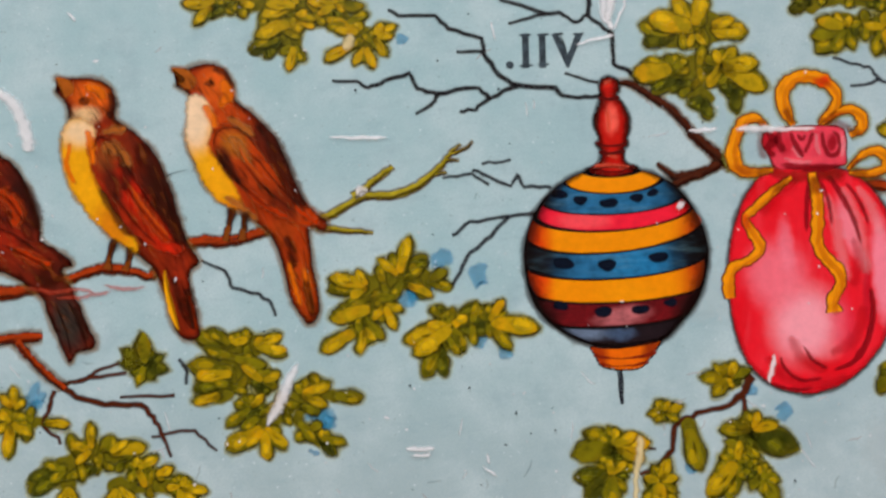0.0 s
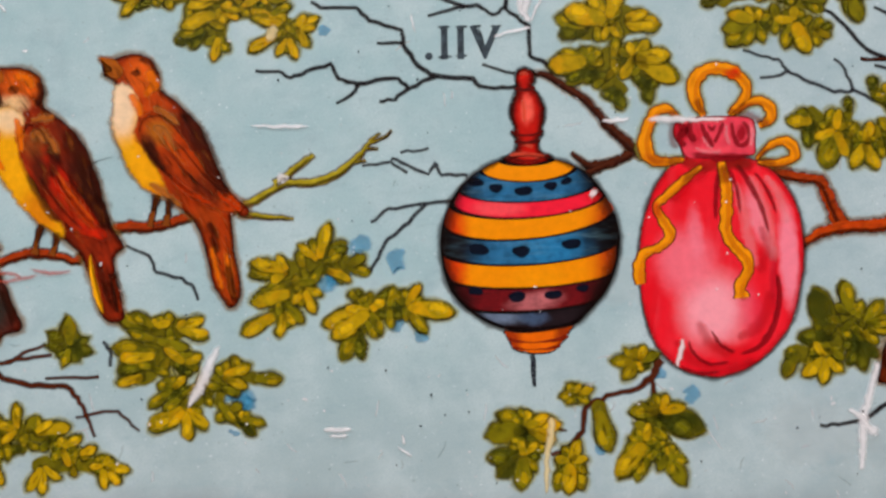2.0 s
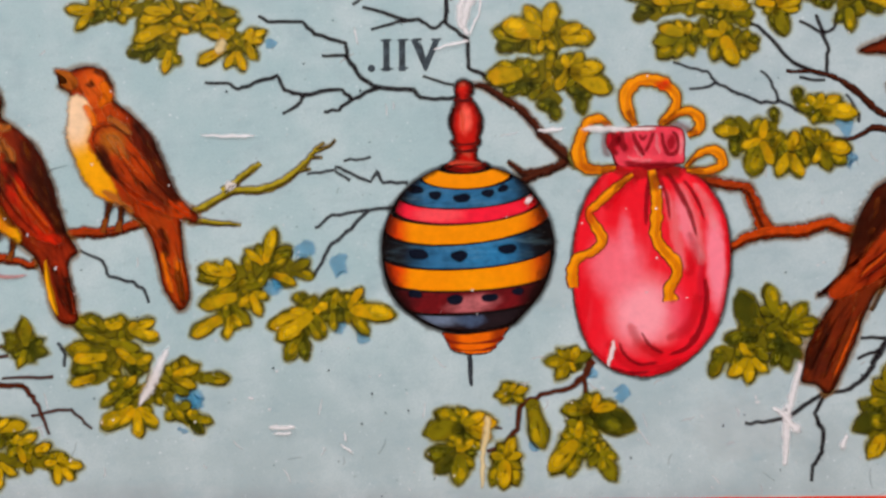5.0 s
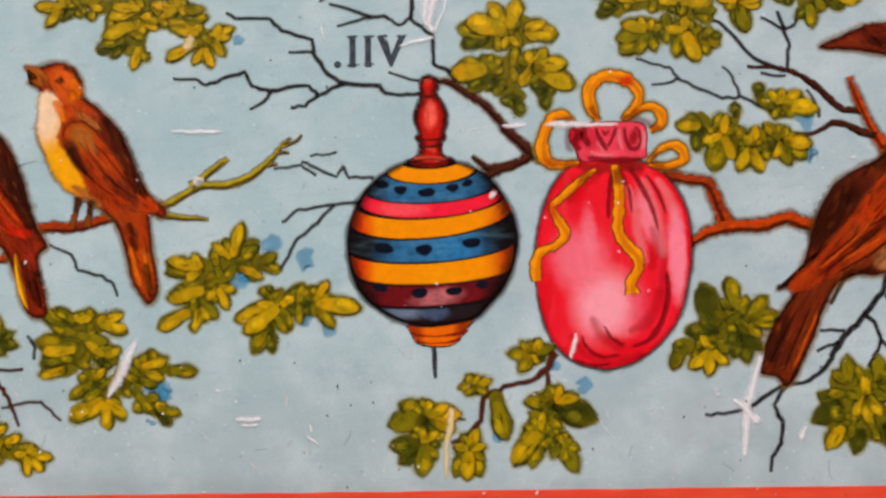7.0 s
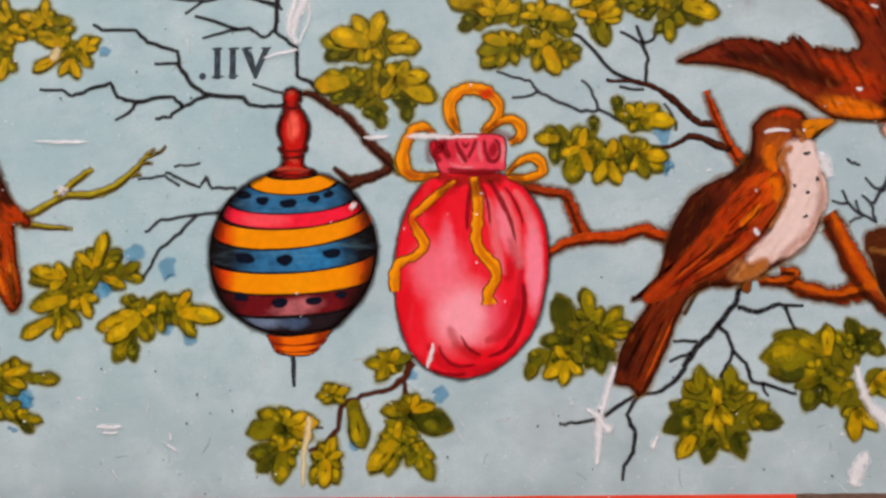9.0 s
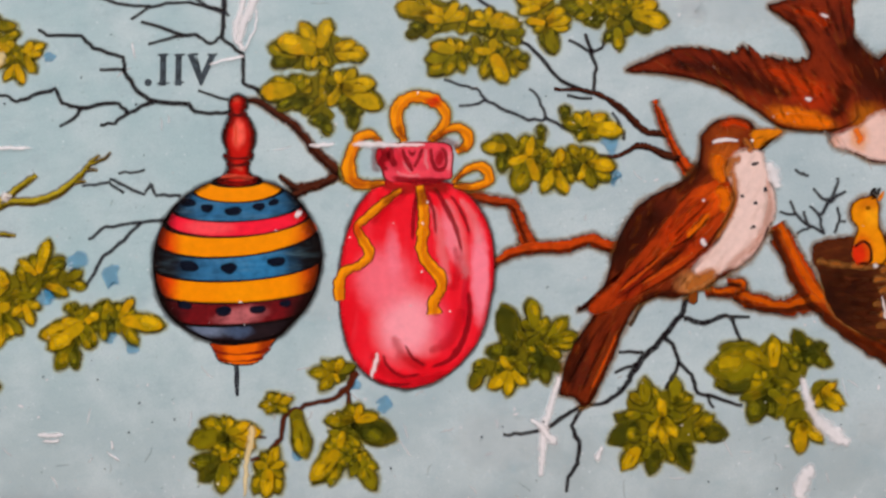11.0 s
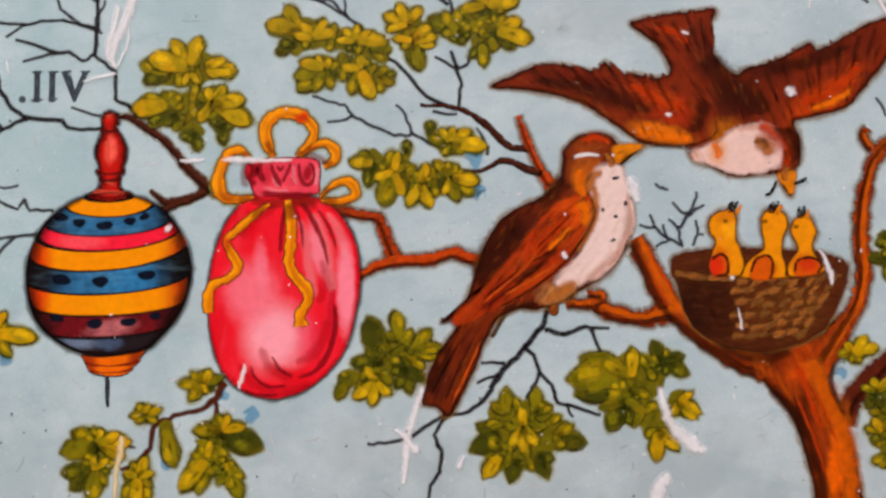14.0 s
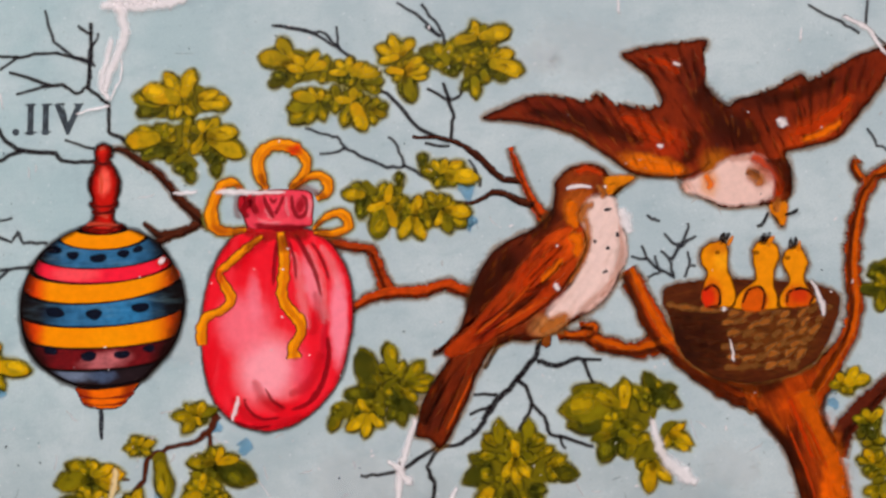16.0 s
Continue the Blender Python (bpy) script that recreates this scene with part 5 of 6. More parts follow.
for name, pts in (("loop", [(605, 297, 11), (590, 331, 18), (589, 361, 21), (608, 382, 20), (634, 387, 19), (662, 378, 20), (682, 358, 16), (682, 335, 14), (663, 313, 11), (650, 299, 5.5)]),
                  ("loop", [(559, 292, 8.8), (542, 310, 13), (522, 307, 16), (508, 289, 18), (499, 264, 21), (498, 238, 21), (510, 218, 19), (535, 213, 13), (567, 218, 7.7)]),
                  ("loop", [(656, 299, 6.6), (684, 320, 11), (708, 326, 15), (726, 313, 18), (726, 293, 15), (705, 279, 7.7)]),
                  ("loop", [(699, 218, 5.5), (721, 241, 9.9), (747, 252, 14), (766, 241, 15), (765, 222, 14), (737, 211, 13), (702, 213, 7.7)]),
                  ("tail", [(599, 205, 8.8), (561, 175, 15), (529, 145, 14), (516, 131, 13), (527, 107, 18), (541, 81, 18), (524, 59, 15), (493, 45, 18), (484, 21, 22), (486, -9, 19)]),
                  ("tail", [(635, 212, 14), (643, 170, 20), (643, 126, 22), (641, 88, 20), (656, 60, 22), (676, 39, 22), (679, 15, 19), (664, -12, 20), (667, -34, 26)])):
    bm = bmesh.new()
    wide = 1.38 if name == "loop" else 1.15
    add_stroke(bm, [(x, y, w * wide) for x, y, w in pts], 22, rim=2.6, halo=9 if name == "loop" else 0, rough=1.3)
    add_stroke(bm, [(x + 0.2 * w, y - 0.24 * w, 0.5 * w) for x, y, w in pts], 23, 3, rough=2.0, seed=3, feather=6)
    add_stroke(bm, [(x, y, 1.05 * w) for x, y, w in pts[:2]], 23.3, 4, rough=2.0, seed=5, feather=11)
    if name == "loop":
        add_stroke(bm, [(x, y, 1.15 * w) for x, y, w in pts[-2:]], 23.4, 4, rough=2.0, seed=6, feather=11)
    part(name, bm, [SASH, SASH_EDGE, FRINGE, SASH_SHADE, SASH_DEEP], ribbon)


PLUME_DARK = painted("dark_plumage_paint", (72, 26, 8), mottle=0.3, feather=0.26)
PLUME_LIGHT = painted("light_plumage_paint", (216, 116, 36), mottle=0.3, feather=0.16)


def inside(p, shape):
    odd = False
    for (xa, ya), (xb, yb) in zip(shape, shape[1:] + shape[:1]):
        if (ya > p[1]) != (yb > p[1]) and p[0] < xa + (p[1] - ya) * (xb - xa) / (yb - ya):
            odd = not odd
    return odd


# ---- the painted birds: plain silhouettes in a few colours ----
def painted_bird(label, outline, body, zones, lines=(), rim=1.7, shade=11, level=24, group="painted birds", name="painted_bird", legs=(), tufts=(), brushes=(), plumage=None, count=110):
    """One flat figure: silhouette, zones of colour on it, and brush lines. zones: (points, paint); lines: (points, paint)."""
    bm = bmesh.new()
    mats = [body, OUTLINE, WARM_FRINGE, SHADE, LEG]
    for pts in legs:
        add_stroke(bm, [(x, y, w * 1.6) for x, y, w in pts], level - 2, 4, rim=2, edge=1, rough=2.0)
    add_patch(bm, outline, level, rim=rim, halo=12, rough=2.2, seed=len(outline), shade=shade, tone=3)
    for k, pts in enumerate(tufts):
        add_stroke(bm, pts, level + 0.4 + 0.03 * k, 0, rim=1.4, edge=1, halo=3, rough=1.5, seed=k)
    for k, (pts, paint) in enumerate(zones):
        mats.append(paint)
        extent = min(np.ptp([p[0] for p in pts]), np.ptp([p[1] for p in pts]))
        add_patch(bm, pts, level + 2 + 0.4 * k, len(mats) - 1, steps=5, rough=min(3.0, 0.05 * extent), seed=k + 5, feather=min(18, 0.26 * extent))
    for k, (pts, paint) in enumerate(brushes):
        if paint not in mats:
            mats.append(paint)
        add_stroke(bm, pts, level + 4 + 0.08 * k, mats.index(paint), rough=3.5, seed=k, feather=1.05 * max(p[2] for p in pts))
    if plumage:
        # short feather strokes over the body, but for its pale breast
        rnd = random.Random(len(outline))
        xs, ys = [p[0] for p in outline], [p[1] for p in outline]
        tones = []
        for paint in (PLUME_DARK, PLUME_LIGHT):
            mats.append(paint)
            tones.append(len(mats) - 1)
        done = 0
        for _ in range(4000):
            x, y = rnd.uniform(min(xs), max(xs)), rnd.uniform(min(ys), max(ys))
            a = radians(plumage(x, y) + rnd.uniform(-14, 14))
            reach = rnd.uniform(8, 17)
            ends = [(x + s * reach * math.cos(a), y + s * reach * math.sin(a)) for s in (-1.3, 1.3)]
            if not all(inside(p, outline) for p in ends) or any(inside(p, zones[0][0]) for p in ends if zones):
                continue
            bend = rnd.uniform(-3, 3)
            add_stroke(bm, [(*ends[0], 1.0), (x - bend * math.sin(a), y + bend * math.cos(a), rnd.uniform(3, 5.5)), (*ends[1], 1.0)], level + 5.2 + 0.003 * done, tones[done % 5 > 2], steps=4, rough=2, seed=done, feather=4)
            done += 1
            if done == count:
                break
    for k, (pts, paint) in enumerate(lines):
        if paint not in mats:
            mats.append(paint)
        add_stroke(bm, [(x, y, w) for x, y, w in pts], level + 6 + 0.1 * k, mats.index(paint), rough=1.5, seed=k, feather=3)
    return single(name, bm, mats, label, "painted bird", group)


FEATHER_LINE = painted("feather_line_paint", (96, 30, 6), mottle=0.3, feather=0.5)
LEG = painted("leg_paint", (150, 84, 24), mottle=0.3)

# two singing birds and part of a third
yellow_b = painted("breast_paint_yellow", (250, 184, 20), tint([(-675, 288, 50, 40, 0), (-683, 231, 30, 60, 0), (-608, 119, 40, 60, 30)], [((248, 216, 180), 0.9, 0.0), ((244, 180, 20), 0.6, 0.0), ((220, 128, 10), 0.7, 0.0)]), mottle=0.12, feather=0.95)
back_b = painted("back_paint_brown", (156, 52, 8), tint([(-652, 355, 60, 50, 0), (-666, 319, 40, 24, 0), (-523, 149, 44, 130, 24), (-473, -2, 40, 100, 14), (-572, 272, 40, 40, 0), (-618, 98, 60, 40, 0)], [((232, 116, 26), 0.95, 0.0), ((240, 206, 160), 0.8, 0.0), ((70, 26, 12), 0.9, 0.0), ((170, 56, 16), 0.8, 0.0), ((136, 50, 16), 0.8, 0.0), ((150, 84, 16), 0.7, 0.0)]), streaks=((-62, 9, (64, 22, 8), 0.7),), mottle=0.25)
wing_b = painted("wing_paint_red_brown", (176, 54, 10), tint([(-627, 241, 30, 36, 0), (-579, 180, 30, 60, 30), (-516, 98, 26, 60, 35), (-610, 190, 24, 60, 20)], [((160, 92, 40), 0.8, 0.0), ((216, 46, 12), 0.8, 0.0), ((226, 54, 10), 0.9, 0.0), ((84, 34, 10), 0.8, 0.0)]), streaks=((-55, 9, (74, 24, 8), 0.8),), mottle=0.25, feather=0.95)
painted_bird("brown bird shape with yellow breast painted on a branch",
             [(-720, 390), (-697, 387), (-658, 389), (-624, 374), (-609, 345), (-609, 314), (-572, 288), (-535, 246), (-508, 190), (-489, 134), (-472, 88), (-450, 56), (-464, 40), (-468, 18), (-455, -32), (-446, -77), (-476, -82), (-497, -54), (-512, -7), (-533, 40), (-571, 72), (-608, 98), (-650, 139), (-686, 190), (-702, 239), (-706, 278), (-695, 309), (-699, 335), (-706, 349), (-723, 366), (-707, 368)],
             back_b,
             [([(-688, 309), (-655, 298), (-649, 267), (-651, 231), (-636, 190), (-609, 144), (-586, 109), (-566, 78), (-603, 98), (-645, 139), (-681, 190), (-697, 239), (-701, 278)], yellow_b),
              ([(-639, 277), (-618, 272), (-600, 246), (-570, 200), (-527, 139), (-487, 78), (-505, 73), (-544, 88), (-593, 134), (-631, 190), (-651, 236), (-651, 264)], wing_b),
              ([(-719, 388), (-697, 383), (-688, 366), (-702, 353), (-707, 366)], BEAK_BROWN),
              ([(-513, 38), (-503, -2), (-486, -62), (-492, -57), (-503, -32), (-511, -2)], yellow_b)],
             [([(-651, 252, 3), (-639, 277, 5), (-618, 272, 5), (-599, 246, 5), (-570, 200, 5), (-522, 134, 4), (-480, 73, 3)], QUILL), ([(-601, 211, 3), (-558, 149, 4), (-506, 88, 3)], QUILL), ([(-616, 190, 3), (-573, 129, 4), (-521, 78, 3)], QUILL), ([(-585, 200, 3), (-546, 144, 4), (-501, 93, 3)], QUILL_LIGHT), ([(-486, 28, 3), (-468, -22, 4), (-456, -72, 3)], QUILL), ([(-468, 221, 1), (-519, 200, 3), (-491, 119, 3)], QUILL),
              ([(-679, 343, 8), (-667, 345, 15), (-656, 347, 8)], QUILL)],
             legs=[[(-605, 93, 8), (-612, 68, 7), (-616, 40, 10)], [(-574, 78, 8), (-578, 56, 7), (-583, 38, 10)]],
             brushes=[([(-624, 365, 6), (-615, 339, 14), (-625, 314, 8)], UMBER), ([(-574, 277, 16), (-534, 210, 32), (-507, 134, 32), (-483, 80, 16)], UMBER), ([(-597, 239, 12), (-585, 208, 22), (-594, 178, 10)], UMBER), ([(-635, 260, 14), (-608, 260, 20), (-576, 221, 10)], TAN), ([(-578, 185, 10), (-543, 134, 20), (-500, 80, 8)], EMBER), ([(-502, 33, 12), (-485, -12, 14), (-472, -57, 6)], UMBER), ([(-471, 3, 10), (-460, -42, 10), (-457, -67, 5)], EMBER), ([(-668, 371, 10), (-642, 366, 16), (-631, 345, 10)], GLOW), ([(-588, 298, 8), (-608, 291, 14), (-634, 291, 8)], TAN), ([(-636, 190, 8), (-609, 144, 12), (-572, 93, 8)], UMBER), ([(-690, 272, 6), (-694, 231, 8), (-677, 190, 6)], GLOW), ([(-472, 14, 10), (-464, -28, 18), (-462, -70, 12)], UMBER), ([(-606, 98, 8), (-608, 82, 16), (-614, 60, 6)], UMBER), ([(-576, 84, 8), (-576, 70, 14), (-582, 52, 6)], UMBER), ([(-662, 296, 8), (-652, 262, 14), (-646, 224, 6)], GLOW)], plumage=lambda x, y: -60)
yellow_c = painted("breast_paint_gold", (250, 182, 22), tint([(-465, 318, 46, 96, 0), (-458, 221, 30, 50, 0), (-385, 149, 50, 30, 0)], [((250, 220, 190), 0.95, 0.0), ((244, 184, 24), 0.6, 0.0), ((214, 128, 14), 0.8, 0.0)]), mottle=0.12, feather=0.95)
back_c = painted("back_paint_chestnut", (184, 70, 8), tint([(-426, 375, 50, 56, 0), (-337, 251, 36, 90, 32), (-262, 18, 40, 100, 8), (-404, 308, 40, 40, 0), (-254, 129, 40, 24, -40), (-304, 108, 40, 40, 0)], [((228, 112, 30), 0.95, 0.0), ((112, 36, 6), 0.9, 0.0), ((196, 84, 14), 0.85, 0.0), ((206, 92, 20), 0.8, 0.0), ((150, 54, 14), 0.7, 0.0), ((180, 80, 14), 0.7, 0.0)]), streaks=((-58, 9, (70, 24, 8), 0.6),), mottle=0.22)
wing_c = painted("wing_paint_chestnut", (200, 82, 12), tint([(-393, 267, 40, 34, -30), (-366, 200, 36, 60, 40), (-305, 159, 36, 60, 40), (-413, 241, 22, 36, 20)], [((196, 124, 40), 0.9, 0.0), ((180, 72, 16), 0.7, 0.0), ((120, 42, 10), 0.8, 0.0), ((100, 38, 10), 0.8, 0.0)]), streaks=((-50, 9, (80, 26, 8), 0.8),), mottle=0.22, feather=0.95)
painted_bird("chestnut bird shape with golden breast painted on a branch",
             [(-510, 406), (-483, 404), (-447, 414), (-415, 406), (-396, 377), (-391, 344), (-358, 320), (-322, 282), (-300, 241), (-279, 190), (-254, 151), (-223, 125), (-233, 108), (-255, 114), (-248, 48), (-235, -30), (-253, -56), (-271, -38), (-288, -10), (-300, 38), (-316, 86), (-334, 110), (-375, 143), (-411, 159), (-442, 190), (-464, 231), (-480, 272), (-479, 313), (-477, 353), (-486, 365), (-503, 375), (-488, 380), (-495, 394)],
             back_c,
             [([(-474, 349), (-446, 344), (-438, 308), (-434, 267), (-423, 231), (-396, 190), (-381, 154), (-406, 159), (-439, 192), (-459, 231), (-475, 272), (-475, 313)], yellow_c),
              ([(-409, 297), (-383, 292), (-357, 261), (-321, 210), (-284, 164), (-243, 129), (-274, 124), (-325, 149), (-371, 185), (-413, 231), (-434, 262), (-429, 287)], wing_c),
              ([(-508, 405), (-481, 400), (-467, 381), (-476, 367), (-495, 378), (-487, 384)], BEAK_BROWN)],
             [([(-431, 261, 3), (-425, 287, 4), (-404, 297, 4), (-380, 290, 4), (-352, 259, 4)], QUILL), ([(-428, 256, 3), (-407, 226, 5), (-366, 180, 5), (-314, 141, 3)], QUILL), ([(-377, 231, 3), (-335, 185, 4), (-279, 141, 3)], QUILL), ([(-357, 246, 3), (-315, 195, 4), (-264, 144, 3)], QUILL), ([(-388, 267, 3), (-367, 231, 4), (-336, 200, 3)], QUILL_LIGHT), ([(-268, 88, 2), (-257, 28, 3), (-248, -37, 2)], FEATHER_LINE),
              ([(-452, 377, 5), (-441, 377, 12), (-431, 378, 5)], QUILL)],
             legs=[[(-394, 149, 8), (-400, 119, 7), (-405, 90, 10)], [(-373, 141, 8), (-373, 117, 7), (-376, 93, 10)]],
             brushes=[([(-356, 308, 12), (-318, 256, 28), (-293, 195, 26), (-259, 144, 10)], UMBER), ([(-404, 282, 8), (-384, 261, 18), (-361, 229, 8)], TAN), ([(-420, 253, 10), (-401, 222, 18), (-376, 194, 8)], UMBER), ([(-419, 388, 18), (-406, 356, 20), (-425, 332, 10)], GLOW), ([(-263, 53, 12), (-254, -12, 10), (-249, -42, 5)], GLOW), ([(-299, 103, 10), (-287, 78, 14), (-281, 38, 8)], UMBER), ([(-440, 404, 5), (-413, 394, 8), (-400, 367, 6)], UMBER), ([(-376, 190, 8), (-335, 154, 14), (-284, 131, 8)], EMBER), ([(-409, 318, 8), (-378, 297, 14), (-357, 277, 8)], TAN), ([(-289, 159, 6), (-259, 134, 10), (-235, 119, 5)], EMBER), ([(-411, 174, 6), (-381, 154, 12), (-344, 124, 10)], TAN), ([(-264, 26, 8), (-254, -14, 14), (-247, -46, 10)], UMBER), ([(-292, 60, 5), (-282, 16, 9), (-268, -26, 6)], GLOW), ([(-398, 152, 8), (-396, 138, 16), (-402, 116, 6)], UMBER), ([(-372, 146, 8), (-370, 132, 14), (-374, 112, 6)], UMBER), ([(-452, 340, 8), (-436, 318, 14), (-428, 290, 6)], GLOW)], plumage=lambda x, y: -58)
painted_bird("dark red-brown bird shape painted on a branch",
             [(-911, 257), (-838, 254), (-807, 242), (-780, 216), (-755, 170), (-738, 114), (-736, 93), (-703, 73), (-677, 50), (-697, 38), (-673, -2), (-648, -57), (-630, -94), (-662, -107), (-679, -124), (-698, -87), (-719, -42), (-736, -7), (-778, 23), (-840, 48), (-902, 58)],
             painted("back_paint_rust", (128, 42, 14), tint([(-768, 170, 40, 90, 20), (-801, 88, 50, 40, 0), (-769, 68, 60, 30, 30), (-684, -52, 40, 80, 20), (-717, 38, 40, 30, 0)], [((66, 20, 10), 0.9, 0.0), ((176, 50, 14), 0.8, 0.0), ((150, 50, 16), 0.8, 0.0), ((66, 62, 56), 0.95, 0.0), ((84, 30, 12), 0.7, 0.0)]), streaks=((-50, 9, (60, 18, 8), 0.8),), mottle=0.25),
             [], [([(-822, 119, 3), (-781, 99, 5), (-728, 63, 4)], QUILL), ([(-811, 88, 3), (-769, 68, 5), (-718, 43, 3)], QUILL), ([(-836, 190, 3), (-793, 160, 5), (-766, 119, 3)], QUILL), ([(-710, -12, 3), (-688, -62, 5), (-674, -112, 3)], QUILL), ([(-685, -12, 3), (-663, -57, 5), (-647, -97, 3)], QUILL)],
             brushes=[([(-825, 190, 16), (-783, 149, 26), (-792, 114, 14)], EMBER), ([(-790, 80, 12), (-744, 58, 18), (-713, 48, 8)], EMBER), ([(-773, 201, 12), (-750, 149, 18), (-744, 109, 10)], UMBER), ([(-747, 28, 14), (-717, 18, 18), (-697, 28, 10)], UMBER), ([(-675, -22, 6), (-655, -62, 10), (-646, -87, 5)], UMBER)], plumage=lambda x, y: -52)

# the large perched bird
body_d = painted("back_paint_umber", (136, 56, 14), tint([(1067, 129, 55, 131, -38), (1221, 324, 55, 33, 0), (1182, 263, 33, 55, -20), (980, -100, 33, 120, -28), (1221, 274, 44, 55, 0), (1165, 32, 55, 33, 0), (942, -143, 26, 55, -20)], [((92, 30, 8), 0.95, 0.0), ((154, 74, 22), 0.95, 0.0), ((110, 44, 12), 0.6, 0.0), ((136, 52, 14), 0.9, 0.0), ((196, 108, 36), 0.9, 0.0), ((220, 160, 104), 0.95, 0.0), ((104, 40, 18), 0.8, 0.0)]), streaks=((62, 9, (66, 20, 6), 0.65),), mottle=0.22)
wing_d = painted("wing_paint_russet", (190, 76, 16), tint([(1193, 191, 48, 44, 30), (1133, 119, 44, 44, 0), (1045, 31, 66, 28, 45), (1155, 163, 15, 66, -40), (1121, 64, 44, 22, 40)], [((232, 104, 18), 0.9, 0.0), ((216, 74, 14), 0.8, 0.0), ((150, 36, 10), 0.8, 0.0), ((120, 36, 8), 0.7, 0.0), ((200, 84, 16), 0.7, 0.0)]), streaks=((48, 9, (88, 24, 6), 0.75),), mottle=0.22, feather=0.95)
breast_d = painted("breast_paint_white", (240, 214, 208), tint([(1170, 32, 55, 28, 30), (1221, 263, 28, 44, 0), (1252, 54, 66, 22, 30), (1302, 164, 13, 88, 0)], [((206, 132, 50), 0.98, 0.0), ((206, 140, 84), 0.85, 0.0), ((206, 168, 150), 0.7, 0.0), ((206, 180, 172), 0.7, 0.0)]), streaks=((60, 12, (214, 180, 168), 0.5),), mottle=0.08, feather=0.95)
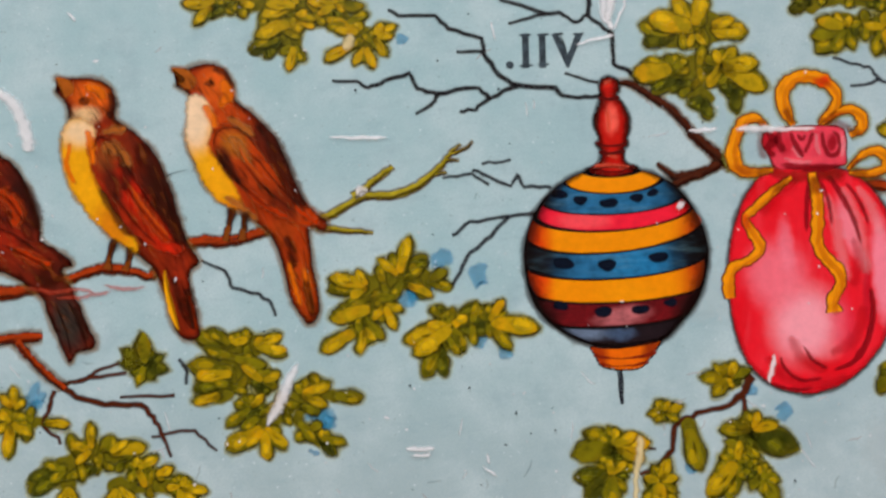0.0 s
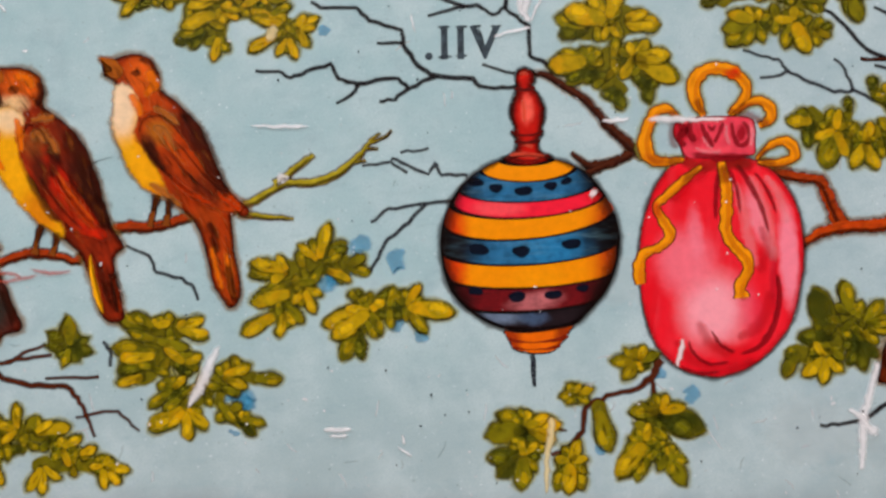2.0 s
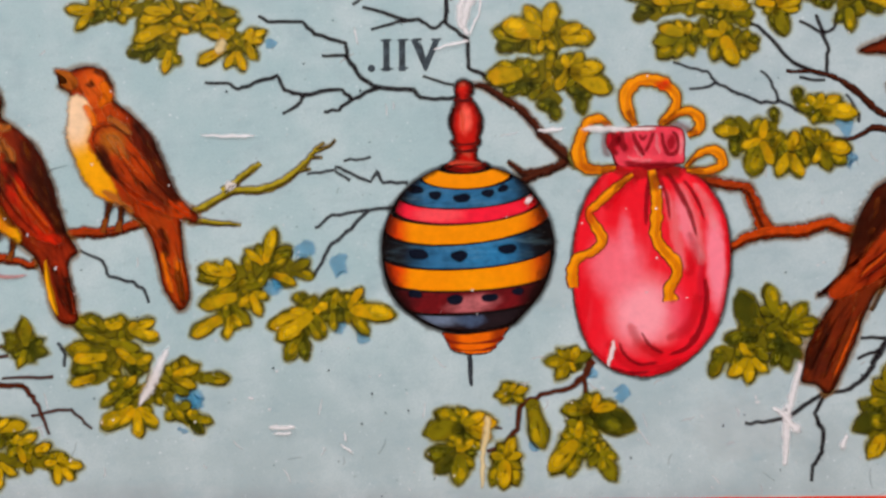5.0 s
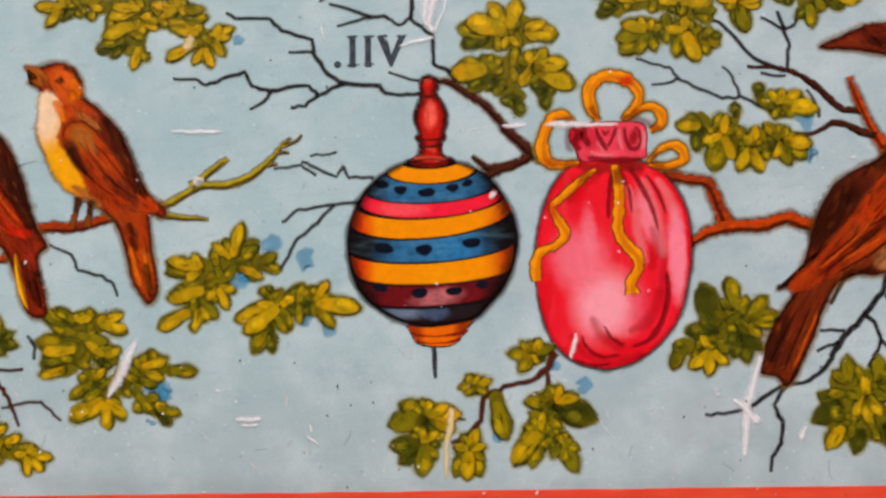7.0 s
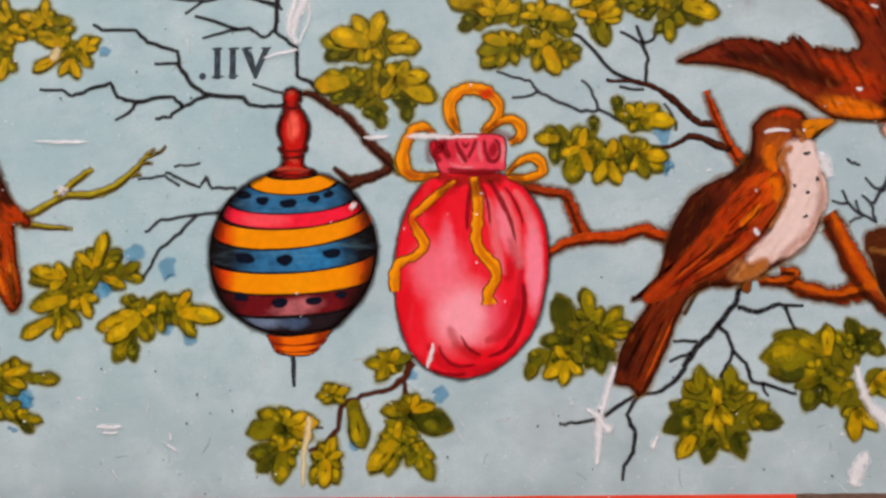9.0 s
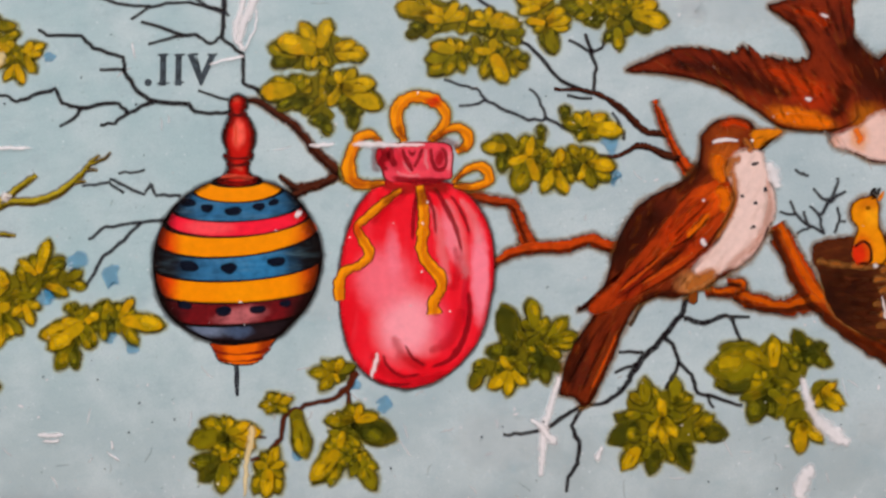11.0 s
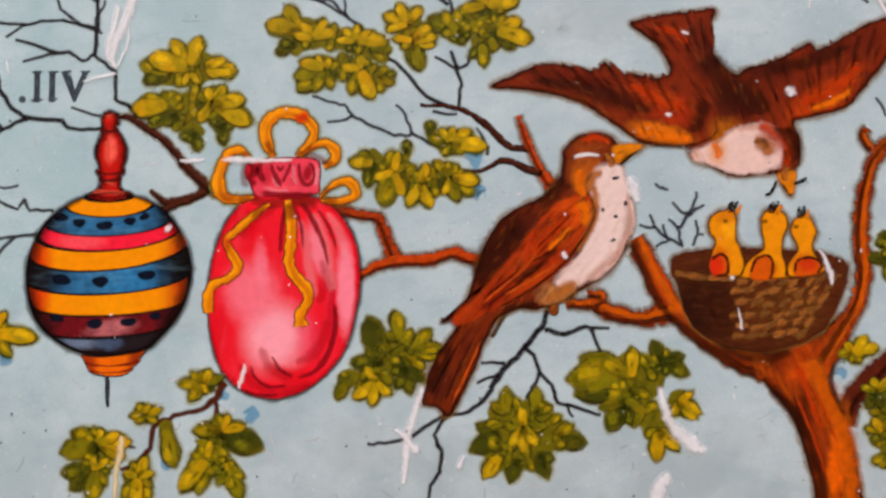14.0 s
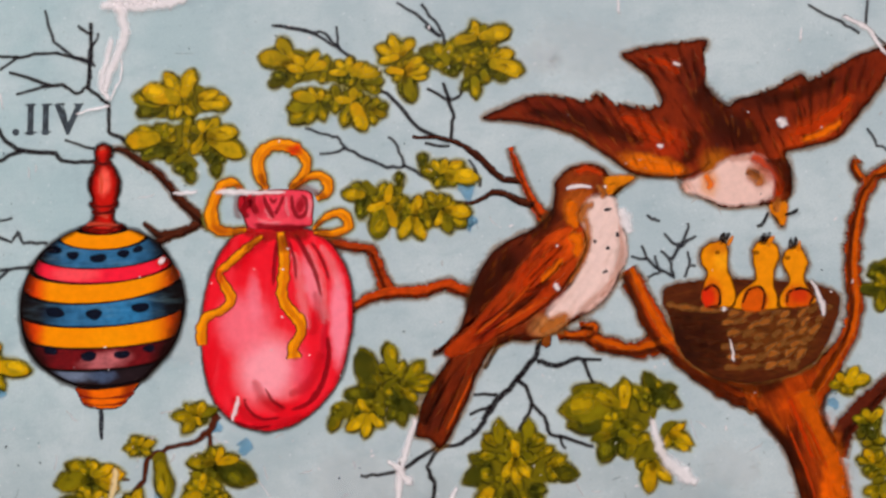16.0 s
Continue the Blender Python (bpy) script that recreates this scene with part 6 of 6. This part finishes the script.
painted_bird("large brown bird shape with white breast painted on a branch",
             [(1183, 327), (1205, 345), (1244, 352), (1272, 344), (1285, 330), (1334, 327), (1309, 306), (1287, 288), (1298, 253), (1312, 214), (1314, 173), (1306, 140), (1281, 93), (1252, 65), (1211, 41), (1176, 19), (1134, 3), (1089, 3), (1052, -15), (1029, -56), (1002, -121), (972, -184), (950, -205), (933, -188), (905, -182), (907, -154), (924, -100), (958, -48), (975, -15), (938, -24), (965, -7), (985, 19), (997, 52), (1018, 118), (1045, 167), (1083, 200), (1133, 223), (1164, 252), (1173, 285), (1175, 312)],
             body_d,
             [([(1237, 274), (1282, 284), (1295, 253), (1308, 211), (1310, 170), (1285, 115), (1247, 71), (1214, 58), (1180, 44), (1166, 50), (1166, 64), (1182, 82), (1211, 111), (1233, 155), (1242, 208), (1232, 241)], breast_d),
              ([(1197, 223), (1225, 224), (1236, 195), (1220, 153), (1178, 97), (1121, 51), (1045, 7), (982, -24), (962, -16), (1015, 31), (1067, 94), (1122, 161), (1159, 205)], wing_d),
              ([(1279, 326), (1331, 326), (1300, 308), (1281, 292), (1276, 310)], BEAK)],
             [([(1229, 223, 3.3), (1238, 195, 4.4), (1220, 150, 5.5), (1178, 95, 5.5), (1121, 48, 5.5), (1045, 4, 4.4)], QUILL), ([(1154, 141, 3.3), (1100, 86, 5.5), (1012, 20, 3.3)], QUILL), ([(1143, 97, 3.3), (1089, 53, 5.5), (1002, -8, 3.3)], QUILL), ([(1193, 163, 3.3), (1154, 119, 4.4), (1105, 91, 3.3)], QUILL), ([(1133, 119, 3.3), (1072, 58, 4.4), (1012, 9, 3.3)], QUILL_LIGHT), ([(1165, 92, 3.3), (1111, 59, 4.4), (1056, 26, 3.3)], QUILL_LIGHT), ([(1199, 197, 3.3), (1160, 158, 4.4), (1122, 119, 3.3)], QUILL),
              ([(1007, -45, 3.3), (975, -111, 5.5), (942, -186, 4.4)], QUILL), ([(985, -46, 3.3), (948, -111, 5.5), (921, -165, 4.4)], QUILL), ([(1018, -56, 3.3), (989, -121, 4.4), (961, -180, 3.3)], QUILL_LIGHT),
              ([(1298, 317, 2.2), (1278, 308, 3.3)], QUILL), ([(1197, 303, 6.6), (1221, 308, 7.7), (1250, 306, 5.5)], WORN), ([(1272, 260, 2), (1280, 262, 4.5), (1286, 264, 2)], INK_GREY), ([(1251, 202, 2.2), (1256, 197, 4.4)], INK_GREY), ([(1275, 184, 2.2), (1282, 188, 4.4)], INK_GREY), ([(1297, 217, 2.2), (1299, 208, 4.4)], INK_GREY), ([(1269, 137, 2.2), (1277, 142, 3.3)], INK_GREY)],
             legs=[[(1154, 26, 11), (1159, 5, 13), (1154, -7, 8.8)]],
             brushes=[([(1100, 179, 33), (1043, 118, 50), (1010, 47, 24)], UMBER), ([(1122, 207, 18), (1155, 229, 24), (1175, 268, 15)], UMBER), ([(1185, 199, 24), (1155, 152, 35), (1102, 99, 20)], EMBER), ([(1168, 128, 8.8), (1124, 86, 15), (1072, 51, 6.6)], UMBER), ([(1199, 212, 13), (1223, 197, 20), (1214, 164, 8.8)], GLOW), ([(1212, 283, 22), (1208, 250, 22), (1223, 221, 8.8)], GLOW), ([(1008, -56, 11), (982, -121, 18), (961, -173, 8.8)], BARK_WARM), ([(963, -63, 11), (932, -130, 20), (921, -165, 8.8)], UMBER), ([(1140, 18, 12), (1168, 34, 26), (1204, 58, 10)], TAN), ([(1208, 334, 11), (1244, 341, 15), (1270, 330, 8.8)], EMBER), ([(1300, 242, 5.5), (1306, 175, 11), (1277, 109, 15), (1211, 54, 15)], FLESH), ([(1254, 274, 8.8), (1232, 261, 15), (1229, 230, 8.8)], TAN), ([(1056, 4, 8.8), (1100, 10, 13), (1132, 15, 8.8)], UMBER), ([(1193, 169, 6.6), (1165, 136, 11), (1143, 119, 5.5)], GLOW), ([(1254, 313, 6.6), (1271, 297, 11), (1265, 283, 5.5)], TAN), ([(1236, 250, 8), (1240, 208, 14), (1228, 160, 12), (1196, 110, 8)], TAN)], plumage=lambda x, y: 56, count=170)

# the flying bird
body_e = painted("wing_paint_umber", (142, 54, 14), tint([(1390, 397, 66, 44, -20), (1368, 352, 88, 26, -12), (1447, 522, 44, 77, 0), (1513, 414, 66, 55, 0), (1679, 416, 110, 44, 35), (1190, 458, 132, 33, -8), (1570, 494, 66, 66, 0), (1495, 352, 44, 44, 0), (1771, 529, 88, 44, 35), (1628, 314, 24, 55, 0)], [((186, 64, 10), 0.9, 0.0), ((240, 140, 20), 0.98, 0.0), ((104, 36, 14), 0.8, 0.0), ((84, 28, 10), 0.85, 0.0), ((208, 84, 16), 0.85, 0.0), ((124, 36, 6), 0.7, 0.0), ((70, 22, 6), 0.7, 0.0), ((196, 120, 20), 0.8, 0.0), ((110, 34, 10), 0.6, 0.0), ((140, 66, 24), 0.9, 0.0)]), streaks=((-70, 10, (70, 20, 6), 0.6), (60, 12, (150, 56, 14), 0.4)), mottle=0.22)
breast_e = painted("throat_paint_white", (238, 206, 198), tint([(1478, 319, 26, 44, 0), (1578, 334, 33, 38, 0), (1428, 307, 22, 22, 0)], [((230, 160, 80), 0.6, 0.0), ((186, 120, 96), 0.8, 0.0), ((240, 190, 170), 0.7, 0.0)]), mottle=0.1, feather=0.95)
FEATHER = painted("feather_shading_paint", (76, 24, 6), mottle=0.3, feather=0.34)
PINIONS = list(zip(
    [(1112, 480), (1151, 482), (1190, 480), (1229, 471), (1263, 483), (1296, 464), (1330, 458), (1363, 459), (1330, 572), (1358, 578), (1390, 582), (1420, 587), (1448, 589), (1575, 488), (1609, 497), (1648, 517), (1681, 512), (1721, 535), (1760, 552), (1794, 569)],
    [(40, -34), (42, -38), (44, -42), (44, -46), (44, -62), (40, -62), (36, -66), (30, -66), (56, -58), (50, -66), (40, -72), (30, -76), (10, -80), (20, -70), (22, -80), (16, -92), (0, -86), (-8, -80), (-16, -76), (-20, -64)]))
def along_pinions(x, y):
    (_, _), (dx, dy) = min(PINIONS, key=lambda p: math.hypot(p[0][0] + 0.5 * p[1][0] - x, p[0][1] + 0.5 * p[1][1] - y))
    return math.degrees(math.atan2(dy, dx))


BARBS = []
for ((xa, ya), (dx, dy)), ((xb, yb), _) in zip(PINIONS, PINIONS[1:]):
    if math.hypot(xb - xa, yb - ya) < 60:
        for f, lift in ((0.33, 3), (0.66, 6)):
            x, y = xa + (xb - xa) * f, ya + (yb - ya) * f + lift
            BARBS.append([(x + 0.3 * dx * g - 3 * (g < 0), y + 0.4 * dy * g, w) for g, w in ((-0.25, 1.2), (0.1, 6), (0.9, 8))])
painted_bird("flying brown bird shape with spread wings painted above a nest",
             [(1032, 441), (1078, 466), (1117, 484), (1145, 489), (1190, 485), (1240, 476), (1257, 494), (1285, 472), (1319, 470), (1358, 463), (1385, 472), (1382, 495), (1358, 531), (1308, 570), (1336, 582), (1375, 591), (1426, 596), (1477, 603), (1468, 559), (1478, 507), (1516, 471), (1538, 485), (1603, 503), (1660, 536), (1682, 522), (1738, 552), (1783, 577), (1862, 594), (1826, 518), (1782, 461), (1737, 409), (1679, 389), (1632, 377), (1640, 346), (1642, 303), (1629, 272), (1623, 229), (1603, 249), (1595, 271), (1566, 271), (1511, 266), (1467, 284), (1428, 301), (1416, 324), (1334, 330), (1292, 357), (1235, 396), (1179, 421), (1112, 434)],
             body_e,
             [([(1443, 317), (1481, 333), (1519, 358), (1568, 368), (1596, 352), (1607, 320), (1591, 292), (1557, 279), (1513, 276), (1471, 291), (1436, 306)], breast_e),
              ([(1597, 271), (1619, 278), (1631, 272), (1623, 236), (1610, 249)], BEAK)],
             [([(x + dx * f, y + dy * f, w) for f, w in ((0.0, 4), (0.3, 9), (0.7, 7), (1, 3))], FEATHER) for (x, y), (dx, dy) in PINIONS]
             + [([(1345, 328, 3.3), (1412, 326, 5.5), (1462, 341, 4.4), (1481, 360, 3.3)], QUILL), ([(1547, 334, 4.4), (1569, 338, 11), (1578, 321, 5.5)], FEATHER), ([(1593, 258, 2.2), (1582, 236, 3.3), (1571, 230, 2.2)], INK), ([(1626, 253, 2.2), (1645, 261, 4.4), (1652, 267, 2.2)], INK)],
             tufts=BARBS + [[(x + 14 + dx * f, y + dy * f, w) for f, w in ((-0.2, 1.5), (0.0, 9), (0.5, 15), (0.9, 4))] for (x, y), (dx, dy) in PINIONS],
             brushes=[([(1458, 516, 38), (1489, 460, 51), (1552, 415, 51), (1574, 390, 18)], UMBER), ([(1106, 457, 11), (1212, 441, 29), (1301, 413, 29), (1357, 396, 11)], UMBER), ([(1293, 453, 13), (1368, 419, 35), (1418, 397, 24)], EMBER), ([(1312, 359, 11), (1373, 346, 22), (1436, 340, 13)], GLOW), ([(1635, 415, 20), (1696, 433, 35), (1776, 501, 20)], EMBER), ([(1575, 477, 15), (1659, 497, 24), (1749, 532, 15)], UMBER), ([(1353, 563, 11), (1397, 554, 22), (1425, 527, 13)], EMBER), ([(1608, 368, 8.8), (1629, 339, 22), (1626, 292, 13)], UMBER), ([(1615, 292, 8.8), (1608, 272, 13), (1614, 258, 6.6)], TAN), ([(1470, 336, 8), (1480, 316, 14), (1474, 302, 6)], GLOW), ([(1657, 399, 8.8), (1702, 416, 13), (1747, 444, 8.8)], GLOW), ([(1512, 358, 8.8), (1557, 367, 13), (1598, 359, 8.8)], FLESH), ([(1556, 372, 14), (1596, 352, 26), (1618, 318, 24), (1612, 284, 12)], EMBER), ([(1586, 366, 10), (1622, 338, 22), (1630, 296, 14)], UMBER), ([(1548, 340, 10), (1570, 330, 22), (1584, 308, 10)], TAN), ([(1457, 425, 15), (1446, 380, 22), (1429, 352, 8.8)], UMBER)], plumage=along_pinions, count=220)

# the nest and its brood
NEST_PAINT = painted("nest_paint", (106, 52, 20), tint([(1447, 13, 88, 99, 0), (1610, 14, 99, 55, 0), (1543, -73, 131, 33, 0)], [((56, 18, 6), 0.9, 0.0), ((120, 72, 24), 0.7, 0.0), ((84, 32, 8), 0.6, 0.0)]), streaks=((15, 10, (132, 80, 28), 0.5), (-20, 8, (46, 16, 6), 0.7)), mottle=0.3)
STRAW = painted("straw_paint", (172, 114, 56), vary=0.3, mottle=0.25, feather=0.7)
STRAW_DARK = painted("dark_straw_paint", (98, 46, 16), vary=0.3, mottle=0.25, feather=0.7)
nest = thing("bird_nest", 1543, -73, "round woven brown straw nest painted in the tree fork", "nest")
bm = bmesh.new()
add_patch(bm, [(1389, 108), (1385, 80), (1398, 50), (1409, 7), (1435, -36), (1489, -63), (1543, -73), (1597, -68), (1651, -50), (1690, -18), (1718, 37), (1730, 80), (1722, 104), (1677, 121), (1612, 125), (1525, 127), (1460, 124), (1416, 119)], 20, rim=1.4, halo=10, rough=3)
part("bowl", bm, [NEST_PAINT, OUTLINE, WARM_FRINGE], nest)
rnd = random.Random(8)
nx, ny = 1554, 70
for row in range(6):
    for col in range(-6, 7):
        v = (row + 0.5 + rnd.uniform(-0.2, 0.2)) / 6
        u = (col + 0.5 * (row % 2) + rnd.uniform(-0.2, 0.2)) / 6.3
        if abs(u) > 0.98 * math.sqrt(max(0.0, 1 - 0.75 * v * v)):
            continue
        px, py = nx + u * 160, ny - v * 128 * (1 - 0.25 * u * u) + 8 * u * u
        a = radians(22 + 26 * u + rnd.uniform(-12, 12))
        size = rnd.uniform(14, 20)
        c, s = math.cos(a), math.sin(a)
        bm = bmesh.new()
        add_stroke(bm, [(px - size * c, py - size * s, 3), (px - 0.3 * size * c - 4 * s, py - 0.3 * size * s + 5 * c, rnd.uniform(12, 16)), (px + size * c, py + size * s, 3)], 23 + 0.05 * (row * 13 + col), steps=4, seed=row * 13 + col, feather=9)
        part("straw", bm, [STRAW if (u > -0.25 or row < 1) else STRAW_DARK], nest)
CHICK = painted("chick_paint_gold", (238, 158, 16), tint([(1481, 94, 26, 44, 0), (1568, 84, 33, 33, 0), (1644, 96, 33, 28, 0), (1502, 166, 22, 33, 0), (1496, 188, 33, 22, 0)], [((216, 90, 16), 0.9, 0.0), ((222, 120, 16), 0.8, 0.0), ((212, 100, 18), 0.9, 0.0), ((250, 184, 40), 0.6, 0.0), ((210, 120, 20), 0.6, 0.0)]), mottle=0.12)
CHICK_WING = painted("chick_wing_paint", (222, 108, 14), tint([(1472, 91, 24, 37, 0), (1653, 99, 28, 24, 0)], [((226, 60, 20), 0.95, 0.0), ((216, 70, 20), 0.9, 0.0)]), mottle=0.15, feather=0.95)
for outline, wing, beak in (
        ([(1468, 192), (1487, 201), (1507, 203), (1515, 184), (1514, 159), (1517, 139), (1527, 111), (1524, 73), (1472, 72), (1459, 89), (1465, 120), (1471, 139), (1459, 159), (1459, 179)], [(1465, 105), (1484, 115), (1496, 100), (1494, 76), (1472, 73), (1462, 87)], [(1505, 197, 4.4), (1509, 208, 7.7), (1518, 219, 2.2)]),
        ([(1575, 204), (1594, 204), (1613, 191), (1614, 167), (1605, 145), (1603, 117), (1611, 90), (1609, 68), (1524, 68), (1527, 89), (1541, 109), (1565, 127), (1562, 155), (1560, 184)], [(1541, 81), (1552, 105), (1574, 112), (1584, 95), (1578, 70), (1546, 69)], [(1581, 197, 5.5), (1590, 211, 8.8), (1597, 219, 2.2)]),
        ([(1631, 189), (1650, 194), (1665, 180), (1671, 156), (1662, 134), (1668, 115), (1682, 99), (1676, 78), (1613, 71), (1609, 90), (1623, 112), (1631, 127), (1621, 149), (1619, 171)], [(1626, 82), (1633, 103), (1657, 110), (1677, 97), (1670, 80), (1633, 75)], [(1642, 187, 5.5), (1644, 198, 7.7), (1647, 211, 2.2)])):
    painted_bird("small yellow chick shape painted in the nest", outline, CHICK, [(wing, CHICK_WING)], [(beak, OUTLINE), ([(x + 8, y - 6, w) for x, y, w in beak], BEAK), ([(x - 5 - 0.5 * k * 5, y - 1, w * 0.8) for k, (x, y, w) in enumerate(beak)], OUTLINE), ([(x, y, 2.4) for x, y in wing[:5]], OUTLINE), ([(beak[0][0] - 18, beak[0][1] - 18, 5), (beak[0][0] - 12, beak[0][1] - 18, 8), (beak[0][0] - 7, beak[0][1] - 17, 4)], QUILL)], rim=1.4, shade=5, level=26, group="chicks in the nest", name="painted_chick")

# ---- printed numeral, seen from its back ----
text = bpy.data.curves.new("numeral", "FONT")
text.body = "VII."
text.size, text.extrude, text.offset, text.space_character = 84 * U, 3 * STEP, 2.0 * U, 1.22
INK_SOFT = painted("printing_ink", (66, 74, 82), mottle=0.5, feather=0.9)
text.materials.append(painted("faded_printing_ink", (84, 94, 102), mottle=0.6))
numeral = thing("printed_numeral", 232, 407, "small dark grey printed numeral reading VII. in mirror writing", "numeral")
letters = new("letters", text)
letters.parent = numeral
letters.location = (0, 0, 3 * STEP)
letters.rotation_euler = (0, 0, radians(1.0))
letters.scale = (-1, 1, 1)
for pts in ([(116, 464, 5), (145, 464, 5)], [(117, 408, 5), (147, 409, 5)], [(148, 464, 5), (176, 465, 5)], [(150, 409, 5), (177, 410, 5)], [(177, 465, 5), (202, 466, 5)], [(214, 466, 5), (239, 466, 5)], [(130, 462, 9), (133, 409, 9)], [(160, 463, 9), (163, 410, 9)], [(192, 464, 9), (208, 412, 6)]):
    bm = bmesh.new()
    add_stroke(bm, pts, 4, rough=1.5, feather=2.5)
    part("serif", bm, [INK_SOFT], numeral)

# ---- scratches and specks ----
SCRATCHES = []


def scratch(pts, label="white scratch worn through the paint", material=None):
    SCRATCHES.append(len(pts))
    level = 40 + 0.3 * len(SCRATCHES)
    bm = bmesh.new()
    add_stroke(bm, [(x, y, w * 1.1) for x, y, w in pts], level, rough=3.0, seed=len(pts) + int(pts[0][0]), feather=max(5, 0.9 * max(p[2] for p in pts)))
    return single("scratch", bm, [material or WORN], label, "scratch", "scratches")


for pts in ([(-833, 366, 14), (-801, 345, 16), (-779, 309, 20), (-767, 273, 22), (-768, 252, 10)], [(-230, 278, 2), (-184, 277, 6), (-144, 277, 6), (-115, 278, 2)], [(-272, -121, 6), (-290, -161, 16), (-309, -205, 14), (-328, -234, 4)], [(-86, -272, 4), (-56, -272, 8), (-29, -270, 5)], [(-79, -283, 3), (-33, -281, 6)], [(-153, 174, 8), (-167, 184, 14), (-163, 169, 10)],
            [(417, 288, 3.3), (444, 290, 7.6), (472, 293, 3.3)], [(499, 291, 4.4), (549, 292, 11), (593, 291, 6.5), (648, 292, 5.4)], [(289, 609, 8.7), (279, 552, 9.8), (271, 506, 11), (290, 470, 8.7)], [(217, 444, 2.2), (253, 455, 5.4), (292, 463, 7.6)], [(286, 470, 4.4), (308, 518, 3.3), (310, 563, 3.3)],
            [(908, -140, 8), (891, -193, 11), (877, -247, 14), (873, -299, 11), (869, -339, 7)], [(848, -228, 3.3), (870, -241, 8.7), (902, -278, 15)], [(987, -272, 4.4), (971, -309, 11)], 
            [(1364, -139, 10), (1370, -177, 13), (1385, -215, 15), (1422, -248, 25), (1449, -269, 14)], [(1382, -305, 11), (1362, -332, 24), (1349, -374, 18)], [(1671, 131, 3), (1686, 104, 7), (1696, 74, 9), (1696, 56, 4)], [(1301, 267, 11), (1314, 239, 22), (1322, 211, 8.8)], [(1409, 559, 4.4), (1428, 550, 6.6)], [(1611, 443, 6.6), (1624, 436, 18), (1620, 424, 6.6)], [(1667, 632, 3.3), (1661, 597, 3.3)], [(254, 668, 11), (322, 668, 24), (391, 673, 22), (447, 686, 8.9)], [(293, 680, 20), (315, 610, 16), (287, 529, 13), (277, 483, 8.9)], [(264, 703, 33), (333, 697, 49), (401, 703, 22)], [(1300, 695, 4.4), (1304, 649, 5.5)], [(1740, 655, 4.4), (1795, 627, 8.8), (1838, 564, 4.4)],
            [(1500, 75, 6.6), (1510, 64, 8.8)], [(1516, 14, 2.2), (1519, -14, 4), (1522, -34, 5)], [(560, -104, 3.3), (554, -136, 7.7), (548, -158, 3.3)], [(1374, 391, 4.4), (1390, 384, 9.9)], [(50, -298, 2.2), (80, -321, 3.2)], [(68, 494, 1.1), (78, 449, 1.1)], [(57, -277, 2), (65, -298, 4)], [(-706, 513, 2), (-687, 491, 5)]):
    scratch(pts)
scratch([(325, -246, 8.7), (323, -278, 11), (316, -315, 8.7), (315, -389, 5.4)], "cream scratch worn through an olive leaf", WORN_WARM)
scratch([(-181, 468, 6), (-194, 447, 18), (-201, 442, 6)], "cream worn spot on an ochre leaf", WORN_WARM)
SMEAR = painted("red_smear_paint", (206, 84, 58), mottle=0.3, feather=0.55)
for pts in ([(-767, 10, 3), (-716, 0, 7), (-665, 6, 6), (-635, 0, 3)], [(-711, -10, 2), (-655, -8, 6), (-605, 3, 4)], [(-625, 13, 2), (-585, 6, 6), (-542, 10, 2)]):
    scratch(pts, "faint red paint smear below the branch", SMEAR)
scratch([(396, 157, 8.8), (402, 155, 15), (409, 153, 6.6)], "white chip in the spinning top's paint")
scratch([(1174, 119, 4.4), (1179, 108, 9.9), (1183, 103, 3.3)], "white chip in the painted wing")


def speckle(name, count, sizes, material, label, seed):
    rnd = random.Random(seed)
    bm = bmesh.new()
    for k in range(count):
        x, y = rnd.uniform(-900, 1950), rnd.uniform(-470, 640) if k % 3 else rnd.uniform(-470, -150)
        r = rnd.choice(sizes) * rnd.uniform(0.6, 1.3)
        a = rnd.uniform(0, 6.28)
        long = rnd.choice((1, 1, 1.3, 2.6))
        pts = []
        for j in range(6):
            b = 6.283 * j / 6
            px, py = r * long * math.cos(b), r * math.sin(b)
            pts.append((x + px * math.cos(a) - py * math.sin(a), y + px * math.sin(a) + py * math.cos(a)))
        add_patch(bm, pts, 56, smooth=False, rough=0.8, seed=k, feather=1.2)
    ob = single(name, bm, [material], label, "specks")
    return tagged(ob, kind="stuff")


speckle("white_specks", 300, (0.7, 0.9, 1.2, 1.9), WORN, "tiny white chips and pinholes in the paint", 3)
def hairlines(name, count, material, label, seed):
    """Fine scuffs, most of them low on the slide."""
    rnd = random.Random(seed)
    bm = bmesh.new()
    for k in range(count):
        x, y = rnd.uniform(-900, 1900), rnd.uniform(-400, -120) if k % 3 else rnd.uniform(-120, 600)
        a, reach, bend = rnd.choice((radians(80), radians(15), radians(125))) + rnd.uniform(-0.35, 0.35), rnd.uniform(6, 24), rnd.uniform(-4, 4)
        c, d = math.cos(a), math.sin(a)
        add_stroke(bm, [(x - reach * c, y - reach * d, 0.9), (x - bend * d, y + bend * c, rnd.uniform(1.6, 3.4)), (x + reach * c, y + reach * d, 0.9)], 2.2 + 0.01 * k, steps=5, rough=2.5, seed=k, feather=3)
    ob = single(name, bm, [material], label, "scuffs")
    return tagged(ob, kind="stuff")


hairlines("hairline_scuffs", 90, painted("scuff_paint", (240, 236, 240), mottle=0.1, feather=0.5), "fine pale scuffs in the blue paint", 11)
hairlines("grey_scuffs", 26, painted("grey_scuff_paint", (140, 156, 164), mottle=0.2, feather=0.3), "fine grey scuffs in the blue paint", 12)
speckle("dark_specks", 120, (0.6, 0.8, 1.2), INK_GREY, "tiny dark specks of dirt on the paint", 5)
